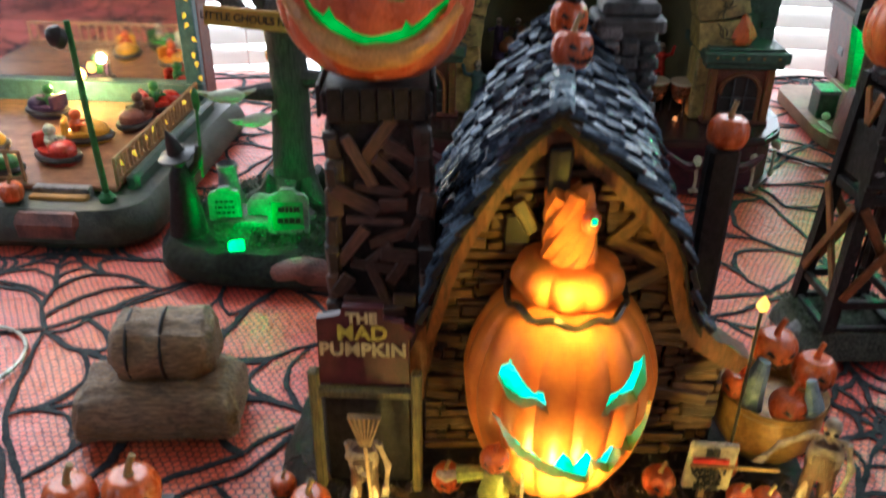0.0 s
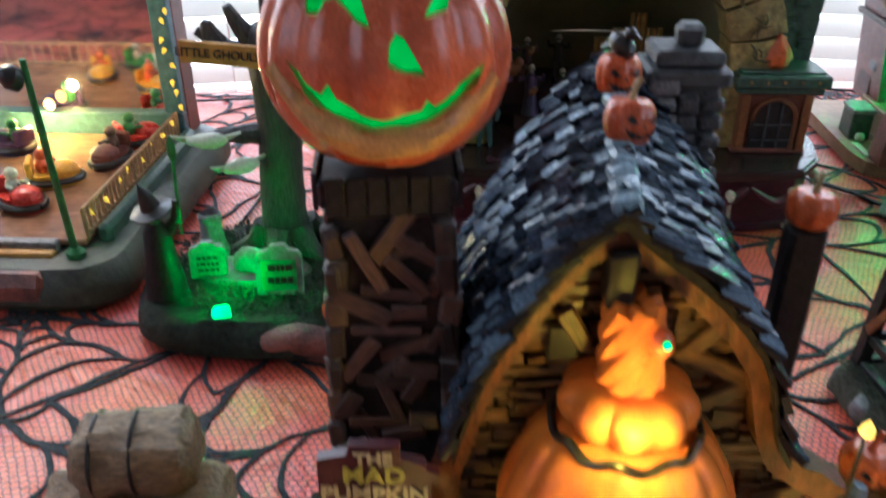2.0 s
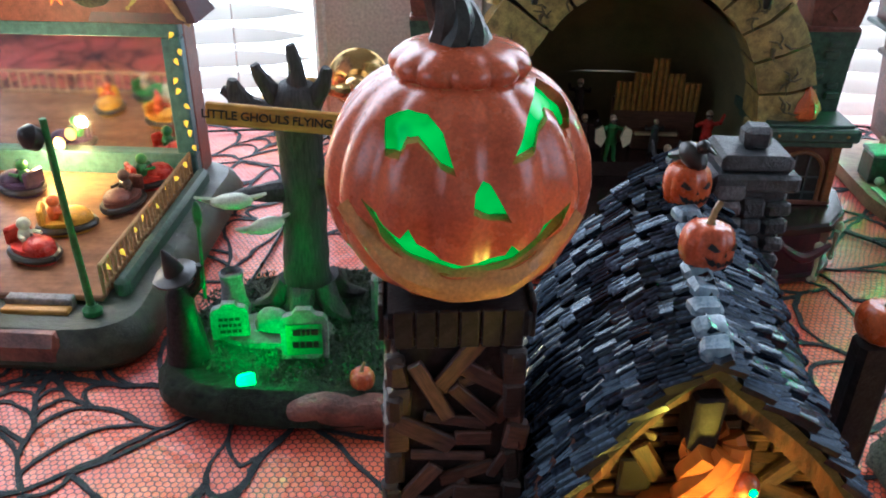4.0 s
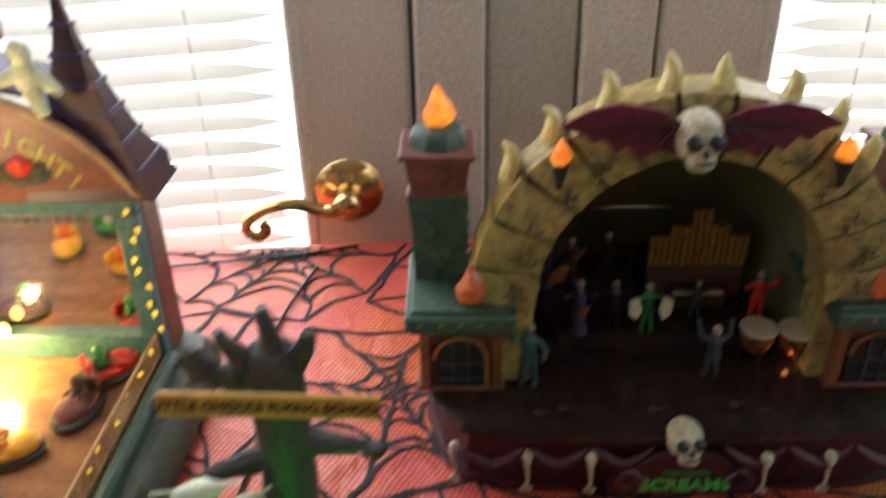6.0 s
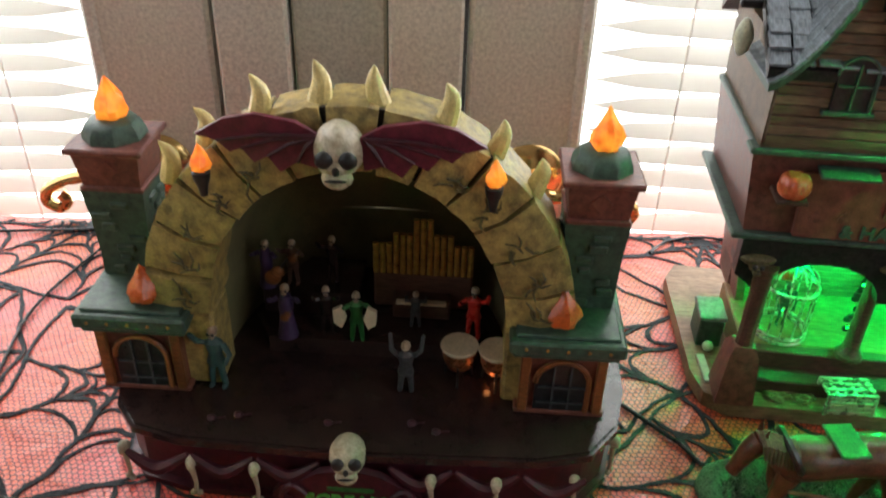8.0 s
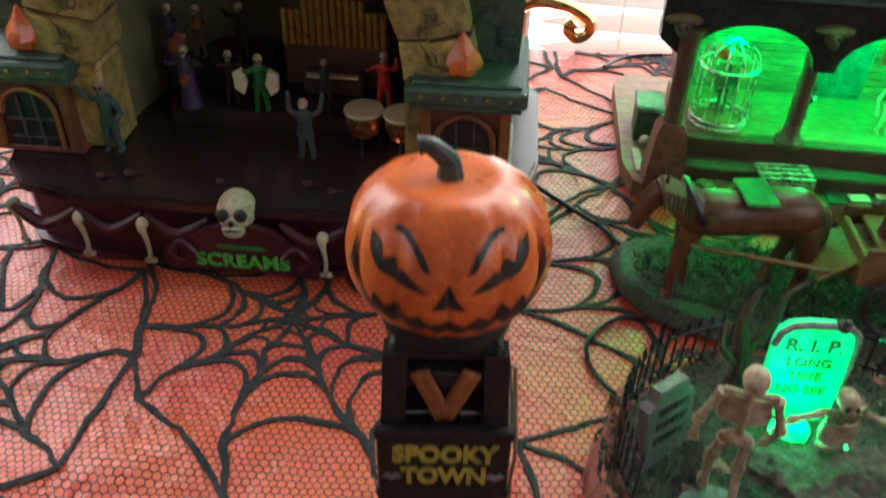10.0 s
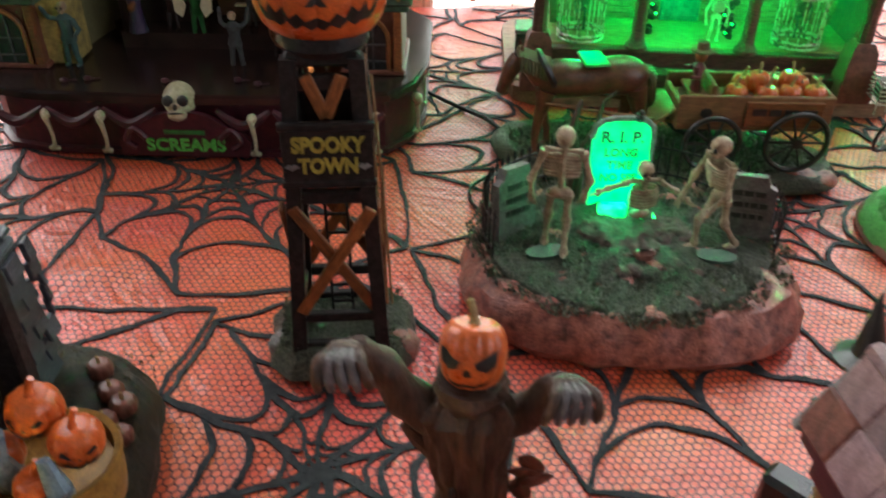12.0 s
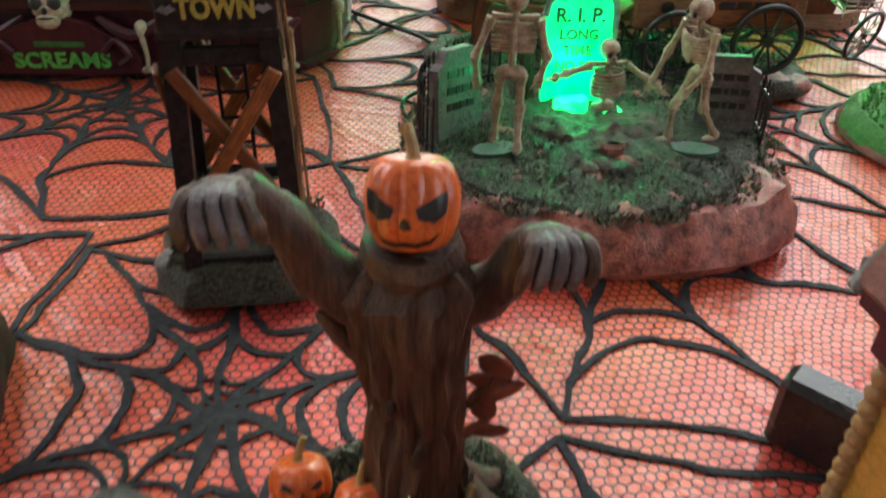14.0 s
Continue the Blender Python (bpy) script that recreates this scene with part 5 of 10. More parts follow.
part("side_wall", at(box(0.006, 0.085, 0.105, 0.001), 0.012, 0.302, BZ), TIMBER_BLACK, MAD)

# the glowing pumpkin in the front wall
PX, PY, PR, PH = 0.062, 0.247, 0.0415, 0.107
gsf = pumpkin_surface(PR, PH, 16, 0.06, 0.78)


def squash(p):
    """Narrower towards the foot."""
    k = 0.80 + 0.20 * min(1.0, p[2] / (0.62 * PH)) ** 0.8
    return (p[0] * k, p[1] * k, p[2])


def gsq(a, v):
    return Vector(squash(gsf(a, v)))


LOW = 0.006
eyeL = [(-0.0285, 0.0714), (-0.0271, 0.076), (-0.023, 0.0784), (-0.020, 0.0752), (-0.0152, 0.0703), (-0.0121, 0.072), (-0.0096, 0.0638), (-0.0136, 0.0659), (-0.0192, 0.0641), (-0.0251, 0.0656)]
eyeR = [(0.029, 0.0788), (0.0234, 0.077), (0.0183, 0.0721), (0.0133, 0.0693), (0.0099, 0.0637), (0.0131, 0.0619), (0.019, 0.0652), (0.026, 0.0628), (0.0302, 0.0686)]
mth = [(-0.0310, 0.0560), (-0.0215, 0.0483), (-0.0156, 0.0424), (-0.0063, 0.0383), (-0.0031, 0.0461), (0.0019, 0.0373), (0.0058, 0.0471), (0.0098, 0.0402), (0.0137, 0.0394), (0.0164, 0.0455), (0.0213, 0.0425), (0.0223, 0.0498), (0.0276, 0.0459), (0.0305, 0.0505), (0.0315, 0.0600),
       (0.0350, 0.0560), (0.0331, 0.0434), (0.0283, 0.0316), (0.0222, 0.0368), (0.0186, 0.0262), (0.0105, 0.0330), (0.0094, 0.0231), (-0.0011, 0.0283), (-0.0099, 0.0315), (-0.0184, 0.0368), (-0.0238, 0.043)]
eyeL, eyeR, mth = ([(x, z + LOW) for x, z in p] for p in (eyeL, eyeR, mth))
shell = hollow(gsq, 0.0035, 112, 36)
shell = cut(shell, [saw(p, 0.06, -0.07) for p in (eyeL, eyeR, mth)])
gp = part("giant_pumpkin", shell, LITPUMPKIN, MAD, "bright orange carved pumpkin glowing from inside", smooth=50)
gp.matrix_basis = pose(PX, PY, BZ - LOW, 0, 0, 3)


def behind(poly, back=0.004):
    """A lit plastic panel set behind a carved opening."""
    cx, cz = sum(p[0] for p in poly) / len(poly), sum(p[1] for p in poly) / len(poly)
    o = [(cx + (x - cx) * 1.08, cz + (zz - cz) * 1.08) for x, zz in poly]
    v, f = prism(o, 0.001)
    out = []
    for x, y, zz in v:
        a = math.asin(max(-0.95, min(0.95, x / (PR * 0.93))))
        r_ = PR * (0.80 + 0.20 * min(1.0, zz / (0.62 * PH)) ** 0.8) - back - 0.0035
        out.append((x, -math.sqrt(max(1e-6, r_ * r_ - x * x)) + y, zz))
    return out, f


for nm, p in (("lit_eye", eyeL), ("lit_eye", eyeR), ("lit_mouth", mth)):
    part(nm, behind(p), TEALGLOW, gp, "teal-green lit plastic panel")
lid = pumpkin(0.0228, 0.020, 9, 0.16, 0.6, 60, 16)
lo = part("lid", at(lid, 0, 0.0, PH - 0.008), LITPUMPKIN, gp)
jag = []
for i in range(72):
    a = 2 * math.pi * i / 72
    k = 0.0016 * math.sin(9 * a)
    jag.append((0.0238 * math.cos(a), 0.0238 * math.sin(a), PH - 0.0065 + k))
part("lid_gap", tube(jag + jag[:1], 0.0016, 6), BLACK, gp)
tw = []
for k in range(7):
    a = k * 0.8976
    tw.append(tube([((0.0075 - 0.002 * s) * math.cos(a + 3.2 * s) - 0.002 * s, (0.0075 - 0.002 * s) * math.sin(a + 3.2 * s), PH + 0.006 + 0.033 * s) for s in [i / 14 for i in range(15)]], 0.0042, 7))
for w_ in tw:
    part("stem_strand", w_, LITPUMPKIN, gp)
part("carved_snout", at(ball(0.004, 0.004, 0.005, 10, 7), 0.005, -0.009, PH + 0.030), ORANGE, gp)
part("snout_eye", at(ball(0.0013, 0.0010, 0.0013, 8, 6), 0.0055, -0.0128, PH + 0.0315), GREENGLOW, gp, "tiny green lit eye")
d_ = bpy.data.lights.new("lamp_before_pumpkin", 'SPOT')
d_.energy, d_.color, d_.shadow_soft_size, d_.spot_size, d_.spot_blend = 0.60, (1.0, 0.68, 0.09), 0.003, radians(84), 0.5
new("lamp_before_pumpkin", d_).matrix_world = look((0.057, 0.190, 0.046), (0.074, 0.25, 0.103))
# not another lamp: fill added at the same spot to light the figures
bulb("lamp_among_figures", (0.057, 0.190, 0.047), 0.20, (1.0, 0.68, 0.10), 0.003)
bulb("lamp_at_left_figure", (-0.011, 0.196, 0.046), 0.07, (1.0, 0.70, 0.14), 0.003)
bulb("lamp_at_right_figure", (0.153, 0.200, 0.046), 0.075, (1.0, 0.70, 0.14), 0.003)
bulb("lamp_in_giant_pumpkin", (PX, PY - 0.004, BZ + 0.05), 0.40, (1.0, 0.70, 0.16), 0.006)
# unseen fill before the lid, added so that the lid looks lit
bulb("lamp_under_lid", (PX - 0.003, PY - 0.034, BZ + PH + 0.004), 0.15, (1.0, 0.66, 0.06), 0.003)

# sign in front of the tower
SIGN_EDGE = [(-0.0185, 0), (0.0185, 0), (0.0185, 0.022), (0.021, 0.026), (0.0165, 0.028), (0.0165, 0.030), (0.0085, 0.032), (0.0085, 0.0375), (-0.0075, 0.0375), (-0.0085, 0.034), (-0.018, 0.032)]
sg = part("sign", at(prism(SIGN_EDGE, 0.004), -0.019, 0.2335, 0.091), MAROON, MAD, "dark maroon stepped sign board with lettering")
for wd, sz, zz, mt in (("THE", 0.0066, 0.1235, LETTER_CREAM), ("MAD", 0.0092, 0.1165, LETTER_YELLOW), ("PUMPKIN", 0.0083, 0.1085, LETTER_CREAM)):
    lettering("lettering", wd, sz, pose(-0.019, 0.2332, zz) @ FACING, mt, sg, 0.0004, bold=0.00025, spread=1.02)
for x in (-0.0395, 0.0025):
    part("sign_post", rough(at(box(0.0042, 0.005, 0.064, 0.0008), x, 0.2325, BZ), 0.0007, 250, x * 50), MOSSWOOD, MAD)
part("cross_rail", rough(at(box(0.044, 0.004, 0.0045, 0.0008), -0.0185, 0.2325, 0.0855), 0.0006, 250), MOSSWOOD, MAD)
part("door_recess", at(box(0.037, 0.004, 0.05, 0.001), -0.0185, 0.238, BZ), TIMBER_BLACK, MAD)

# figures and pumpkins on the base
WORN_COAT = join(scaled(lathe([(0.0052, 0.0205), (0.0060, 0.024), (0.0066, 0.031), (0.0050, 0.036), (0.0022, 0.0375)], 12), 1.0, 0.72, 1), tube([(-0.0028, 0, 0.022), (-0.0034, 0, 0.012), (-0.0040, 0, 0.004)], [0.0030, 0.0027, 0.0031], 8), tube([(0.0028, 0, 0.022), (0.0034, 0, 0.012), (0.0040, 0, 0.004)], [0.0030, 0.0027, 0.0031], 8))
broom_skel = skeleton_figure(0.047, (-0.02, -0.10, 0.60), (0.20, -0.12, 0.42), (-0.13, 0, 0), (0.12, 0, 0))
figure("skeleton_figure", [(broom_skel, BONE), (WORN_COAT, BARK), (at(skull_holes(0.0037), 0, 0, 0.0385), BLACK)], "bone-coloured skeleton figurine standing before the sign", pose(-0.0185, 0.218, BZ), group="house figurines")
b = thing("broom", "straw broom held upright by a skeleton figurine", "broom", pose(-0.0165, 0.2105, BZ + 0.001))
part("handle", tube([(0.002, 0, 0), (0, 0, 0.042)], 0.0008, 7), TANWOOD, b)
bh = part("bristles", prism([(-0.0022, 0.042), (0.0022, 0.042), (0.0066, 0.0565), (-0.0066, 0.0565)], 0.003), HAY, b)
for k in range(7):
    part("straw", tube([(-0.0015 + k * 0.0005, -0.0004, 0.043), (-0.006 + k * 0.002, -0.0006, 0.057)], 0.0005, 5), TANWOOD, bh)
figure("skeleton_figure", [(skeleton_figure(0.052, (-0.42, -0.12, 0.56), (0.18, -0.05, 0.40), (-0.12, -0.02, 0), (0.13, 0.03, 0)), BONE), (scaled(WORN_COAT, 1.1, 1.1, 1.1), BARK), (at(skull_holes(0.0041), 0, 0, 0.0427), BLACK)], "bone-coloured skeleton figurine gripping a long pole", pose(0.170, 0.224, BZ, 0, 0, -25), group="house figurines")
solid("pole", tube([(0.116, 0.223, 0.062), (0.152, 0.221, 0.0625)], 0.0008, 7), GOLD, "thin gilt pole in a skeleton's grip", "pole")
scare_head = pumpkin_surface(0.0062, 0.0098, 9, 0.10)
figure("scarecrow_figure", [(join(at(scaled(lathe([(0.0058, 0.015), (0.0066, 0.019), (0.0050, 0.026), (0.0056, 0.031), (0.0020, 0.0345)], 14), 1, 0.7, 1)), tube([(-0.004, 0, 0.030), (-0.010, -0.002, 0.0305), (-0.015, -0.003, 0.0300)], [0.0024, 0.0030, 0.0036], 8), tube([(0.004, 0, 0.030), (0.009, -0.003, 0.026), (0.011, -0.006, 0.029)], [0.0024, 0.0026, 0.0022], 8)), SACKGREEN),
                            (join(*[tube([(sd_ * 0.0024, 0, 0.017), (sd_ * 0.0034, -0.001, 0.009), (sd_ * 0.0040, 0, 0.001)], [0.0028, 0.0022, 0.0030], 8) for sd_ in (-1, 1)]), MOSSWOOD),
                            (join(tube([(-0.015, -0.003, 0.0300), (-0.019, -0.004, 0.0288), (-0.023, -0.004, 0.0300)], [0.0020, 0.0026, 0.0014], 7), tube([(0.012, -0.007, 0.0), (0.0115, -0.0065, 0.038)], 0.0008, 6)), BONE),
                            (at(join(pumpkin(0.0062, 0.0098, 9, 0.10, 0.55, 36, 12), at(stem_shape(0.004, 0.001), 0, 0, 0.009)), 0, -0.001, 0.0335), ORANGE),
                            (at(join(*[wrapped(q_, scare_head, 0.0004, 2) for q_ in (EYE_L, EYE_R, NOSE, GRIN)]), 0, -0.001, 0.0335), BLACK)], "pumpkin-headed scarecrow figurine in a yellow-green shirt with outstretched arm", pose(0.035, 0.212, BZ, 0, 0, -8))
for x, y, r, rot in ((-0.041, 0.214, 0.0092, 12), (-0.0105, 0.186, 0.0066, 0), (0.056, 0.186, 0.0066, 4), (0.152, 0.190, 0.0072, -10), (0.034, 0.188, 0.0068, 30), (0.090, 0.212, 0.0068, -20), (0.104, 0.214, 0.0055, 25), (0.108, 0.236, 0.0075, 10),
                     (0.138, 0.248, 0.0085, -15), (0.152, 0.226, 0.0068, 20), (0.142, 0.229, 0.0062, -25), (0.016, 0.235, 0.0072, 15), (0.018, 0.200, 0.0062, -30), (-0.056, 0.228, 0.006, 0)):
    little_pumpkin(pose(x, y, BZ - 0.0006, rng.uniform(-6, 6), rng.uniform(-6, 6), rot), r, r * 1.65, "small orange jack-o'-lantern on the house base", group="pumpkins of the house")
pk_sign = thing("notice_board", "small white notice on a short post", "sign", pose(0.1255, 0.228, BZ) @ Matrix.Scale(1.3, 4))
part("board", at(rough(box(0.0155, 0.0025, 0.019, 0.0008), 0.0003, 300), 0, 0, 0.008, 0, 3, 0), LETTER_CREAM, pk_sign)
part("post", at(box(0.002, 0.002, 0.02), 0, 0.0022), TANWOOD, pk_sign)
for wd, zz in (("BE", 0.0242), ("WHAT", 0.0165), ("YOU", 0.0131), ("PICK", 0.0097)):
    lettering("lettering", wd, 0.0040, pose(0, -0.0019, zz) @ FACING, BLACK, pk_sign, 0.0003, bold=0.0002)
part("unreadable_heading", at(box(0.0115, 0.0006, 0.0028, base=False), 0, -0.0016, 0.0204, 0, 3), RED, pk_sign)
for k in range(34):
    x, y = rl.uniform(0.0, 0.165), rl.uniform(0.180, 0.222)
    part("fallen_leaf", rough(at(scaled(ball(1, 1, 1, 10, 6), rl.uniform(0.0022, 0.0042), rl.uniform(0.0016, 0.0030), 0.0006), x, y, BZ + 0.0022, rl.uniform(-25, 25), rl.uniform(-25, 25), rl.uniform(0, 180)), 0.0007, 320, k), LEAFY, MAD)
part("lamp_lens", rough(at(box(0.007, 0.004, 0.005, 0.0012), 0.0775, 0.2030, BZ, 0, 0, 10), 0.0008, 250), GREENGLOW, MAD, "small green lit lens in the leaves")
# roof pumpkins and the crow
little_pumpkin(pose(0.0635, 0.322, 0.2125, -6, 0, 10), 0.0082, 0.0165, "small orange jack-o'-lantern on the roof ridge", group="pumpkins of the house")
little_pumpkin(pose(0.0610, 0.287, 0.2090, -6, 6, 22), 0.0085, 0.0155, "small pale orange jack-o'-lantern on the roof ridge", group="pumpkins of the house", mat=ORANGE_DULL)
solid("crow", join(at(ball(0.0042, 0.0062, 0.0038, 10, 7), 0, 0, 0.004, 25), at(ball(0.0024, 0.0026, 0.0024, 9, 6), 0, -0.004, 0.0085), tube([(0, -0.006, 0.0085), (0, -0.0095, 0.0078)], [0.001, 0.0002], 6), tube([(0, 0.004, 0.003), (0, 0.010, 0.0005)], [0.0022, 0.0012], 6)),
      BLACK, "black crow perched on a roof pumpkin", "bird", pose(0.0635, 0.322, 0.2275, 0, 0, 30))
# cauldron of pumpkins
cd = thing("cauldron", "golden round cauldron heaped with small pumpkins", "cauldron", pose(0.162, 0.266, BZ))
part("bowl", lathe([(0.009, 0), (0.016, 0.004), (0.0225, 0.014), (0.0235, 0.024), (0.0225, 0.031), (0.0245, 0.033), (0.0240, 0.0355), (0.0215, 0.0345), (0.0205, 0.028), (0.001, 0.026)], 32), GOLD, cd)
part("smoke", rough(join(tube([(-0.012, -0.006, 0.03), (-0.013, -0.010, 0.044), (-0.010, -0.008, 0.056)], [0.006, 0.005, 0.0028], 9), tube([(0.008, -0.014, 0.03), (0.011, -0.018, 0.040), (0.008, -0.016, 0.052)], [0.005, 0.0045, 0.002], 9)), 0.001, 160), SMOKE, cd, "pale blue swirl of resin smoke")
for x, y, zz, r, ro in ((-0.002, 0.004, 0.046, 0.0100, 0), (0.014, -0.004, 0.040, 0.0095, 25), (0.002, -0.014, 0.029, 0.0085, 5), (-0.016, -0.002, 0.031, 0.0085, -30)):
    little_pumpkin(pose(x, y, zz, 0, 0, ro), r, r * 1.7, "", parent=cd, name="pumpkin")
hook = thing("torch", "thin iron torch with a lit orange flame", "torch", pose(0.1405, 0.246, BZ))
part("rod", tube([(0, 0, 0), (0, 0, 0.090)], 0.0007, 7), IRON, hook)
part("flame", at(flame_shape(0.0070, 0.0024), 0, 0, 0.089), TORCHGLOW, hook, "lit amber flame")
for x, y, zz, r in ((0.1335, 0.3055, 0.1700, 0.0092), (0.1120, 0.322, 0.1155, 0.0092)):
    little_pumpkin(pose(x, y, zz, 0, 4, 40), r, r * 1.6, "orange pumpkin on a dark wooden post", face=False, group="pumpkins of the house")
for x, y, r in ((0.168, 0.322, 0.0062), (0.163, 0.312, 0.0058), (0.172, 0.305, 0.0056), (0.160, 0.330, 0.006), (0.150, 0.345, 0.006)):
    little_pumpkin(pose(x - 0.004, y, BZ - 0.0005, 0, 0, -60), r, r * 1.6, "small brown-orange pumpkin at the base's edge", group="pumpkins of the house", mat=REDBROWN)

settle(already, pose(0.060, 0.271, 0, 0, 0, -2) @ Matrix.Scale(0.97, 4) @ pose(-0.069, -0.245, -LIFT))


# ---------------------------------------------------------------- hay bales
def bale(w, d, h, m, seed, roll=False):
    t = thing("hay_bale", "tied brown straw bale", "hay bale", m, group="hay bales")
    nx = 14
    v, f = box(w, d, h, 0.004)
    bm = bmesh.new()
    me = mesh_from("tmp", (v, f), HAY, 0)
    bm.from_mesh(me)
    bmesh.ops.subdivide_edges(bm, edges=bm.edges[:], cuts=7, use_grid_fill=True)
    bm.verts.index_update()
    sh = ([tuple(q.co) for q in bm.verts], [tuple(x.index for x in q.verts) for q in bm.faces])
    bm.free()
    bpy.data.meshes.remove(me)

    def crown(p):
        """Round the upper half across the bale; a roll is rounded all over."""
        u, s_ = p[1] / (d / 2), p[2] / h
        if roll:
            k = math.sqrt(max(0.05, 1 - (abs(s_ - 0.5) * 1.75) ** 2))
            q = math.sqrt(max(0.05, 1 - (abs(p[0]) / (w / 2) * 0.72) ** 4))
            return (p[0] * (0.80 + 0.20 * k), p[1] * k * q, h / 2 + (p[2] - h / 2) * (0.72 + 0.28 * q))
        k = max(0.0, s_ - 0.45) / 0.55
        return (p[0] * (1 - 0.10 * k * k), p[1] * (1 - 0.42 * k * k), p[2] - 0.10 * h * k * (abs(p[0]) / (w / 2)) ** 3)
    sh = ([crown(p) for p in sh[0]], sh[1])
    part("straw_block", rough(rough(sh, 0.0022, 90, seed), 0.0009, 420, seed), HAY, t)
    rg = random.Random(seed)
    fib = []
    for k in range(0 if roll else 420):
        x, y = rg.uniform(-w / 2, w / 2), rg.uniform(-d / 2, d / 2)
        a = rg.uniform(-0.7, 0.7)
        l = rg.uniform(0.003, 0.008)
        top = rg.random() < 0.55
        y *= 0.5
        p = Vector((x * 0.85, y, h - 0.0012 + rg.uniform(0.0, 0.0022))) if top else Vector((x, -d / 2 - rg.uniform(0, 0.0012), rg.uniform(0.003, h * 0.45)))
        q = p + (Vector((math.cos(a) * l, math.sin(a) * l, rg.uniform(-0.0005, 0.0008))) if top else Vector((math.cos(a) * l, 0, math.sin(a) * l * 0.5)))
        fib.append(tube([p, q], 0.00022, 3))
    if fib:
        tagged(part("loose_straw", join(*fib), TANWOOD, t, smooth=0), kind="stuff")
    for x in (-w * 0.30, w * 0.02) if roll else ():
        part("twine", tube([*[(x, -(d / 2 + 0.0006) * math.sin(a), h / 2 + (h / 2 + 0.0008) * math.cos(a)) for a in [6.2832 * i / 24 for i in range(25)]]], 0.0009, 6), BLACK, t)
    return t


bale(0.080, 0.044, 0.029, pose(-0.136, 0.331, 0.0005, 0, 0, 3), 3.0)
bale(0.050, 0.036, 0.033, pose(-0.131, 0.336, 0.0265, 0, 0, 5), 8.0, True)

# ---------------------------------------------------------------- stone slab with pumpkins
already = standing()
st = thing("stone_marker", "grey carved stone slab on a rocky foot", "gravestone", pose(-0.118, 0.186, 0, 0, 0, 4))
part("slab", rough(at(box(0.074, 0.012, 0.042, 0.0025), 0, 0, -0.002, 18), 0.001, 110), GREYSTONE, st)
part("foot", mound(round_rect(0.09, 0.05, 0.015), 0.012, 0.006, seed=2.0), DARKSTONE, st)
part("worn_letters", move(bars(3, 0.05, 0.022, 0.0006, 9), pose(0, -0.0015, 0.020, 18) @ pose(0, -0.0064, 0)), BLACK, st)
part("side_rock", rough(at(ball(0.008, 0.010, 0.016, 14, 9), 0.040, 0.004, 0.012), 0.0025, 140), DARKSTONE, st)
little_pumpkin(pose(-0.104, 0.203, 0.0345, -4, 0, 14), 0.0128, 0.022, "orange jack-o'-lantern with green leaves on a stone slab", group="pumpkins of the slab")
little_pumpkin(pose(-0.130, 0.200, 0.0335, -4, 0, 6), 0.0118, 0.021, "orange jack-o'-lantern with green leaves on a stone slab", group="pumpkins of the slab")
solid("pumpkin_support", rough(at(box(0.06, 0.024, 0.034, 0.003), -0.117, 0.205, 0), 0.001, 120), DARKSTONE, "dark rock ledge behind the stone slab", "rock")
for i, (x, y) in enumerate(((-0.119, 0.196), (-0.091, 0.197), (-0.141, 0.192))):
    solid("ivy_leaves", join(*[at(rough(ball(0.0028, 0.0008, 0.0022, 8, 5), 0.0006, 300, k + i), rng.uniform(-0.004, 0.004), rng.uniform(-0.002, 0.002), rng.uniform(0, 0.007), rng.uniform(-40, 40), rng.uniform(0, 60), rng.uniform(0, 90)) for k in range(5)]), TURF,
          "dark green leaves beside the pumpkins", "leaves", pose(x, y, 0.035))

settle(already, pose(-0.0105, 0.036, 0) @ pose(-0.118, 0.186, 0) @ Matrix.Scale(0.9, 4) @ pose(0.118, -0.186, 0))

# ---------------------------------------------------------------- scarecrow with scythe, close by
sc = thing("scarecrow", "scarecrow figurine in a grey hat with a scythe", "figurine", pose(0.0065, 0.166, 0) @ Matrix.Scale(0.86, 4))
part("body", join(mound(round_rect(0.03, 0.026, 0.008), 0.005, 0.003, n=40), scaled(lathe([(0.012, 0.004), (0.0105, 0.03), (0.008, 0.05), (0.011, 0.062), (0.0045, 0.070)], 16), 1.0, 0.75, 1),
                  tube([(0.009, 0, 0.062), (0.018, -0.003, 0.066), (0.024, -0.003, 0.065)], [0.0042, 0.0036, 0.003], 9), tube([(-0.009, 0, 0.062), (-0.016, -0.003, 0.064), (-0.022, -0.004, 0.062)], [0.0042, 0.0036, 0.003], 9)), PLANK_ORANGE, sc)
part("head", at(ball(0.006, 0.006, 0.0068, 14, 9), 0, 0, 0.0755), TANWOOD, sc)
part("hat", rough(at(lathe([(0.0105, 0.0), (0.0102, 0.0012), (0.0058, 0.0022), (0.0052, 0.0065), (0.0038, 0.0095), (0.0012, 0.0085)], 24), 0, 0, 0.080, 8, 6), 0.0006, 200), GREYSTONE, sc, "grey battered felt hat")
part("scythe_blade", prism([(-0.026, 0.066), (-0.034, 0.071), (-0.044, 0.0715), (-0.058, 0.064), (-0.046, 0.067), (-0.036, 0.0665)], 0.0012), WIRE, sc, "pale curved metal scythe blade")
part("scythe_shaft", tube([(-0.024, -0.004, 0.003), (-0.025, -0.002, 0.070)], 0.0012, 7), TANWOOD, sc)

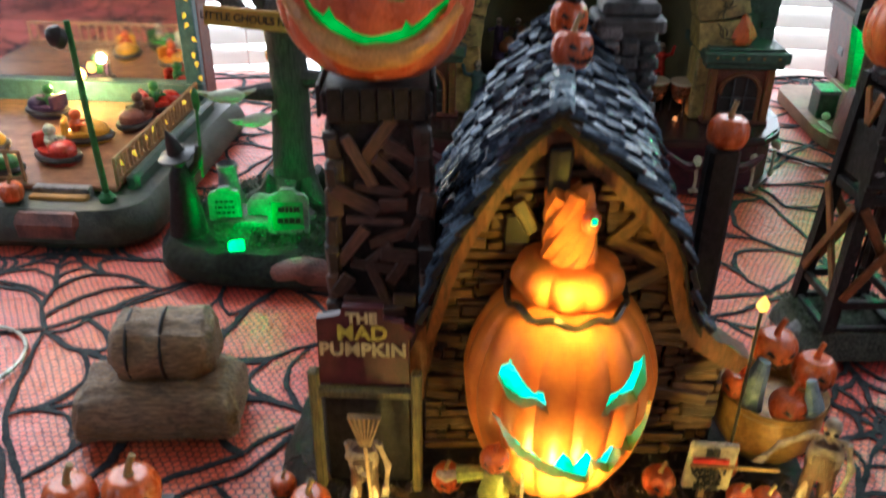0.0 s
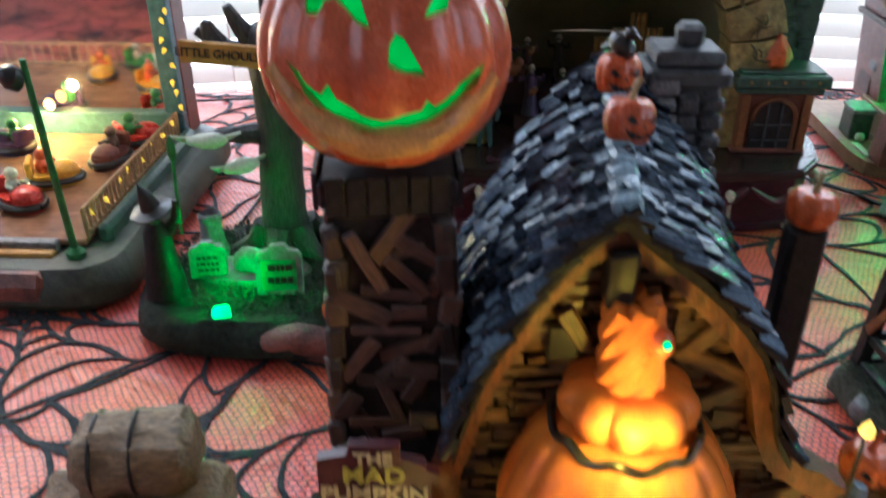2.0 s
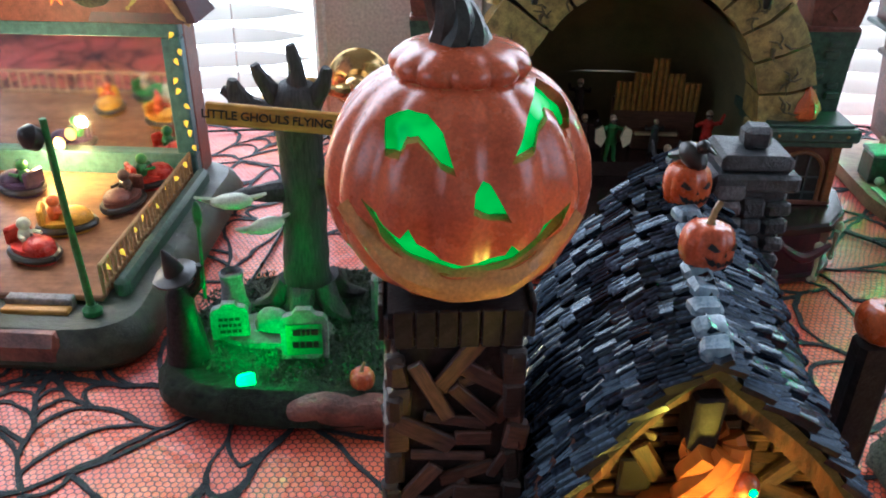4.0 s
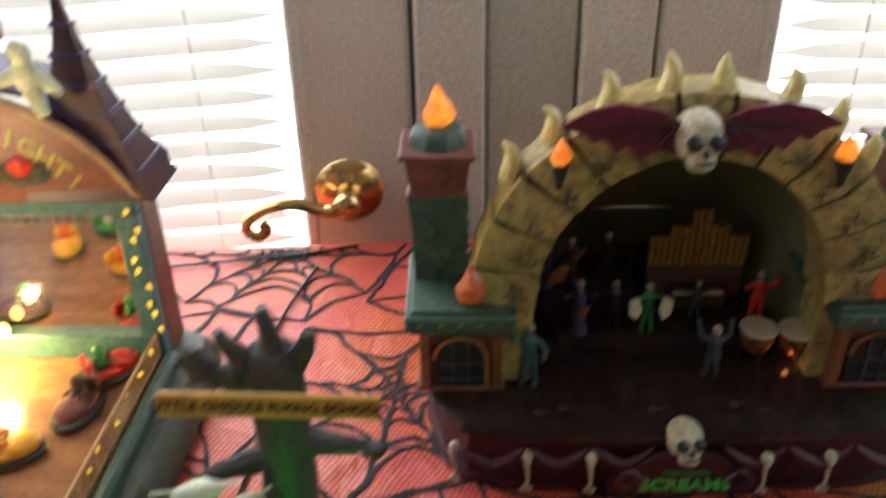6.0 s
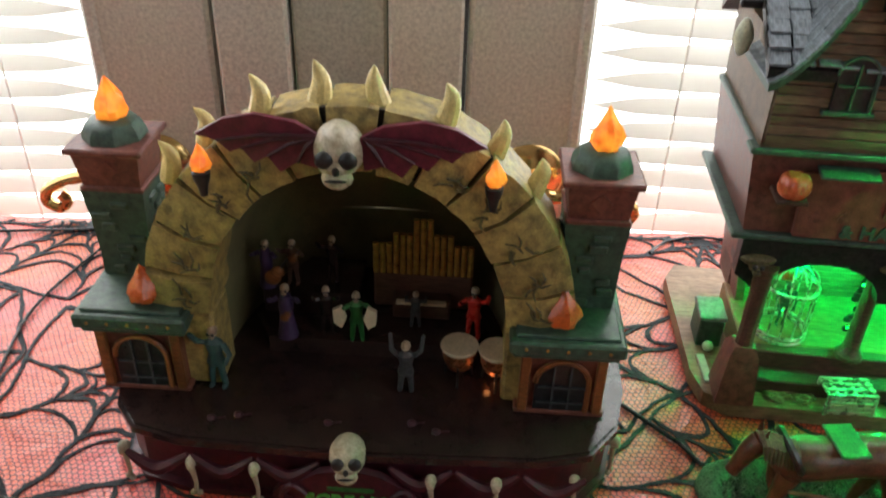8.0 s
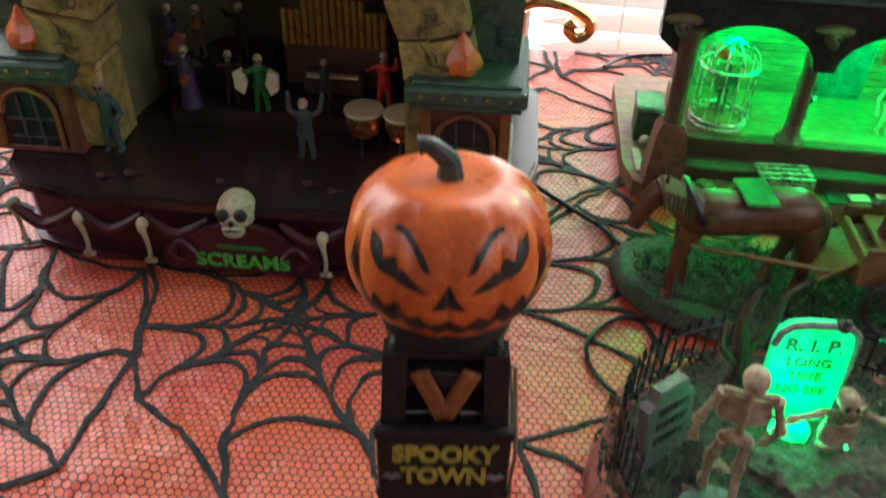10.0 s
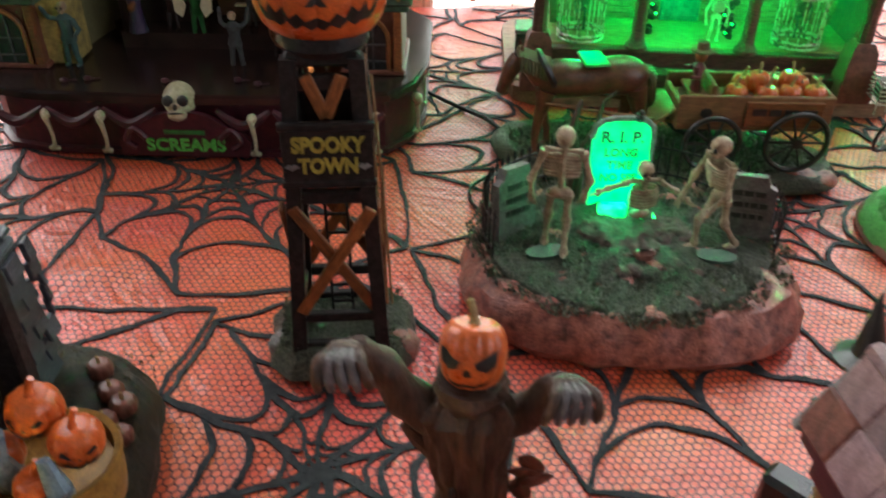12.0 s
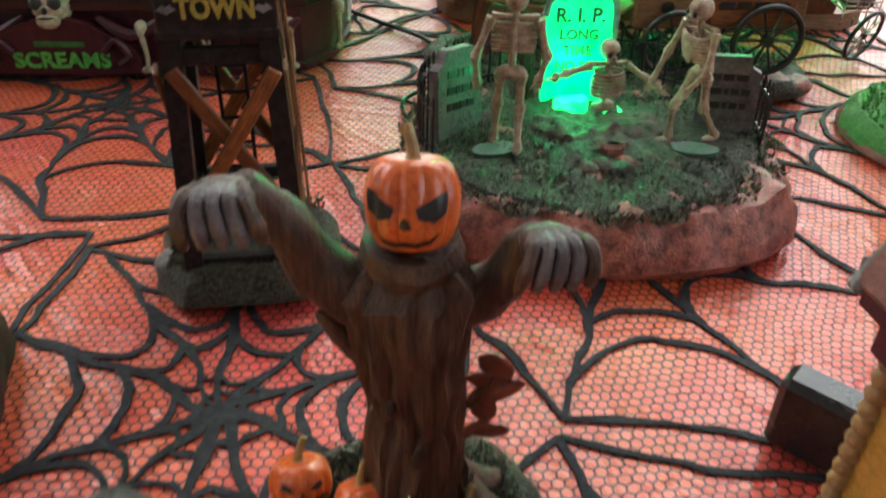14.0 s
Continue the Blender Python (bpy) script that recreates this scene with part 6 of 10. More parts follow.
# ---------------------------------------------------------------- band shell
BS = thing("band_shell", "stone band shell with horned arch and dark stage", "model band shell", pose(0.1255, 0.612, 0, 0, 0, -3.2))
stage_o = [(-0.150, 0.03), (-0.135, 0.012), (-0.105, 0.004), (0.0, 0.0), (0.105, 0.004), (0.135, 0.012), (0.152, 0.034), (0.160, 0.07), (0.160, 0.16), (0.14, 0.19), (-0.14, 0.19), (-0.160, 0.16), (-0.160, 0.07)]
part("plinth", slab([(x * 0.985, y + 0.003) for x, y in stage_o], 0.040), MAROON, BS, "dark maroon plinth below the stage")
part("stage_floor", join(at(slab([(x * 1.015, y - 0.002 if y < 0.1 else y) for x, y in stage_o], 0.005), 0, 0, 0.040), at(slab([(x * 1.005, y) for x, y in stage_o], 0.0016), 0, 0, 0.045)), STAGE, BS, "dark brown smooth stage floor")
part("foot_moulding", at(slab([(x * 1.0, y - 0.002 if y < 0.1 else y) for x, y in stage_o], 0.004), 0, 0, 0), MAROON, BS)
SZ = 0.0466
for x, y, a in ((-0.142, 0.010, -30), (-0.098, 0.001, 0), (-0.060, -0.001, 0), (0.044, -0.002, 0), (0.082, -0.001, 0), (0.128, 0.005, 12), (0.155, 0.040, 60), (0.158, 0.09, 90)):
    bn = join(at(skull_shape(0.0042), 0, 0, 0.0265), tube(curve_pts([(0, 0, 0.006), (0.0008, 0, 0.015), (-0.0005, 0, 0.027)], 4), [0.0022, 0.0016, 0.0013, 0.0013, 0.0013, 0.0014, 0.0016, 0.0018, 0.002], 7),
              at(ball(0.0024, 0.002, 0.002, 8, 6), -0.0016, 0, 0.0055), at(ball(0.0024, 0.002, 0.002, 8, 6), 0.0018, 0, 0.0055))
    o = part("bone_post", bn, SKULL, BS)
    o.matrix_basis = pose(x, y - 0.004, 0.0005, 0, 0, a)
for k in range(7):
    x0, x1 = -0.137 + k * 0.039, -0.100 + k * 0.039
    if k == 3:
        continue
    sw = curve_pts([(x0, -0.001, 0.036), ((x0 + x1) / 2, -0.004, 0.026), (x1, -0.001, 0.036)], 6)
    part("drape", tube(sw, [0.0016 + 0.0025 * math.sin(math.pi * i / 12) for i in range(13)], 7), MAROON, BS)
scroll = [(-0.044, 0.004), (-0.046, 0.014), (-0.040, 0.022), (-0.030, 0.026), (-0.018, 0.034), (0.0, 0.038), (0.018, 0.034), (0.030, 0.026), (0.040, 0.022), (0.046, 0.014), (0.044, 0.004)]
scp = part("name_panel", at(prism(scroll, 0.005), -0.004, -0.0075, 0.0005), MAROON, BS, "wine-red scrolled name panel")
lettering("lettering", "SCREAMS", 0.0128, pose(-0.003, -0.0080, 0.0125) @ FACING, LETTER_GREEN, scp, 0.0006, bold=0.0004, spread=1.03)
part("unreadable_lettering", at(box(0.028, 0.0006, 0.003, base=False), -0.003, -0.0078, 0.0225), GREENP, scp)
fs = part("stage_skull", skull_shape(0.0135), SKULL, BS, "large ivory skull over the name panel")
fs.matrix_basis = pose(-0.0045, -0.0075, 0.0285, -26, 0, 4)
part("eye_socket", skull_holes(0.0135), BLACK, fs)
for ex in (-0.0295, 0.0215):
    part("curl", tube(curve_pts([(ex, -0.009, 0.018), (ex - 0.008 * (1 if ex < 0 else -1), -0.009, 0.025), (ex - 0.014 * (1 if ex < 0 else -1), -0.009, 0.016), (ex - 0.008 * (1 if ex < 0 else -1), -0.009, 0.011)], 5), 0.0022, 7), MAROON, scp)

# arch of stones and the shell behind
AX, AY, AZ = -0.0045, 0.052, 0.104


def arch_at(t, ins):
    """t: 0 left foot to 1 right foot; ins: 0 inner to 1 outer edge."""
    a = math.pi * (1 - t)
    rx, rz = 0.087 + 0.041 * ins, 0.099 + 0.040 * ins
    return Vector((AX + rx * math.cos(a), 0, AZ + rz * math.sin(a) - 0.004 * ins))


rg = random.Random(21)
NST = 13
for k in range(NST):
    t0, t1 = k / NST + 0.004, (k + 1) / NST - 0.004
    v, f = [], []
    n = 5
    dy = rg.uniform(-0.002, 0.002)
    for i in range(n):
        t = t0 + (t1 - t0) * i / (n - 1)
        for ins, y in ((0.0, AY - 0.004 + dy), (0.5, AY - 0.0075 + dy), (1.0, AY - 0.003 + dy), (1.0, AY + 0.03), (0.0, AY + 0.03)):
            p = arch_at(t, ins)
            v.append((p.x, y, p.z))
    for i in range(n - 1):
        for q in range(5):
            f.append((5 * i + q, 5 * i + (q + 1) % 5, 5 * i + 5 + (q + 1) % 5, 5 * i + 5 + q))
    f += [tuple(range(5)), tuple(5 * (n - 1) + q for q in range(5))]
    part("arch_stone", rough((v, f), 0.0014, 120, k), ARCHSTONE, BS)
v, f = [], []
for i in range(29):
    for j in range(2):
        p = arch_at(i / 28, (0.03, 0.97)[j])
        for y in (AY + 0.001, AY + 0.027):
            v.append((p.x, y, p.z))
for i in range(28):
    for q, r_ in ((0, 1), (1, 3), (3, 2), (2, 0)):
        f.append((4 * i + q, 4 * i + r_, 4 * i + 4 + r_, 4 * i + 4 + q))
f += [(0, 1, 3, 2), (112, 113, 115, 114)]
part("arch_core", (v, f), TIMBER_BLACK, BS)
for sd in (-1, 1):
    p0, p1 = arch_at(0 if sd < 0 else 1, 0), arch_at(0 if sd < 0 else 1, 1)
    part("arch_foot", rough(at(box(0.040, 0.030, 0.056, 0.002), (p0.x + p1.x) / 2, AY + 0.012, SZ), 0.001, 140), ARCHSTONE, BS)
D = 0.118
v, f = [], []
nl, nd = 28, 12
for lay in (0, 1):
    for j in range(nd + 1):
        s = math.sqrt(max(0.0, 1 - (j / nd) ** 2)) if j < nd else 0.03
        for i in range(nl + 1):
            a = math.pi * (1 - i / nl)
            k = 0.004 if lay else 0
            x = AX + (0.094 + k) * math.cos(a) * (0.35 + 0.65 * s)
            zz = max(0, math.sin(a)) * (0.098 + k) * s
            v.append((x, AY + 0.02 + D * j / nd + k, AZ - 0.006 + zz))
for lay in (0, 1):
    o = lay * (nd + 1) * (nl + 1)
    for j in range(nd):
        for i in range(nl):
            a = o + j * (nl + 1) + i
            f.append((a, a + 1, a + nl + 2, a + nl + 1))
part("shell_vault", (v, f), SHELL, BS, "dull olive inner vault")
wl = []
for j in range(nd + 1):
    s = math.sqrt(max(0.0, 1 - (j / nd) ** 2)) if j < nd else 0.03
    wl.append(((0.094) * (0.35 + 0.65 * s), AY + 0.02 + D * j / nd))
prof = [(AX - x, y) for x, y in wl] + [(AX + x, y) for x, y in reversed(wl)]
v, f = [], []
for x, y in prof:
    v += [(x, y, SZ), (x, y, AZ - 0.005), (AX + (x - AX) * 1.04, y + 0.004, SZ), (AX + (x - AX) * 1.04, y + 0.004, AZ - 0.005)]
for i in range(len(prof) - 1):
    a, b = 4 * i, 4 * i + 4
    f += [(a, b, b + 1, a + 1), (a + 2, a + 3, b + 3, b + 2), (a + 1, b + 1, b + 3, a + 3)]
part("back_wall", (v, f), SHELL, BS)
for bx_, bz_, tx_, tz_ in ((-0.109, 0.191, -0.1125, 0.2085), (-0.086, 0.214, -0.0905, 0.2290), (-0.0560, 0.230, -0.0590, 0.2490), (-0.0250, 0.234, -0.0250, 0.2585), (0.0110, 0.234, 0.0060, 0.2570), (0.0420, 0.231, 0.0428, 0.2495), (0.0670, 0.212, 0.0735, 0.2310), (0.0905, 0.193, 0.0950, 0.2100)):
    lean_ = 0.0035 if bx_ < -0.015 else -0.0030 if bx_ < 0.04 else 0.0035
    ln = math.hypot(tx_ - bx_, tz_ - bz_)
    h_ = tube(curve_pts([(x_, AY + 0.010, z_) for x_, z_ in ((bx_, bz_ - 0.006), (bx_ + (tx_ - bx_) * 0.4 + lean_, bz_ + (tz_ - bz_) * 0.5), (tx_, tz_))], 5), [q_ * (0.6 + 18 * ln) for q_ in (0.0065, 0.0066, 0.0064, 0.006, 0.0056, 0.005, 0.0043, 0.0034, 0.0024, 0.0013, 0.0003)], 10)
    part("horn", h_, HORN, BS, "pale yellow curved horn")
sk = part("arch_skull", skull_shape(0.0165), SKULL, BS, "ivory skull at the arch's crown")
sk.matrix_basis = pose(-0.0100, AY - 0.014, 0.1990, -10, 0, 3)
part("eye_socket", skull_holes(0.0165), BLACK, sk)
for sd in (-1, 1):
    w = [(0.010, 0.224), (0.022, 0.231), (0.042, 0.2345), (0.058, 0.231), (0.073, 0.222), (0.062, 0.219), (0.056, 0.213), (0.050, 0.2155), (0.044, 0.2075), (0.037, 0.2115), (0.031, 0.203), (0.022, 0.209), (0.012, 0.206)]
    pr = [(-0.009 + sd * (0.010 + (x - 0.010) * 1.02), 0.003 + z) for x, z in (w if sd > 0 else reversed(w))]
    wing = part("bat_wing", at(prism(pr, 0.003), 0, AY - 0.0135, 0), WINE, BS, "dark wine-red bat wing")
    for tx, tz in ((0.062, 0.219), (0.050, 0.2155), (0.037, 0.2115), (0.022, 0.209)):
        part("wing_rib", tube([(-0.009 + sd * 0.012, AY - 0.0135, 0.227), (-0.009 + sd * (0.012 + (tx - 0.012) * 0.55), AY - 0.015, 0.2285 * 0.4 + tz * 0.6 + 0.004), (-0.009 + sd * (0.010 + (tx - 0.010) * 1.02), AY - 0.0135, tz + 0.003)], [0.0014, 0.0013, 0.0008], 6), MAROON, wing)
for p in (Vector((-0.0826, 0, 0.2015)), Vector((0.0698, 0, 0.2015))):
    tb = part("wall_torch", at(lathe([(0.002, -0.012), (0.003, -0.006), (0.0045, -0.002), (0.005, 0.002), (0.004, 0.003)], 12), p.x, AY - 0.013, p.z), IRON, BS)
    part("flame", at(flame_shape(0.016, 0.0052), p.x, AY - 0.013, p.z + 0.002), FLAMEGLOW, tb, "orange plastic flame")
rt_ = random.Random(8)
for t in (0.045, 0.10, 0.17, 0.25, 0.33, 0.67, 0.75, 0.83, 0.90, 0.955):
    p = arch_at(t, rt_.uniform(0.25, 0.6))
    tw_ = []
    for k in range(5):
        a = rt_.uniform(0, 6.28)
        l = rt_.uniform(0.006, 0.013)
        q0 = Vector((p.x + rt_.uniform(-0.004, 0.004), AY - 0.0085, p.z + rt_.uniform(-0.004, 0.004)))
        q1 = q0 + Vector((math.cos(a) * l * 0.5, -0.0012, math.sin(a) * l * 0.5))
        q2 = q1 + Vector((math.cos(a + 0.7) * l * 0.5, 0.0008, math.sin(a + 0.7) * l * 0.5))
        tw_.append(tube([q0, q1, q2], [0.0009, 0.0008, 0.0004], 5))
    part("creeper", join(*tw_), MOSSWOOD, BS, "dark dry creeper on the arch stones")
# pilasters with lamps
for sd, cx, fy in ((-1, -0.1370, 0.041), (1, 0.1185, 0.041)):
    pb = part("pilaster_base", join(at(box(0.050, 0.062, 0.047, 0.001), cx, fy + 0.033, SZ), at(box(0.055, 0.068, 0.004, 0.001), cx, fy + 0.033, SZ)), REDBROWN, BS, "red-brown pier with an arched window")
    part("window", join(at(prism(arch_outline(0.032, 0.038), 0.002), cx, fy - 0.0002, SZ + 0.004)), IRON, pb, "dark blue-black arched window")
    part("window_frame", join(*[at(box(0.0012, 0.0016, 0.034), cx + dx, fy - 0.001, SZ + 0.005) for dx in (-0.005, 0.005)], *[at(box(0.028, 0.0016, 0.0012), cx, fy - 0.001, SZ + 0.010 + dz) for dz in (0, 0.012)]), DARKSTONE, pb)
    oo = arch_outline(0.032, 0.038)[1:]
    part("window_arch", tube([(cx + x, fy - 0.0005, SZ + 0.004 + z) for x, z in oo], 0.0018, 7), PLANK_ORANGE, pb)
    for dx in (-0.0225, 0.0225):
        part("corner_post", at(box(0.006, 0.005, 0.044, 0.0008), cx + dx, fy + 0.0005, SZ + 0.003), PLANK_ORANGE, pb)
    cp = part("pier_cap", at(box(0.067, 0.080, 0.0095, 0.0015), cx, fy + 0.031, SZ + 0.052), COPPER, BS, "weathered green copper cap")
    part("under_moulding", at(box(0.062, 0.074, 0.005, 0.001), cx, fy + 0.032, SZ + 0.047), COPPER, cp)
    part("top_slab", at(box(0.060, 0.072, 0.002, 0.0008), cx, fy + 0.032, SZ + 0.0615), COPPER, cp)
    for k in range(5):
        part("stud", at(ball(0.0012, 0.0008, 0.0012, 8, 5), cx - 0.024 + k * 0.012, fy - 0.0092, SZ + 0.057), GOLD, cp)
    tx, ty = (-0.1495, 0.090) if sd < 0 else (0.1300, 0.083)
    part("pier_column", rough(at(lathe([(0.0225, 0.0), (0.0225, 0.018), (0.0235, 0.040), (0.0260, 0.059)], 4), tx, ty, SZ + 0.0635, 0, 0, 45), 0.001, 150), COPPER, BS, "mossy green stone column")
    for k in range(21):
        o = part("block", rough(box(rg.uniform(0.007, 0.012), 0.002, rg.uniform(0.004, 0.006), 0.001, False), 0.0005, 300, k), COPPER, BS)
        face = k % 3
        zz = SZ + 0.068 + (k // 3) * 0.0076
        w = 0.0159 + 0.0021 * (zz - SZ - 0.0635) / 0.059
        if face == 0:
            o.matrix_basis = pose(tx + rg.uniform(-0.01, 0.01), ty - w - 0.0004, zz)
        else:
            o.matrix_basis = pose(tx + (w + 0.0004) * (1 if sd < 0 else -1) * (1 if face == 1 else 1), ty + rg.uniform(-0.008, 0.008), zz, 0, 0, 90)
    bx = part("lantern_box", join(at(box(0.037, 0.037, 0.004, 0.001), tx, ty, SZ + 0.1215), at(lathe([(0.0235, 0), (0.0275, 0.022)], 4), tx, ty, SZ + 0.1255, 0, 0, 45), at(box(0.045, 0.045, 0.004, 0.001), tx, ty, SZ + 0.1465)), BRICKRED, BS, "brick-red lamp box with an emblem")
    part("emblem", at(prism([(0, -0.006), (0.006, 0), (0, 0.006), (-0.006, 0)], 0.001), tx, ty - 0.0192, SZ + 0.1365), REDBROWN, bx)
    part("lamp_cap", rough(at(lathe([(0.0185, 0), (0.0175, 0.005), (0.0145, 0.010), (0.009, 0.012)], 8), tx, ty, SZ + 0.1500, 0, 0, 22), 0.0008, 180), COPPER, BS)
    part("flame", at(flame_shape(0.027, 0.0090), tx, ty, SZ + 0.1595), FLAMEGLOW, BS, "orange plastic flame lamp")
    part("pumpkin_lamp", at(flame_shape(0.026, 0.0098), cx + (0.006 if sd < 0 else -0.004), fy + 0.008, SZ + 0.0630), ORANGE, BS, "orange flame-shaped ornament")
part("riser", at(slab([(-0.066, 0.085), (0.066, 0.085), (0.080, 0.11), (0.055, 0.155), (-0.055, 0.155), (-0.080, 0.11)], 0.012), AX, 0, SZ), STAGE, BS)
part("riser", at(slab([(-0.075, 0.112), (-0.010, 0.112), (-0.010, 0.155), (-0.05, 0.155)], 0.018), AX, 0, SZ + 0.012), STAGE, BS)


def on_stage(x, y, z):
    """A place on the stage in the world."""
    return BS.matrix_world @ pose(x, y, z)


# organ
og = thing("pipe_organ", "small brown pipe organ with gilt pipes on the stage", "organ", on_stage(0.028, 0.128, SZ + 0.012) @ Matrix.Diagonal((1.3, 1, 0.97, 1)))
part("case", join(at(box(0.052, 0.012, 0.038, 0.001), 0, 0.004, 0), at(box(0.030, 0.014, 0.014, 0.001), 0, -0.008, 0)), TIMBER, og)
for k in range(15):
    x = -0.0245 + k * 0.0035
    hh = 0.020 + (0.012 if abs(k - 7) < 5 else 0.004) + (0.012 if abs(k - 7) < 2 else 0)
    part("pipe", at(lathe([(0.0016, 0), (0.0016, hh), (0.0011, hh)], 9), x, -0.003, 0.030), GOLD, og)
part("keyboard", at(box(0.026, 0.005, 0.002, 0.0004), 0, -0.015, 0.013), CREAM, og)

fig = [("singer in a pale teal suit", TEALSUIT, -0.094, 0.049, 0, 0.047, (0.9, 0.1), False), ("conductor in a grey coat with raised arms", DARKSTONE, 0.0235, 0.053, 0, 0.041, (1.0, 1.0), False),
       ("violinist in a purple robe", PURPLE, -0.058, 0.088, 0.012, 0.041, (0.6, 0.7), True), ("trumpeter in a dark coat", STAGE, -0.033, 0.095, 0.012, 0.036, (0.8, 0.8), False),
       ("accordion player in a green waistcoat", GREENP, -0.012, 0.088, 0.012, 0.038, (0.6, 0.6), False), ("player in a red coat", RED, 0.064, 0.098, 0.012, 0.040, (0.5, 0.95), False),
       ("cellist in a dark coat", PURPLE, -0.077, 0.118, 0.030, 0.036, (0.5, 0.6), True), ("horn player in brown", TIMBER, -0.060, 0.122, 0.030, 0.035, (0.7, 0.7), False),
       ("flute player in dark cloth", STAGE, -0.034, 0.128, 0.030, 0.036, (0.8, 0.7), False), ("organist in grey", DARKSTONE, 0.025, 0.104, 0.012, 0.030, (0.5, 0.5), False)]
for lb, mt, x, y, z, h_, up, robe in fig:
    figure("musician", [(clothed_figure(h_, 0.05, up[0], up[1], robe), mt), (at(skull_shape(0.0875 * h_), 0, 0, 0.80 * h_ - 0.0001), BONE), (at(skull_holes(0.0885 * h_), 0, 0, 0.80 * h_), BLACK)],
           "skeletal " + lb + " on the stage", on_stage(x, y, SZ + z) @ pose(0, 0, 0, 0, 0, 180 if "conductor" in lb or "organist" in lb else rg.uniform(-12, 12)), group="musicians")
for lb, x, y, z, s in (("violin", -0.056, 0.079, 0.034, 0.006), ("cello", -0.069, 0.109, 0.045, 0.011), ("horn", -0.057, 0.114, 0.056, 0.006)):
    iv = thing(lb, "small orange-brown %s held by a musician" % lb, "instrument", on_stage(x, y, SZ + z) @ pose(0, 0, 0, 0, 35, 0))
    part("body", join(at(ball(s * 0.5, s * 0.2, s * 0.55, 12, 7), 0, 0, -s * 0.3), at(ball(s * 0.4, s * 0.2, s * 0.42, 12, 7), 0, 0, s * 0.25)), PLANK_ORANGE, iv)
    part("neck", tube([(0, 0, s * 0.5), (0, 0, s * 1.4)], s * 0.08, 6), BLACK, iv)
for sd in (-1, 1):
    solid("accordion_side", at(prism([(0, -0.008), (0.005, -0.004), (0.0055, 0.006), (0, 0.009), (-0.003, 0)], 0.003), 0, 0, 0), CREAM if sd > 0 else CREAM, "cream and red accordion end on the stage", "instrument", on_stage(-0.012 + sd * 0.0085, 0.080, SZ + 0.034) @ Matrix.Diagonal((sd, 1, 1, 1)))
for x in (0.0560, 0.0800):
    dr = thing("kettle_drum", "copper kettle drum with a cream skin", "drum", on_stage(x, 0.068 - (x - 0.062) * 0.1, SZ), group="kettle drums")
    part("kettle", lathe([(0.003, 0.008), (0.008, 0.012), (0.0105, 0.019), (0.0112, 0.0265)], 24), COPPERPOT, dr)
    part("skin", at(lathe([(0.0118, 0), (0.0122, 0.0012), (0.0118, 0.0022), (0.001, 0.0024)], 28), 0, 0, 0.026), CREAM, dr)
    for k in range(3):
        a = k * 2.094 + 0.5
        part("leg", tube([(0.009 * math.cos(a), 0.009 * math.sin(a), 0.016), (0.010 * math.cos(a), 0.010 * math.sin(a), 0)], 0.0008, 6), IRON, dr)
bulb("stage_lamp", BS.matrix_world @ Vector((0.075, 0.060, SZ + 0.003)), 0.0012, (1.0, 0.35, 0.1), 0.002)
for x, y in ((-0.09, 0.018), (-0.075, 0.022), (-0.02, 0.020), (0.03, 0.024), (0.045, 0.018)):
    solid("rose", join(at(ball(0.003, 0.0025, 0.0018, 9, 6), 0, 0, 0.0016), tube([(0, 0, 0.001), (0.008, 0.002, 0.0008)], 0.0006, 5)), MAROON, "dark thrown rose lying on the stage floor", "flower", on_stage(x, y, SZ))

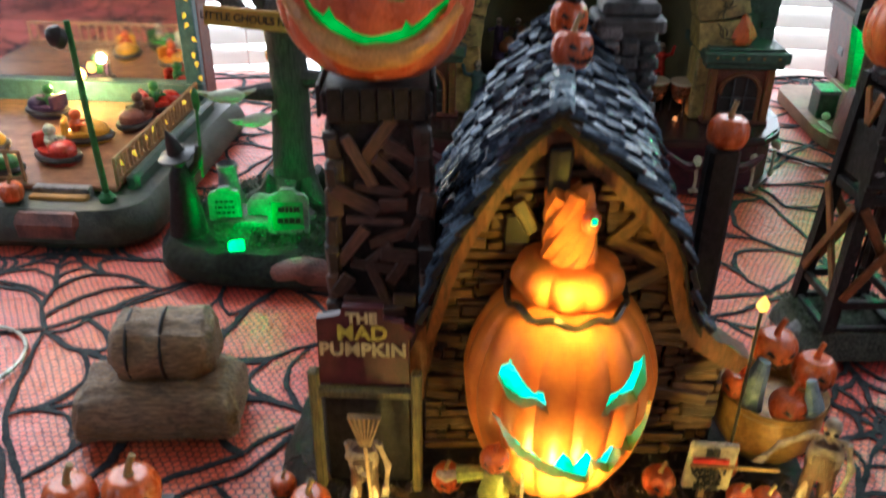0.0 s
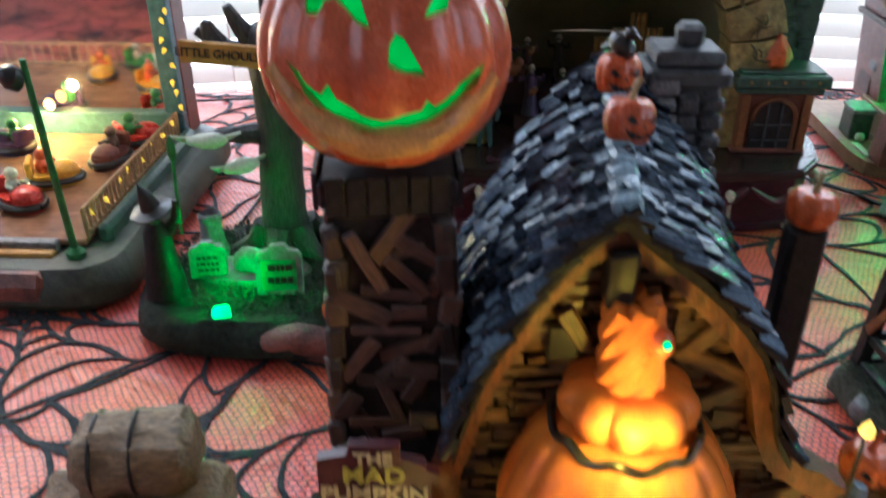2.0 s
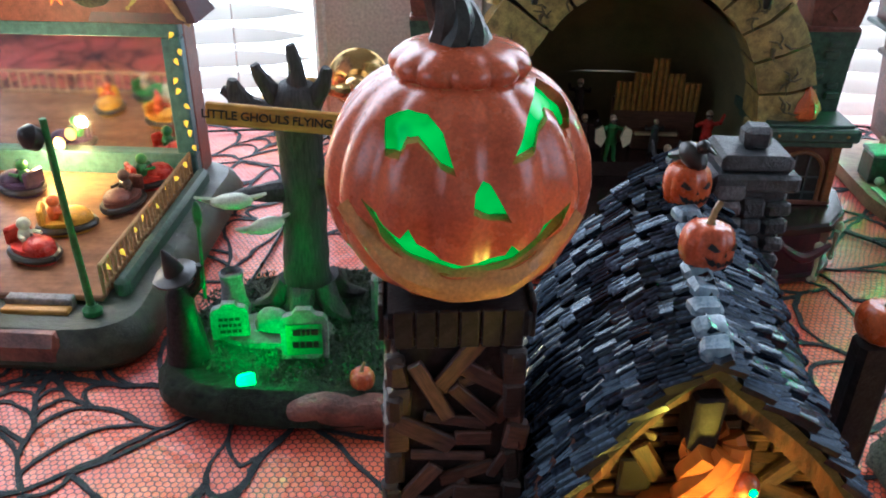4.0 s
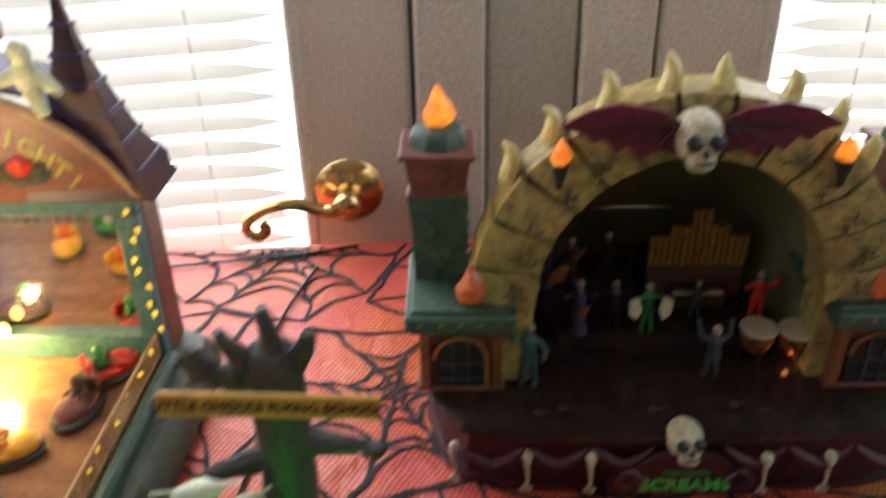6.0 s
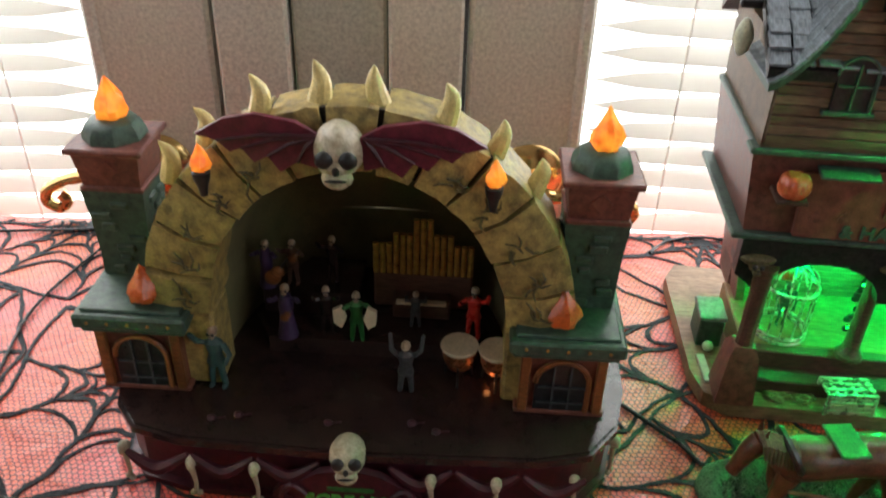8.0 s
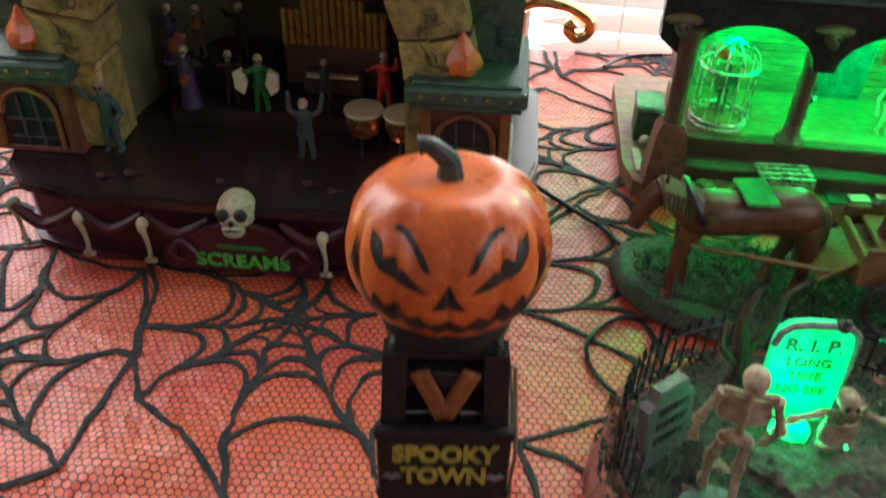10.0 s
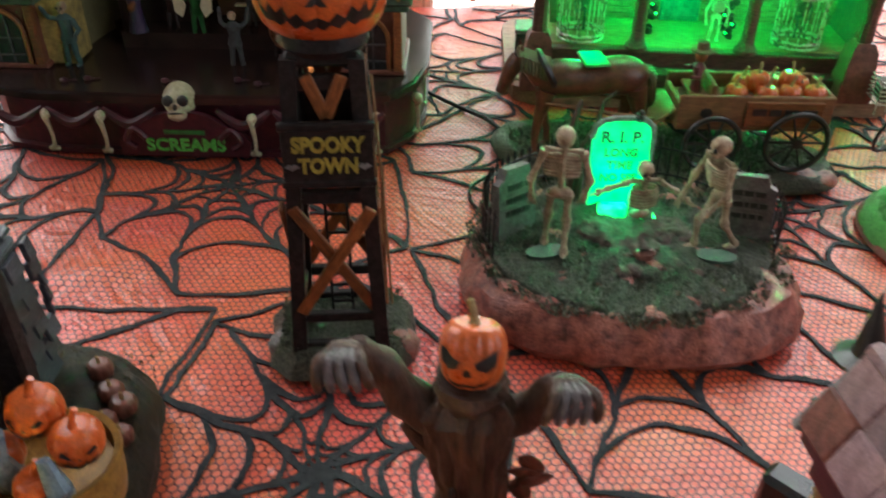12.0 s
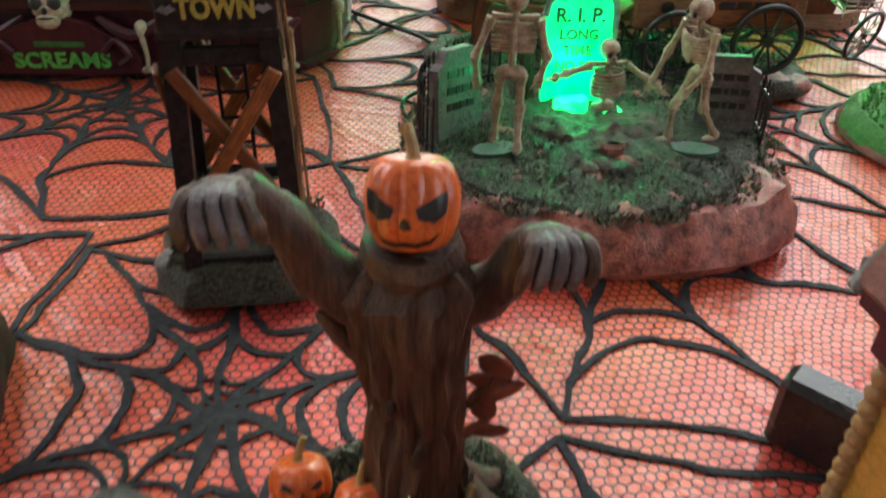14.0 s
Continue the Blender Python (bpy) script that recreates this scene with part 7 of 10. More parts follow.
# ---------------------------------------------------------------- pumpkin tower with the town sign
def town_tower():
    t = thing("sign_tower", "black timber tower with a jack-o'-lantern and sign", "model tower", pose(0.2425, 0.408, 0, 0, 0, 2))
    ob = part("base", mound(round_rect(0.070, 0.056, 0.018, jit=0.002, seed=3), 0.0165, 0.005, bump=0.0016, seed=7.0), TURF, t, "rocky turf base")
    part("corner_rock", rough(at(ball(0.012, 0.010, 0.009, 16, 10), 0.026, -0.012, 0.008), 0.002, 120), BROWNROCK, ob)
    part("corner_rock", rough(at(ball(0.008, 0.008, 0.008, 16, 10), -0.029, -0.010, 0.008), 0.002, 120), GREYSTONE, ob)
    tagged(part("flock", turf((-0.03, 0.03, -0.024, 0.024, lambda x, y: True), 0.0165, 1500, 8), BLADES, t, smooth=0), kind="stuff")
    b0, b1, z0, z1 = 0.0195, 0.0132, 0.0145, 0.158

    def leg_at(sx, sy, z):
        k = b0 + (b1 - b0) * (z - z0) / (z1 - z0)
        return Vector((sx * k, sy * k, z))
    for sx in (-1, 1):
        for sy in (-1, 1):
            a, b = leg_at(sx, sy, z0), leg_at(sx, sy, z1)
            v, f = box(0.0066, 0.0066, 1.0, 0.0)
            part("leg", ([(x + a.x + (b.x - a.x) * z, y + a.y + (b.y - a.y) * z, a.z + (b.z - a.z) * z) for x, y, z in v], f), TIMBER_BLACK, t)
    for side in range(4):
        rot = pose(0, 0, 0, 0, 0, 90 * side)
        for z, hgt in ((0.0170, 0.0055), (0.034, 0.0050), (0.097, 0.006), (0.148, 0.006)):
            k = leg_at(1, 1, z).x
            o = part("rail", box(2 * k, 0.004, hgt, 0.0005, False), TIMBER_BLACK, t)
            o.matrix_basis = rot @ pose(0, -k, z)
        z_lo, z_hi = 0.038, 0.094
        for s in (-1, 1):
            a, b = leg_at(-s, -1, z_lo), leg_at(s, -1, z_hi)
            d = b - a
            o = part("cross_brace", box(d.length * 0.98, 0.0022, 0.0054, 0.0005, False), PLANK_ORANGE, t, "orange-brown cross brace")
            o.matrix_basis = rot @ pose(0, (a.y + b.y) / 2 - 0.0022 - 0.0011 * (s + 1), (a.z + b.z) / 2, 0, -math.degrees(math.atan2(d.z, d.x)), 0)
        for s in (-1, 1):
            a, b = Vector((0, -0.0155, 0.1335)), Vector((s * 0.0072, -0.0145, 0.1515))
            d = b - a
            o = part("upper_brace", box(d.length, 0.002, 0.0052, 0.0005, False), PLANK_ORANGE, t, "orange-brown brace")
            o.matrix_basis = rot @ pose((a.x + b.x) / 2, -0.0158, (a.z + b.z) / 2, 0, -math.degrees(math.atan2(d.z, d.x)), 0)
        if side:
            k = leg_at(1, 1, 0.118).x
            o = part("panel", box(1.8 * k, 0.003, 0.030, 0.0005, False), TIMBER_BLACK, t)
            o.matrix_basis = rot @ pose(0, -k + 0.001, 0.118)
    ld = part("ladder", join(*[tube([(sx * 0.005, 0.008, 0.015), (sx * 0.005, 0.004, 0.112)], 0.0008, 6) for sx in (-1, 1)]), TIMBER_BLACK, t)
    for k in range(9):
        part("rung", tube([(-0.005, 0.0078 - k * 0.0004, 0.022 + k * 0.0105), (0.005, 0.0078 - k * 0.0004, 0.022 + k * 0.0105)], 0.0008, 6), TIMBER_BLACK, ld)
    for sx, xo in ((1, 0.0), (1, 0.0022)):
        part("rope", tube(curve_pts([(0.0165 + xo, -0.012, 0.150), (0.0185 + xo, -0.016, 0.120), (0.020 + xo, -0.004, 0.085), (0.0225 + xo, -0.006, 0.03)], 6), 0.0006, 6), TANWOOD, t, "thin tan rope")
    s = part("sign_board", rough(at(box(0.0375, 0.003, 0.0265, 0.0006, False), 0, -0.0192, 0.1185, 0, 0, 0), 0.0002, 200), TIMBER_BLACK, t, "black sign board with yellow lettering")
    for z_ in (0.1315, 0.1055):
        part("board_edge", at(box(0.039, 0.0036, 0.0035, 0.0006, False), 0, -0.0194, z_), TIMBER_BLACK, s)
    lettering("lettering", "SPOOKY", 0.0094, pose(0.0002, -0.0209, 0.1235) @ FACING @ Matrix.Diagonal((0.80, 1, 1, 1)), LETTER_YELLOW, s, 0.0004, bold=0.0004)
    lettering("lettering", "TOWN", 0.0094, pose(0.0002, -0.0209, 0.1140) @ FACING @ Matrix.Diagonal((0.80, 1, 1, 1)), LETTER_YELLOW, s, 0.0004, bold=0.0004)
    for sd in (-1, 1):
        part("bat_mark", at(prism([(-0.003, 0), (-0.0012, 0.0016), (0, 0.0008), (0.0012, 0.0016), (0.003, 0), (0.001, -0.0008), (0, -0.0016), (-0.001, -0.0008)], 0.0005), sd * 0.0148, -0.0213, 0.1138), GREYSTONE, s)
    part("collar", join(at(box(0.030, 0.030, 0.006, 0.0015), 0, 0, 0.154), at(lathe([(0.0165, 0), (0.0185, 0.003), (0.0175, 0.0080)], 24), 0, 0, 0.158)), TIMBER_BLACK, t)
    r, h = 0.0268, 0.0420
    sf = pumpkin_surface(r, h, 12, 0.055, 0.62)
    pk = part("pumpkin", pumpkin(r, h, 12, 0.055, 0.62, 72, 28), ORANGE, t, "glossy orange jack-o'-lantern with a black painted face")
    pk.matrix_basis = pose(0, -0.001, 0.1608, -8, 0, 0)
    el = [(-49, 0.68), (-46, 0.60), (-38, 0.52), (-26, 0.485), (-10, 0.46), (-19, 0.52), (-24, 0.555), (-28, 0.54), (-31, 0.60), (-37, 0.575), (-40, 0.645)]
    er = [(-x, y) for x, y in reversed(el)]
    bl = [(-34, 0.725), (-24, 0.715), (-14, 0.64), (-9, 0.555), (-13, 0.565), (-20, 0.655), (-26, 0.69), (-34, 0.705)]
    br = [(-x, y) for x, y in reversed(bl)]
    no = [(-9, 0.375), (-4, 0.43), (0, 0.50), (4, 0.43), (9, 0.375), (3, 0.372), (0, 0.39), (-3, 0.372)]
    gl = [(-62, 0.62), (-60, 0.48), (-54, 0.385), (-46, 0.32), (-42, 0.40), (-36, 0.325), (-30, 0.37), (-24, 0.29), (-16, 0.33), (-10, 0.265), (0, 0.30), (10, 0.265), (16, 0.33), (24, 0.29), (30, 0.37), (36, 0.325), (42, 0.40), (46, 0.32), (54, 0.385), (60, 0.48), (62, 0.62),
          (65, 0.47), (60, 0.36), (50, 0.265), (40, 0.255), (35, 0.215), (27, 0.265), (20, 0.195), (12, 0.235), (6, 0.185), (0, 0.215), (-6, 0.185), (-12, 0.235), (-20, 0.195), (-27, 0.265), (-35, 0.215), (-40, 0.255), (-50, 0.265), (-60, 0.36), (-65, 0.47)]
    for nm, p in (("left_eye", el), ("right_eye", er), ("left_brow", bl), ("right_brow", br), ("nose", no), ("mouth", gl)):
        p = [(x, 0.28 + (y - 0.28) * 1.26) if y > 0.28 else (x, y) for x, y in p]
        part(nm, wrapped(p, sf, 0.00035, 4), BLACK, pk)
    part("stem", at(tube(curve_pts([(0, 0, -0.003), (0, 0, 0.003), (-0.001, 0, 0.008), (-0.006, -0.001, 0.0125), (-0.009, -0.001, 0.0125)], 4), [0.0062, 0.0058, 0.005, 0.0045, 0.0042, 0.004, 0.0038, 0.0036, 0.0034, 0.0032, 0.003, 0.0029, 0.0028, 0.0028, 0.0028, 0.003, 0.0032], 10), 0, 0, h - 0.005, s=0.85), STEM, pk)


town_tower()

# ---------------------------------------------------------------- graveyard with skeletons
GY = thing("graveyard_base", "reddish rock base with turf, stones and a railing", "model graveyard", pose(0, 0, 0))
gy_out = [(0.304, 0.455), (0.309, 0.425), (0.325, 0.401), (0.36, 0.386), (0.41, 0.381), (0.45, 0.386), (0.474, 0.402), (0.483, 0.43), (0.482, 0.475), (0.468, 0.515), (0.43, 0.538), (0.38, 0.54), (0.335, 0.523), (0.312, 0.49)]
GZ = 0.027


def gy_top(x, y):
    return 0.007 * math.exp(-((x - 0.395) ** 2 + (y - 0.47) ** 2) / 0.0022) + 0.0022 * noise.noise(Vector((x * 90, y * 90, 2))) + 0.0012 * noise.noise(Vector((x * 240, y * 240, 4)))


part("rock_base", mound(gy_out, GZ, 0.009, rings=16, bump=0.0034, freq=75, seed=9.0, bulge=0.003, top=gy_top), PINKROCK, GY, "reddish brown rock with a mossy top")


def in_gy(x, y):
    e = ((x - 0.394) / 0.087) ** 2 + ((y - 0.460) / 0.075) ** 2 + 0.3 * noise.noise(Vector((x * 50, y * 50, 5)))
    path = math.exp(-((x - 0.392 - 0.02 * math.sin((y - 0.4) * 40)) / 0.036) ** 4) * (1 if 0.430 < y < 0.485 else 0)
    return e < 1.02 and random.Random(int(x * 4e4) * 7919 + int(y * 4e4)).random() > path


moss = turf((0.308, 0.482, 0.384, 0.537, in_gy), lambda x, y: GZ + gy_top(x, y), 9000, 12, 0.0034, 0.0034)
tagged(part("moss", moss, BLADES, GY, "dark green flocked moss", smooth=0), kind="stuff")
part("moss_mat", mound([(0.394 + 0.083 * math.cos(a), 0.460 + 0.0725 * math.sin(a)) for a in [6.283 * i / 40 for i in range(40)]], 0.0285, 0.006, rings=10, bump=0.0015, top=gy_top), TURF, GY)


part("soil", mound([(0.398 + 0.036 * math.cos(a) * (1 + 0.25 * math.sin(3 * a)), 0.455 + 0.027 * math.sin(a) * (1 + 0.2 * math.sin(2 * a))) for a in [6.283 * i / 40 for i in range(40)]], 0.0298, 0.010, rings=10, bump=0.0022, freq=160, top=gy_top), SOIL, GY, "bare pinkish brown soil")

HEAD = [(-0.0155, 0), (0.0155, 0), (0.0160, 0.046), (0.0148, 0.0525), (0.011, 0.0560), (0.005, 0.0572), (-0.005, 0.0572), (-0.011, 0.0560), (-0.0148, 0.0525), (-0.0160, 0.046)]


def stone(w, h, d, m, mat, name, label, rows=3, words=None, size=0.005, lit=False, seed=1):
    o = HEAD if name == "round_headstone" else [(-w / 2, 0), (w / 2, 0), (w / 2, h * 0.80), (w * 0.36, h * 0.86), (w * 0.30, h), (-w * 0.30, h), (-w * 0.36, h * 0.86), (-w / 2, h * 0.80)]
    p = part("headstone", at(prism(o, d), 0, -d / 2), mat, GY, label)
    p.matrix_basis = m
    if words:
        for wd, sz, z in words:
            lettering("lettering", wd, sz, pose(0, -d / 2 - 0.0003, z) @ FACING, GREENP if lit else BLACK, p, 0.0003, bold=0.00015)
    else:
        part("worn_lettering", at(bars(rows, w * 0.72, h * 0.55, 0.0005, seed), 0, -d / 2 - 0.0002, h * 0.55), BLACK, p)
    return p


# the stone's own glow stands in for green light from below
stone(0.030, 0.046, 0.005, pose(0.3925, 0.487, GZ + 0.002, -4, 0, -2), RIPGLOW, "round_headstone", "headstone with lettering, glowing green in place of lamp light", words=(("R. I. P.", 0.0092, 0.0465), ("LONG", 0.0066, 0.0375), ("TIME", 0.0066, 0.0300), ("NO SEE", 0.0062, 0.0225)), lit=True)
part("stone_edge", tube([(0.3925 + x * 1.05, 0.4875, GZ + 0.002 + z * 1.02) for x, z in HEAD[1:]], 0.0016, 7), GREYSTONE, GY)
part("lit_foot", at(box(0.016, 0.007, 0.010, 0.0015), 0.389, 0.476, GZ + 0.004), GREENGLOW, GY, "green lit plastic block")
part("lit_foot", at(box(0.010, 0.006, 0.005, 0.001), 0.407, 0.470, GZ + 0.005), GREENGLOW, GY, "green lit plastic block")
bulb("graveyard_lamp", (0.3925, 0.470, GZ + 0.026), 0.058, (0.03, 1.0, 0.35), 0.008)
stone(0.028, 0.040, 0.0055, pose(0.3335, 0.466, GZ + 0.001, -8, 4, 38), TOMBSTONE, "headstone", "leaning grey headstone with worn lettering", seed=2)
stone(0.027, 0.036, 0.0055, pose(0.4605, 0.462, GZ + 0.001, -6, -4, -22), TOMBSTONE, "headstone", "leaning grey headstone with worn lettering", seed=5)
part("small_cross", join(at(box(0.010, 0.006, 0.010, 0.002), 0.398, 0.436, GZ), at(box(0.012, 0.005, 0.004, 0.0015), 0.398, 0.436, GZ + 0.006)), BROWNROCK, GY)
part("crow_ornament", join(at(ball(0.0028, 0.004, 0.0026, 9, 6), 0.400, 0.487, GZ + 0.0610), at(ball(0.0017, 0.002, 0.0017, 8, 5), 0.400, 0.485, GZ + 0.0645)), BLACK, GY)
# bent iron railing round the back
rail = thing("railing", "low black iron railing round the graveyard", "fence", pose(0, 0, GZ))
arc = [(0.396 + 0.080 * math.cos(a), 0.466 + 0.066 * math.sin(a)) for a in [radians(-18 + 216 * i / 46) for i in range(47)]]
part("top_rail", tube([(x, y, 0.022) for x, y in arc], 0.0008, 6), IRON, rail)
part("bottom_rail", tube([(x, y, 0.005) for x, y in arc], 0.0008, 6), IRON, rail)
for k, (x, y) in enumerate(arc):
    part("bar", at(lathe([(0.0007, -0.002), (0.0007, 0.024), (0.0013, 0.0255), (0.0002, 0.029)], 6), x, y, 0), IRON, rail)
tr = part("dead_tree", join(tube(curve_pts([(0.371, 0.500, GZ - 0.002), (0.372, 0.502, GZ + 0.025), (0.368, 0.504, GZ + 0.045), (0.372, 0.507, GZ + 0.062)], 5), [0.0055, 0.0052, 0.0049, 0.0046, 0.0043, 0.004, 0.0037, 0.0034, 0.0031, 0.0028, 0.0025, 0.0022, 0.002, 0.0017, 0.0014, 0.0008], 9),
                            tube(curve_pts([(0.3715, 0.502, GZ + 0.03), (0.381, 0.505, GZ + 0.045), (0.384, 0.506, GZ + 0.060), (0.391, 0.506, GZ + 0.068)], 4), [0.0028, 0.0026, 0.0024, 0.0022, 0.002, 0.0018, 0.0016, 0.0014, 0.0012, 0.001, 0.0008, 0.0006, 0.0004], 7),
                            tube(curve_pts([(0.371, 0.502, GZ + 0.022), (0.361, 0.500, GZ + 0.034), (0.360, 0.503, GZ + 0.048)], 4), [0.0024, 0.0022, 0.002, 0.0018, 0.0015, 0.0012, 0.0009, 0.0006, 0.0003], 7)), BARK, GY)
rk = random.Random(31)
for k in range(16):
    x, y = rk.uniform(0.375, 0.45), rk.uniform(0.415, 0.462)
    part("clod", rough(at(ball(rk.uniform(0.003, 0.008), rk.uniform(0.003, 0.006), rk.uniform(0.002, 0.005), 12, 8), x, y, GZ + gy_top(x, y), 0, 0, rk.uniform(0, 180)), 0.0014, 180, k), SOIL if k % 3 else TURF, GY)
# skeletons
sA = skeleton_figure(0.071, (-0.17, -0.08, 0.42), (0.20, -0.05, 0.40), (-0.07, 0.10, 0.0), (0.08, -0.04, 0.0), 0.02, ribs=7)
figure("skeleton_figure", [(sA, BONE), (at(skull_holes(0.0055), 0, -0.001, 0.0582), BLACK)], "bone-coloured skeleton figurine walking on the graves", pose(0.3525, 0.446, GZ + 0.0045, 0, 0, 168), group="graveyard skeletons")
sB = skeleton_figure(0.067, (-0.20, -0.22, 0.40), (0.10, -0.20, 0.42), (-0.06, -0.13, 0.0), (0.06, 0.17, 0.01), 0.16, ribs=7)
figure("skeleton_figure", [(sB, BONE), (at(skull_holes(0.0052), 0, -0.008, 0.0549), BLACK)], "stooping bone-coloured skeleton figurine among the graves", pose(0.4365, 0.446, GZ + 0.004, 0, 0, -72), group="graveyard skeletons")
sC = skeleton_figure(0.062, (-0.42, -0.05, 0.76), (0.40, -0.05, 0.62), (0, 0, 0), (0, 0, 0), 0.0, legs=False)
figure("skeleton_figure", [(sC, BONE), (at(skull_holes(0.0048), 0, 0, 0.0508), BLACK)], "bone-coloured skeleton rising from the ground with arms out", pose(0.4015, 0.4665, GZ - 0.017, 0, 0, 6), group="graveyard skeletons")
for x, y, a in ((0.3475, 0.443, 15), (0.4365, 0.437, -10)):
    solid("figure_plate", at(slab([(0.011 * math.cos(q) + 0, 0.006 * math.sin(q)) for q in [6.283 * i / 24 for i in range(24)]], 0.002), 0, 0, 0), COPPER, "small green oval plate under a skeleton's feet", "stand", pose(x, y, GZ + 0.0035, 0, 0, a))

# ---------------------------------------------------------------- tree creature with a pumpkin head
def tree_creature():
    t = thing("tree_creature", "brown tree-trunk figure with a pumpkin head and clawed branches", "figurine", pose(0.2955, 0.281, 0))
    part("base", mound([(-0.040, -0.01), (-0.034, -0.028), (-0.01, -0.036), (0.02, -0.034), (0.036, -0.018), (0.038, 0.004), (0.026, 0.022), (0, 0.028), (-0.026, 0.02)], 0.008, 0.006, bump=0.0014, seed=3.0, n=64), TURF, t, "turf base with roots")
    tagged(part("flock", turf((-0.032, 0.032, -0.028, 0.022, lambda x, y: (x / 0.034) ** 2 + ((y + 0.004) / 0.027) ** 2 < 1), 0.008, 1600, 4, 0.003, 0.003), BLADES, t, smooth=0), kind="stuff")
    part("edge_rock", rough(at(ball(0.012, 0.009, 0.006, 16, 9), 0.027, -0.020, 0.004), 0.002, 120), PINKROCK, t)

    def trunk():
        v, f = [], []
        prof = [(0.0225, 0.004, 0), (0.0165, 0.010, 0.0), (0.0128, 0.020, 0.0005), (0.0115, 0.035, 0.001), (0.0110, 0.050, 0.001), (0.0117, 0.064, 0.0), (0.0140, 0.076, -0.001), (0.0150, 0.084, -0.001), (0.0110, 0.0905, 0), (0.0065, 0.0945, 0)]
        seg = 96
        fine_ = []
        for (r0, z0_, d0), (r1, z1_, d1) in zip(prof, prof[1:]):
            fine_ += [(r0 + (r1 - r0) * s / 4, z0_ + (z1_ - z0_) * s / 4, d0 + (d1 - d0) * s / 4) for s in range(4)]
        prof = fine_ + prof[-1:]
        for r, z, dx in prof:
            for i in range(seg):
                a = 6.28318 * i / seg
                fl = 1 + 0.10 * abs(math.sin(5 * a + z * 40 + 1.2 * math.sin(z * 130))) + 0.07 * math.sin(13 * a - z * 90) + 0.04 * math.sin(21 * a + z * 60) + (0.25 * max(0, math.cos(5 * a)) if z < 0.012 else 0)
                v.append((r * fl * math.cos(a) + dx, r * 0.85 * fl * math.sin(a) - 0.009 * (1 - z / 0.0945), z))
        for j in range(len(prof) - 1):
            for i in range(seg):
                k = (i + 1) % seg
                f.append((j * seg + i, j * seg + k, (j + 1) * seg + k, (j + 1) * seg + i))
        f += [tuple(range(seg - 1, -1, -1)), tuple((len(prof) - 1) * seg + i for i in range(seg))]
        return v, f
    part("trunk", rough(trunk(), 0.0022, 75, 4), BARK, t, "furrowed brown trunk body")
    for k, a in enumerate((202, 266, 316, 352, 30)):
        c, s_ = math.cos(radians(a)), math.sin(radians(a))
        part("root", rough(tube(curve_pts([(c * 0.012, s_ * 0.010 - 0.008, 0.016), (c * 0.021, s_ * 0.018 - 0.009, 0.010), (c * 0.031, s_ * 0.024 - 0.009, 0.0075)], 4), [0.0078, 0.0075, 0.0070, 0.0064, 0.0058, 0.0051, 0.0044, 0.0036, 0.0024], 12), 0.0014, 150, k), BARK, t)
    for nm, sd, pts, hand, drop in (("left_branch", -1, [(-0.010, 0, 0.078), (-0.020, -0.001, 0.088), (-0.028, -0.003, 0.104), (-0.036, -0.007, 0.115)], (-0.0385, -0.010, 0.1145), -12), ("right_branch", 1, [(0.010, 0, 0.076), (0.018, -0.001, 0.081), (0.0235, -0.004, 0.091), (0.0275, -0.009, 0.1000)], (0.0288, -0.0115, 0.1008), 0)):
        br = part(nm, rough(tube(curve_pts(pts, 5), [0.0078 - 0.00021 * i for i in range(16)], 14), 0.0013, 130), BARK, t, "bent bark-covered arm")
        hx, hy, hz = hand
        part("palm", rough(at(ball(0.0066, 0.0056, 0.0046, 16, 10), hx, hy, hz), 0.0006, 220), BARK, br)
        for k in range(5):
            o = (k - 2) * 0.0026
            sp = sd * o
            fp = curve_pts([(hx + o * 0.8, hy - 0.002, hz + 0.0035), (hx + o * 1.25 + sd * 0.001, hy - 0.0075, hz + 0.0025), (hx + o * 1.45, hy - 0.0090, hz - 0.0035), (hx + o * 1.5, hy - 0.0065, hz - (0.0075 if k != 4 else 0.006))], 4)
            part("finger", tube(fp, [0.0017, 0.0016, 0.0020, 0.0021, 0.0016, 0.0015, 0.0018, 0.0019, 0.0015, 0.0013, 0.0014, 0.0011, 0.0006], 8), TOMBSTONE if k in (1, 2, 3) else BARK, br, "pale grey clawed finger" if k in (1, 2, 3) else "")
    part("broken_branch", rough(tube(curve_pts([(-0.011, 0, 0.062), (-0.017, -0.002, 0.071), (-0.0225, -0.003, 0.079)], 4), [0.004, 0.0038, 0.0036, 0.0034, 0.003, 0.0026, 0.002, 0.0014, 0.0005], 8), 0.0005, 250), BARK, t)
    lf = part("leafy_twig", rough(tube(curve_pts([(0.010, 0, 0.040), (0.017, -0.002, 0.046), (0.021, -0.002, 0.055)], 4), 0.0016, 7), 0.0003, 250), BARK, t)
    for k, (x, z, a) in enumerate(((0.020, 0.052, 30), (0.024, 0.048, -10), (0.019, 0.043, 70), (0.022, 0.0565, 50), (0.0165, 0.0345, -30), (0.021, 0.0335, 20))):
        o = part("dead_leaf", rough(scaled(ball(1, 0.2, 0.55, 12, 8), 0.0068, 0.0068, 0.0068), 0.0008, 300, k), REDBROWN, lf)
        o.matrix_basis = pose(x, -0.002, z, 20, a, 10)
    part("knot_hole", join(at(ball(0.0022, 0.001, 0.004, 10, 7), 0.001, -0.0160, 0.040), at(ball(0.0016, 0.001, 0.0022, 10, 7), -0.001, -0.0182, 0.028), at(ball(0.0014, 0.001, 0.003, 10, 7), -0.006, -0.0130, 0.055)), BLACK, t)
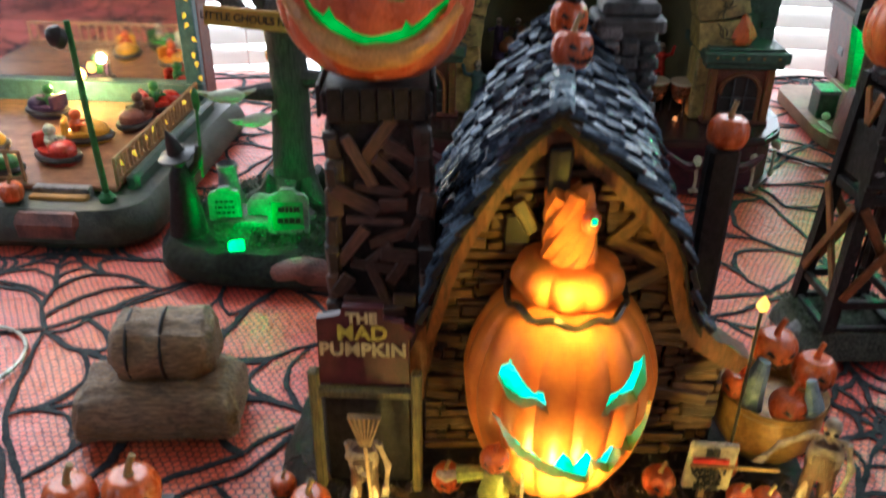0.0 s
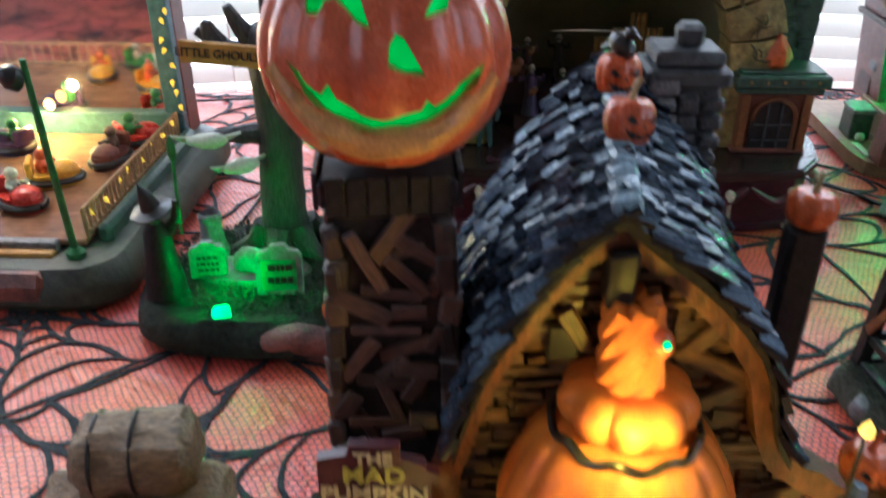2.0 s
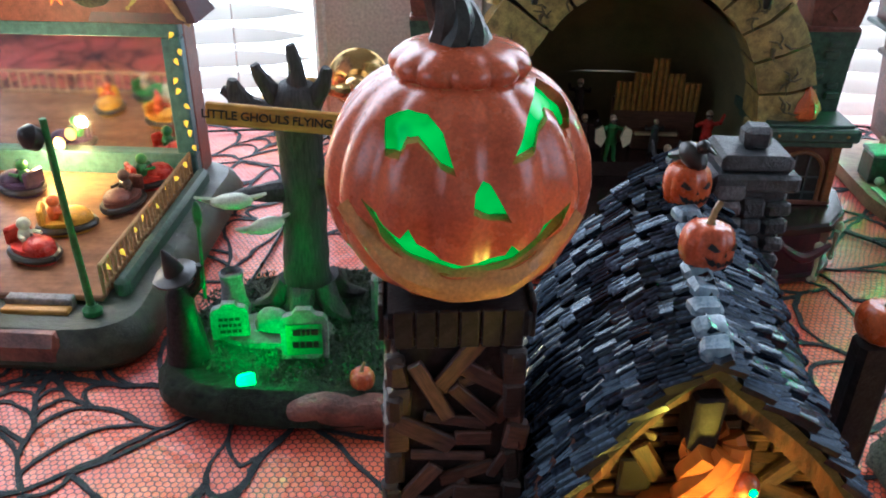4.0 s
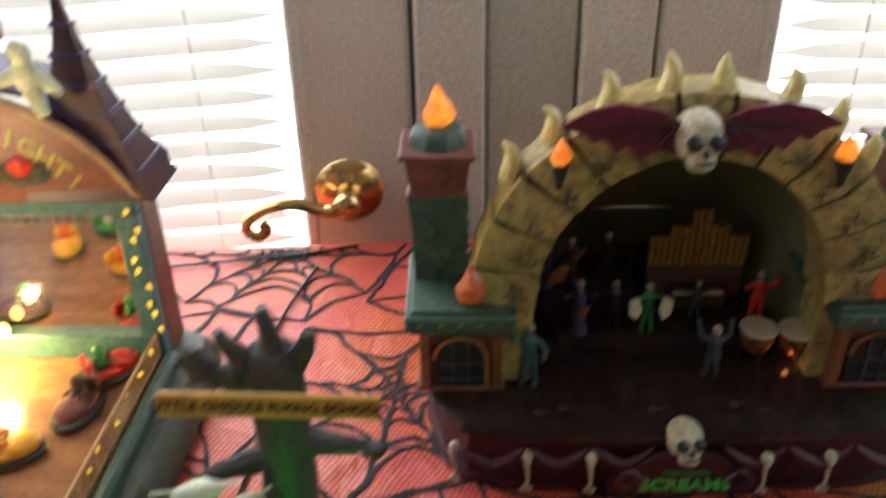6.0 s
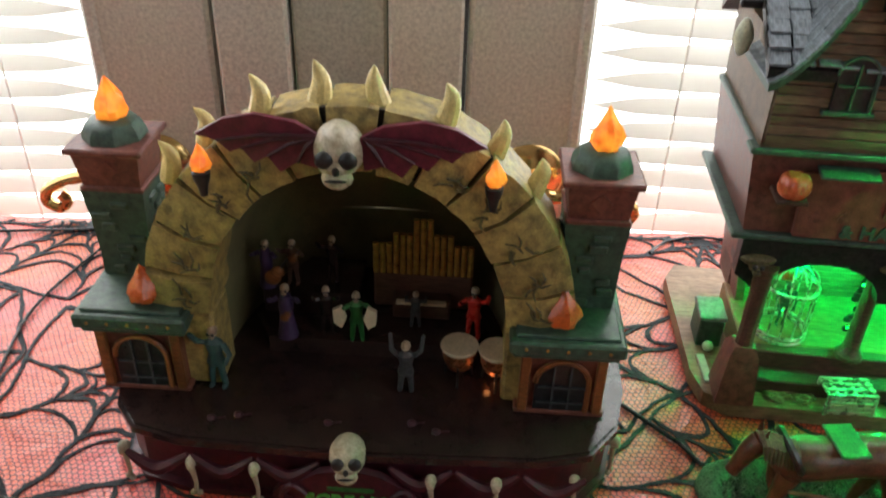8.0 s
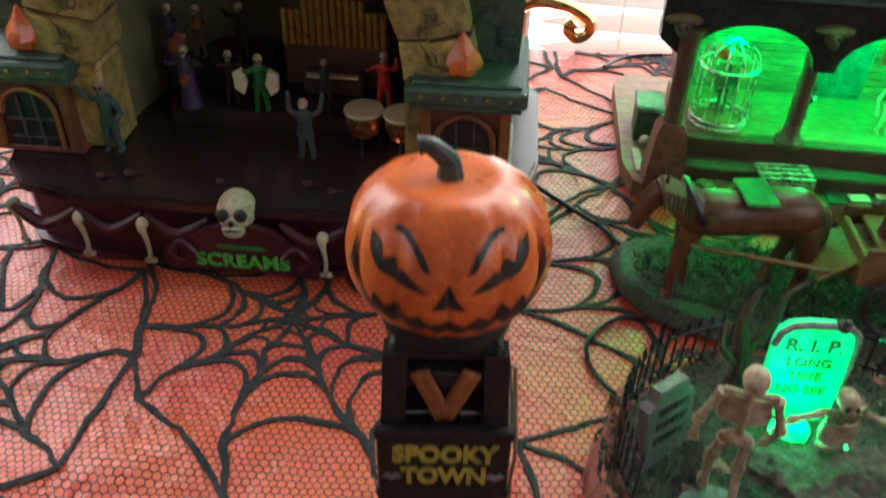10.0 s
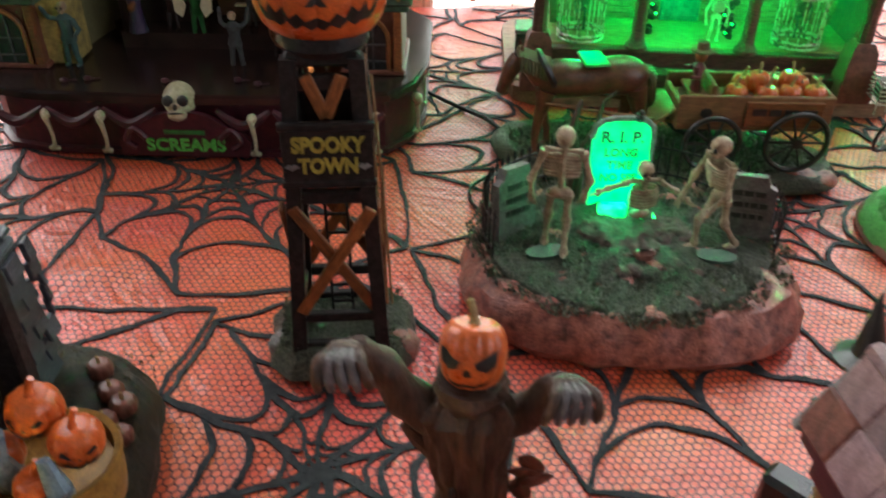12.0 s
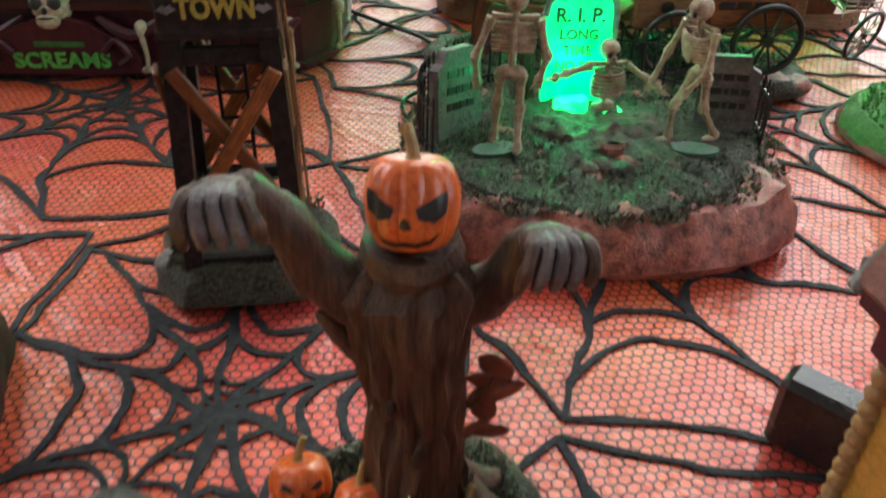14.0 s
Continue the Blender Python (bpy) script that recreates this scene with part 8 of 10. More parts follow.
    part("collar", rough(lathe([(0.010, 0.086), (0.0125, 0.092), (0.0115, 0.096), (0.008, 0.094)], 12), 0.0016, 200), BARK, t)
    r, h = 0.0110, 0.0225
    hd = part("pumpkin_head", pumpkin(r, h, 11, 0.08, 0.55, 66, 20), ORANGE, t, "glossy orange pumpkin head")
    hd.matrix_basis = pose(0.0, -0.002, 0.0940, -20, -3, -14)
    sf = pumpkin_surface(r, h, 11, 0.08, 0.55)
    for nm, p in (("left_eye", [(-56, 0.68), (-44, 0.66), (-12, 0.52), (-16, 0.42), (-34, 0.38), (-50, 0.47)]), ("right_eye", [(12, 0.52), (44, 0.66), (56, 0.68), (50, 0.47), (34, 0.38), (16, 0.42)]), ("nose", [(-8, 0.32), (-5, 0.40), (0, 0.43), (5, 0.40), (8, 0.32), (0, 0.30)]),
                  ("mouth", [(-46, 0.30), (-30, 0.20), (-12, 0.17), (0, 0.19), (12, 0.17), (30, 0.20), (46, 0.30), (34, 0.16), (16, 0.115), (0, 0.13), (-16, 0.115), (-34, 0.16)])):
        part(nm, wrapped(p, sf, 0.0003, 3), BLACK, hd)
    part("stem", at(stem_shape(0.0075, 0.0017, -0.3), 0, 0, h - 0.0015), STEM_TAN, hd)
    return t


tree_creature()
for x, y, z, r, ro in ((0.2655, 0.2790, 0.0085, 0.0090, 6), (0.2828, 0.2665, 0.0135, 0.0082, 12), (0.3105, 0.2595, 0.0085, 0.0084, 8)):
    little_pumpkin(pose(x, y, z, -26, 0, ro), r, r * 1.6, "small orange jack-o'-lantern at the tree figure's roots", group="pumpkins at the tree")

# ---------------------------------------------------------------- pumpkin-headed figure close by
pf = thing("pumpkin_child", "figurine with an orange pumpkin head and yellow eyes", "figurine", pose(0.2450, 0.193, 0.0005, 0, 0, -12))
part("coat", join(mound(round_rect(0.030, 0.028, 0.010), 0.004, 0.003, n=40), lathe([(0.014, 0.003), (0.0135, 0.02), (0.009, 0.05), (0.011, 0.066), (0.006, 0.078), (0.004, 0.082)], 20), tube([(0.009, 0, 0.068), (0.017, -0.004, 0.055), (0.015, -0.010, 0.045)], [0.004, 0.0035, 0.003], 9), tube([(-0.009, 0, 0.068), (-0.017, -0.004, 0.055), (-0.015, -0.010, 0.045)], [0.004, 0.0035, 0.003], 9)), DARKSTONE, pf)
hh = part("pumpkin_head", pumpkin(0.0184, 0.032, 10, 0.20, 0.85, 80, 22), ORANGE, pf, "shiny orange ribbed pumpkin head")
hh.matrix_basis = pose(0, 0.002, 0.0715, -14)
hs = pumpkin_surface(0.0184, 0.032, 10, 0.20, 0.85)
for p in ([(-42, 0.50), (-36, 0.60), (-22, 0.60), (-12, 0.52), (-20, 0.44), (-36, 0.43)], [(12, 0.52), (22, 0.60), (36, 0.60), (42, 0.50), (36, 0.43), (20, 0.44)]):
    part("eye", wrapped(p, hs, 0.0005, 3), YELLOW, hh, "dull yellow eye")
part("mouth", wrapped([(-38, 0.32), (-20, 0.24), (0, 0.22), (20, 0.24), (38, 0.32), (24, 0.17), (0, 0.14), (-24, 0.17)], hs, 0.0005, 3), YELLOW, hh)
part("stem", rough(join(tube([(0, 0, 0.025), (0.0, 0.001, 0.029), (-0.0005, 0.002, 0.0315)], [0.0062, 0.0054, 0.0058], 16), at(ball(0.0060, 0.0060, 0.0034, 16, 8), -0.0006, 0.002, 0.0318)), 0.0006, 200), STEM, hh, "blunt blackish green stem")

# ---------------------------------------------------------------- horse and wagon
WG = thing("turf_island", "oval turf base under a horse and wagon", "base", pose(0, 0, 0))
wo = [(0.336, 0.632), (0.340, 0.60), (0.358, 0.578), (0.40, 0.562), (0.46, 0.556), (0.52, 0.548), (0.556, 0.552), (0.570, 0.575), (0.566, 0.60), (0.54, 0.625), (0.46, 0.638), (0.38, 0.652), (0.35, 0.650)]
part("ground", mound(wo, 0.011, 0.006, bump=0.0018, seed=5.0), TURF, WG)
part("bare_rock", rough(at(ball(0.024, 0.014, 0.008, 20, 10), 0.542, 0.566, 0.0045), 0.002, 90), PINKROCK, WG, "reddish bare rock edge")


def in_wg(x, y):
    return ((x - 0.452) / 0.105) ** 2 + ((y - 0.60 + (x - 0.45) * 0.16) / 0.036) ** 2 < 1


part("turf_top", mound([(0.452 + 0.108 * math.cos(a), 0.600 - 0.16 * 0.108 * math.cos(a) + 0.037 * math.sin(a)) for a in [6.283 * i / 40 for i in range(40)]], 0.0122, 0.005, bump=0.0015, seed=6.0), TURF, WG)
tagged(part("grass", turf((0.345, 0.56, 0.555, 0.655, in_wg), 0.0122, 4500, 15, 0.0032, 0.0034), BLADES, WG, smooth=0), kind="stuff")
HZ = 0.012
hm = pose(0.3935, 0.600, HZ, 0, 0, 4) @ Matrix.Scale(1.1, 4)


def horse_shape():
    s = [tube(curve_pts([(-0.030, 0, 0.047), (-0.018, 0, 0.047), (0.0, 0, 0.0465), (0.018, 0, 0.048), (0.030, 0, 0.046), (0.035, 0, 0.042)], 4), [0.0075, 0.0085, 0.0098, 0.0108, 0.0116, 0.0118, 0.0116, 0.0113, 0.011, 0.011, 0.0112, 0.0115, 0.0118, 0.012, 0.012, 0.0118, 0.011, 0.010, 0.0085, 0.0065, 0.004], 14),
         tube(curve_pts([(-0.026, 0, 0.050), (-0.033, 0, 0.056), (-0.039, 0, 0.060), (-0.043, 0, 0.060)], 4), [0.0095, 0.009, 0.0084, 0.0078, 0.0072, 0.0067, 0.0063, 0.006, 0.0058, 0.0056, 0.0055, 0.0055, 0.005], 12),
         tube(curve_pts([(-0.041, 0, 0.061), (-0.046, 0, 0.053), (-0.050, 0, 0.043), (-0.0515, 0, 0.039)], 4), [0.0052, 0.0056, 0.0056, 0.0054, 0.005, 0.0046, 0.0042, 0.0039, 0.0037, 0.0036, 0.0037, 0.0036, 0.0025], 12)]
    for sy in (-1, 1):
        s.append(tube([(-0.041, sy * 0.003, 0.064), (-0.0405, sy * 0.004, 0.071)], [0.0018, 0.0003], 6))
        for x, kx, z, w in ((-0.024, -0.002, 0.042, 0.006), (0.030, 0.003, 0.043, 0.0075)):
            off = 0.005 * sy * (1 if x < 0 else -1)
            s.append(tube([(x, sy * 0.006, z), (x + kx + off * 0.5, sy * 0.0062, 0.024), (x + kx * 0.3 + off, sy * 0.006, 0.012), (x + off, sy * 0.006, 0.003), (x + off - 0.001, sy * 0.006, 0)], [w, w * 0.55, w * 0.42, w * 0.42, w * 0.62], 9))
    return join(*s)


mane = join(*[tube([(-0.024 - k * 0.0022, 0, 0.0595 + k * 0.0009), (-0.024 - k * 0.0022, -0.007, 0.056 + k * 0.0009), (-0.0235 - k * 0.0022, -0.0095, 0.048 + k * 0.0009)], [0.0022, 0.002, 0.0006], 6) for k in range(9)],
            tube(curve_pts([(0.035, 0, 0.050), (0.041, 0, 0.044), (0.0425, 0, 0.028), (0.040, 0, 0.018)], 4), [0.002, 0.0025, 0.003, 0.0034, 0.0036, 0.0036, 0.0035, 0.0034, 0.0032, 0.003, 0.0024, 0.0016, 0.0006], 8))
figure("horse", [(horse_shape(), HORSE), (mane, MOSSWOOD), (at(lathe([(0.0125, 0), (0.0138, 0.002), (0.0125, 0.004)], 20), -0.026, 0, 0.052, 0, 62, 0), BLACK), (at(box(0.016, 0.024, 0.002, 0.001), 0.004, 0, 0.0572), GREENP)], "chestnut model horse in dark harness standing on turf", hm, category="horse")
wm = pose(0.5015, 0.5905, HZ, 0, 0, -3)
wg = thing("wagon", "brown wooden farm wagon with black spoked wheels", "wagon", wm)
part("bed", at(box(0.100, 0.040, 0.004, 0.0008), 0, 0, 0.026), WAGONWOOD, wg, "tan wooden wagon floor")
for w_, d_, h_, x_, y_ in ((0.100, 0.003, 0.024, 0, -0.020), (0.100, 0.003, 0.024, 0, 0.020), (0.003, 0.037, 0.024, 0.0485, 0), (0.003, 0.037, 0.018, -0.0485, 0)):
    part("bed_board", at(box(w_, d_, h_, 0.0008), x_, y_, 0.027), WAGONWOOD, wg)
part("side_plate", at(box(0.050, 0.002, 0.018, 0.0006), 0.018, -0.0226, 0.030), PLANK_ORANGE, wg, "orange side board with unreadable writing")
part("unreadable_writing", at(bars(1, 0.044, 0.010, 0.0006, 3), 0.018, -0.0240, 0.041), BLACK, wg)
part("spider_mark", at(lathe([(0.001, 0), (0.004, 0.0003), (0.001, 0.0006)], 7), -0.032, -0.0218, 0.039, 90), BLACK, wg)
part("seat", join(at(box(0.014, 0.034, 0.003, 0.0006), -0.034, 0, 0.044), at(box(0.003, 0.034, 0.012, 0.0006), -0.0275, 0, 0.044)), WAGONWOOD, wg)
part("footboard", at(box(0.022, 0.032, 0.002, 0.0005), -0.058, 0, 0.031, 0, -38, 0), WAGONWOOD, wg)
for sy in (-1, 1):
    part("shaft", tube([(-0.048, sy * 0.012, 0.028), (-0.090, sy * 0.0135, 0.034), (-0.135, sy * 0.013, 0.040)], 0.0012, 7), WAGONWOOD, wg)
for x, r in ((-0.026, 0.0195), (0.029, 0.0215)):
    for sy in (-1, 1):
        w = part("wheel", at(tube([(r * 0.93 * math.cos(a), 0, r * 0.93 * math.sin(a)) for a in [6.2832 * i / 28 for i in range(29)]], 0.0019, 7), x, sy * 0.0265, r), BLACK, wg, "black spoked wheel")
        part("hub", at(lathe([(0.001, -0.003), (0.0035, -0.0025), (0.0035, 0.0025), (0.001, 0.003)], 12), x, sy * 0.0265, r, 90), BLACK, w)
        for k in range(10):
            a = 6.2832 * k / 10
            part("spoke", tube([(x, sy * 0.0265, r), (x + r * 0.9 * math.cos(a), sy * 0.0265, r + r * 0.9 * math.sin(a))], 0.0009, 5), BLACK, w)
figure("driver", [(at(clothed_figure(0.044, 0.1, 0.35, 0.35), 0, 0, -0.016), WINE), (at(ball(0.0040, 0.0042, 0.005, 12, 8), 0, 0, 0.0235), PLANK_ORANGE), (at(lathe([(0.0075, 0), (0.0072, 0.001), (0.0042, 0.0018), (0.0036, 0.006), (0.001, 0.0068)], 16), 0, 0, 0.0265), MOSSWOOD)],
       "bearded wagon driver figurine in a wine-red coat and hat", wm @ pose(-0.036, -0.002, 0.047, 0, 0, -90))
for k, (x, y) in enumerate(((-0.012, -0.010), (-0.002, 0.008), (0.008, -0.011), (0.016, 0.007), (0.024, -0.009), (0.034, 0.006), (0.040, -0.010), (0.004, -0.002), (0.026, 0.0))):
    zz = 0.030 + (0.016 if k >= 7 else 0.010)
    little_pumpkin(wm @ pose(x, y, zz, 0, 0, -60 + k * 17), 0.0078, 0.0145, "small orange pumpkin in the wagon load", face=k % 2 == 0, group="wagon load")
tagged(solid("straw_load", at(slab(round_rect(0.092, 0.034, 0.006), 0.011), 0, 0, 0.030), HAY, "straw filling the wagon bed", "straw", wm), kind="stuff")

# ---------------------------------------------------------------- haunted shop with the green porch
HH = thing("haunted_shop", "crooked three-storey haunted shop with a green-lit porch", "model house", pose(0.366, 0.710, 0, 0, 0, -6))
rh = random.Random(31)
part("base", join(at(slab([(-0.012, 0.02), (-0.006, -0.002), (0.01, -0.012), (0.28, -0.012), (0.298, 0.0), (0.30, 0.15), (-0.006, 0.16), (-0.016, 0.14)], 0.012))), CREAM_CLAP, HH, "pale board base")
part("porch_step", join(at(box(0.255, 0.020, 0.012, 0.001), 0.145, 0.012, 0.012), at(box(0.250, 0.012, 0.025, 0.001), 0.145, 0.024, 0.012)), TIMBER, HH)
part("porch_floor", at(box(0.252, 0.075, 0.026, 0.001), 0.146, 0.064, 0.012), TANWOOD, HH)
for k in range(17):
    part("back_board", at(box(0.244, 0.003, 0.0050, 0.0005), 0.148, 0.0955 - 0.0003 * (k % 2), 0.038 + k * 0.0053), CREAM_CLAP, HH)
part("back_wall", at(box(0.250, 0.03, 0.092, 0.001), 0.148, 0.113, 0.037), TIMBER, HH)


def leaning(sx, sy, h, top_dx, top_sx):
    """A block whose top is wider and shifted."""
    v, f = box(sx, sy, 1.0)
    return [(x * (1 + (top_sx - 1) * z) + top_dx * z, y, z * h) for x, y, z in v], f


part("side_wall", at(leaning(0.006, 0.062, 0.075, -0.0075, 1.0), 0.0285, 0.107, 0.030), BRICKRED, HH, "dull red side wall")
part("side_wall", at(leaning(0.006, 0.10, 0.125, -0.0125, 1.0), 0.0210, 0.088, 0.105), BRICKRED, HH, "dull red side wall")
part("side_wall", at(leaning(0.006, 0.10, 0.20, 0.018, 1.0), 0.270, 0.088, 0.030), BRICKRED, HH)
for z, w in ((0.105, 0.0), (0.162, -0.008)):
    part("side_trim", at(box(0.009, 0.106, 0.005, 0.001), 0.0275 - (z - 0.03) * 0.1 - 0.002, 0.088, z), TIMBER, HH)
part("side_window", at(prism(arch_outline(0.014, 0.030), 0.003), 0.0215, 0.098, 0.062, 0, 0, -90), IRON, HH)
part("side_poster", at(box(0.002, 0.022, 0.030, 0.0004), 0.0140, 0.080, 0.120, 0, -6, 0), CREAM_CLAP, HH, "faded paper poster")
# arcade: columns, capitals and arches
for k, x in enumerate((0.006, 0.0915, 0.178, 0.2625)):
    if k in (0, 3):
        col = part("pedestal", at(lathe([(0.0175, 0), (0.0185, 0.004), (0.0135, 0.040), (0.0095, 0.046)], 4), x + (0.006 if k == 0 else -0.004), -0.001, 0.012, 0, 0, 45), BRICKRED, HH, "tapered red-brown pedestal")
        part("column", at(lathe([(0.006, 0.046), (0.0055, 0.06), (0.0062, 0.10), (0.0085, 0.108)], 10), x + (0.006 if k == 0 else -0.004), -0.001, 0.012), TIMBER, HH)
    else:
        col = part("column", at(lathe([(0.0095, 0.0), (0.0095, 0.003), (0.007, 0.006), (0.0055, 0.010), (0.005, 0.066), (0.0068, 0.073), (0.0085, 0.078)], 12), x, 0.020, 0.038), TIMBER, HH, "dark turned porch column")
    cpx = part("skull_capital", join(at(skull_shape(0.0062), x, -0.003, 0.113, -14), at(ball(0.012, 0.006, 0.004, 12, 7), x, 0.0, 0.124)), MOSSWOOD, HH, "weathered skull capital")
    part("eye_socket", at(skull_holes(0.0062), x, -0.003, 0.113, -14), BLACK, cpx)
fr_pts = [(-0.006, 0.141), (-0.006, 0.112)]
for c, w in ((0.049, 0.037), (0.135, 0.037), (0.220, 0.037)):
    for i in range(11):
        a = math.pi * (1 - i / 10)
        fr_pts.append((c + w * math.cos(a), 0.098 + 0.026 * math.sin(a)))
fr_pts += [(0.276, 0.112), (0.276, 0.141)]
part("arcade_front", at(prism(fr_pts, 0.010), 0, -0.001, 0), TIMBER_BLACK, HH, "dark arched porch front")
part("porch_ceiling", at(box(0.262, 0.09, 0.004, 0.001), 0.142, 0.050, 0.128), TIMBER, HH)
# signboard storey
part("sign_storey", at(leaning(0.284, 0.110, 0.060, -0.002, 1.03), 0.135, 0.056, 0.140), BRICKRED, HH, "red-brown storey carrying the shop sign")
part("cornice", at(box(0.300, 0.118, 0.004, 0.001), 0.135, 0.054, 0.140), COPPER, HH)
sb = part("sign_board", at(prism([(0.02, 0.146), (0.262, 0.146), (0.264, 0.190), (0.17, 0.197), (0.10, 0.197), (0.018, 0.188)], 0.004), 0, -0.0065, 0), REDBROWN, HH, "red-brown shop sign with raised lettering")
lettering("lettering", "& HAUNTED", 0.0118, pose(0.082, -0.0070, 0.1515) @ FACING, COPPER, sb, 0.0006, bold=0.0004, spread=1.1)
lettering("lettering", "BOO", 0.022, pose(0.093, -0.0070, 0.1705) @ FACING, BRICKRED, sb, 0.0008, bold=0.0008, spread=1.15)
part("unreadable_lettering", join(at(bars(1, 0.07, 0.014, 0.0008, 2), 0.185, -0.0072, 0.1515), at(bars(1, 0.09, 0.02, 0.0008, 5), 0.185, -0.0072, 0.1705), at(bars(1, 0.05, 0.008, 0.0008, 8), 0.13, -0.0072, 0.189)), COPPER, sb)
for x in (0.030, 0.046):
    part("ghost_mark", at(prism([(-0.003, 0), (0.003, 0), (0.003, 0.005), (0, 0.008), (-0.003, 0.005)], 0.0006), x, -0.0070, 0.157), BRICKRED, sb)
part("ledge", join(at(box(0.302, 0.014, 0.004, 0.001), 0.133, -0.004, 0.200), at(box(0.296, 0.110, 0.004, 0.001), 0.133, 0.056, 0.200)), COPPER, HH)
part("awning_board", at(box(0.034, 0.012, 0.002, 0.0005), 0.040, -0.010, 0.191, 14), COPPER, HH)
# attic with two gables
part("attic", at(leaning(0.290, 0.105, 0.056, -0.001, 1.0), 0.133, 0.056, 0.204), ATTIC_CLAP, HH, "tan clapboard attic storey")


def gable(x0, w, z0, h):
    o = [(x0 - w / 2, z0)]
    n = 9
    for i in range(n + 1):
        t = i / n
        o.append((x0 - w / 2 + w / 2 * t, z0 + 0.040 + (h - 0.040) * (t ** 1.6)))
    for i in range(n - 1, -1, -1):
        t = i / n
        o.append((x0 + w / 2 - w / 2 * t, z0 + 0.040 + (h - 0.040) * (t ** 1.6)))
    o.append((x0 + w / 2, z0))
    g = part("gable_wall", at(prism(list(reversed(o)), 0.05), 0, -0.008, 0), ATTIC_CLAP, HH, "tan clapboard gable")
    for k in range(15):
        z = z0 + 0.003 + k * 0.006
        if z > z0 + h - 0.012:
            break
        half = w / 2 if z < z0 + 0.040 else w / 2 * (1 - ((z - z0 - 0.040) / (h - 0.040)) ** (1 / 1.6))
        part("board", at(box(2 * half - 0.002, 0.0022, 0.0056, 0.0005), x0, -0.0088, z), ATTIC_CLAP, g)
    pane = part("gable_window", at(prism(arch_outline(0.020, 0.030), 0.003), x0 + 0.003, -0.0125, z0 + 0.026), IRON, g, "dark arched attic window")
    part("window_frame", tube([(x0 + 0.003 + x, -0.0125, z0 + 0.026 + z) for x, z in arch_outline(0.021, 0.031)[1:]], 0.0012, 6), COPPER, pane)
    part("glazing_bar", join(at(box(0.0012, 0.001, 0.026), x0 + 0.003, -0.0135, z0 + 0.027), at(box(0.018, 0.001, 0.0012), x0 + 0.003, -0.0135, z0 + 0.040)), COPPER, pane)
    part("sill", at(box(0.028, 0.005, 0.003, 0.0005), x0 + 0.003, -0.012, z0 + 0.0235), COPPER, pane)
    for sd in (-1, 1):
        pts = [(x0 + sd * (w / 2 + 0.006) * (1 - i / 10), z0 + 0.036 + (h - 0.032) * ((i / 10) ** 1.6)) for i in range(11)]
        v, f = [], []
        for x, z in pts:
            for y, dz in ((-0.016, 0.004), (0.045, 0.004), (0.045, 0.0), (-0.016, 0.0)):
                v.append((x, y, z + dz))
        for i in range(10):
            for q in range(4):
                f.append((4 * i + q, 4 * i + (q + 1) % 4, 4 * i + 4 + (q + 1) % 4, 4 * i + 4 + q))
        f += [(0, 1, 2, 3), (40, 41, 42, 43)]
        rf = part("gable_roof", (v, f), COPPER, g, "grey shingled gable roof")
        for i in range(10):
            (xa, za), (xb, zb) = pts[i], pts[i + 1]
            ang = math.degrees(math.atan2(zb - za, xb - xa))
            for j in range(6):
                o_ = part("shingle", box(math.hypot(xb - xa, zb - za) * 1.25, 0.0098, 0.0018, 0.0004), GREY_SHINGLE, rf)
                o_.matrix_basis = pose((xa + xb) / 2, -0.0115 + j * 0.0101, (za + zb) / 2 + 0.0044, 0, -ang + rh.uniform(-3, 3) + (4 if sd < 0 else -4), rh.uniform(-3, 3))


gable(0.024, 0.074, 0.204, 0.096)
gable(0.215, 0.074, 0.204, 0.096)
v, f = [], []
for x in (-0.020, 0.290):
    v += [(x, -0.012, 0.252), (x, 0.062, 0.303), (x, 0.125, 0.250), (x, 0.125, 0.244), (x, 0.062, 0.296), (x, -0.012, 0.246)]
f = [(0, 1, 7, 6), (1, 2, 8, 7), (2, 3, 9, 8), (3, 4, 10, 9), (4, 5, 11, 10), (5, 0, 6, 11), (0, 5, 4, 3, 2, 1), (6, 7, 8, 9, 10, 11)]
mr = part("main_roof", (v, f), TIMBER_BLACK, HH, "grey weathered shingle roof")
shm = mesh_from("shingle", rough(box(0.0116, 0.0125, 0.002, 0.0005, False), 0.0004, 300), GREY_SHINGLE, 25)
for r_ in range(9):
    for k in range(25):
        t = (r_ + 0.5) / 9
        o_ = new("shingle", shm)
        o_.parent = mr
        o_.matrix_basis = pose(-0.014 + k * 0.0122 + rh.uniform(-0.0008, 0.0008), -0.012 + 0.074 * t, 0.254 + 0.051 * t + 0.0014 * math.sin(k * 0.9 + r_), 34 - 6, 0, rh.uniform(-4, 4))
part("ridge", rough(at(tube([(-0.022, 0.062, 0.305), (0.05, 0.062, 0.307), (0.292, 0.062, 0.304)], 0.0035, 8), 0, 0, 0), 0.0006, 150), GREY_SHINGLE, mr)
part("roof_peak", at(lathe([(0.030, 0), (0.016, 0.006), (0.006, 0.015), (0.001, 0.021)], 4), 0.040, 0.070, 0.298, 0, 0, 45), GREY_SHINGLE, mr)
part("skylight", join(at(box(0.022, 0.003, 0.014, 0.0005), 0.108, 0.020, 0.281, -34)), PLANK_ORANGE, mr, "small orange-lit skylight")
part("side_beam", join(at(box(0.024, 0.005, 0.005, 0.001), -0.020, 0.03, 0.272), at(box(0.004, 0.004, 0.02, 0.0008), -0.012, 0.03, 0.254)), TIMBER_BLACK, HH)
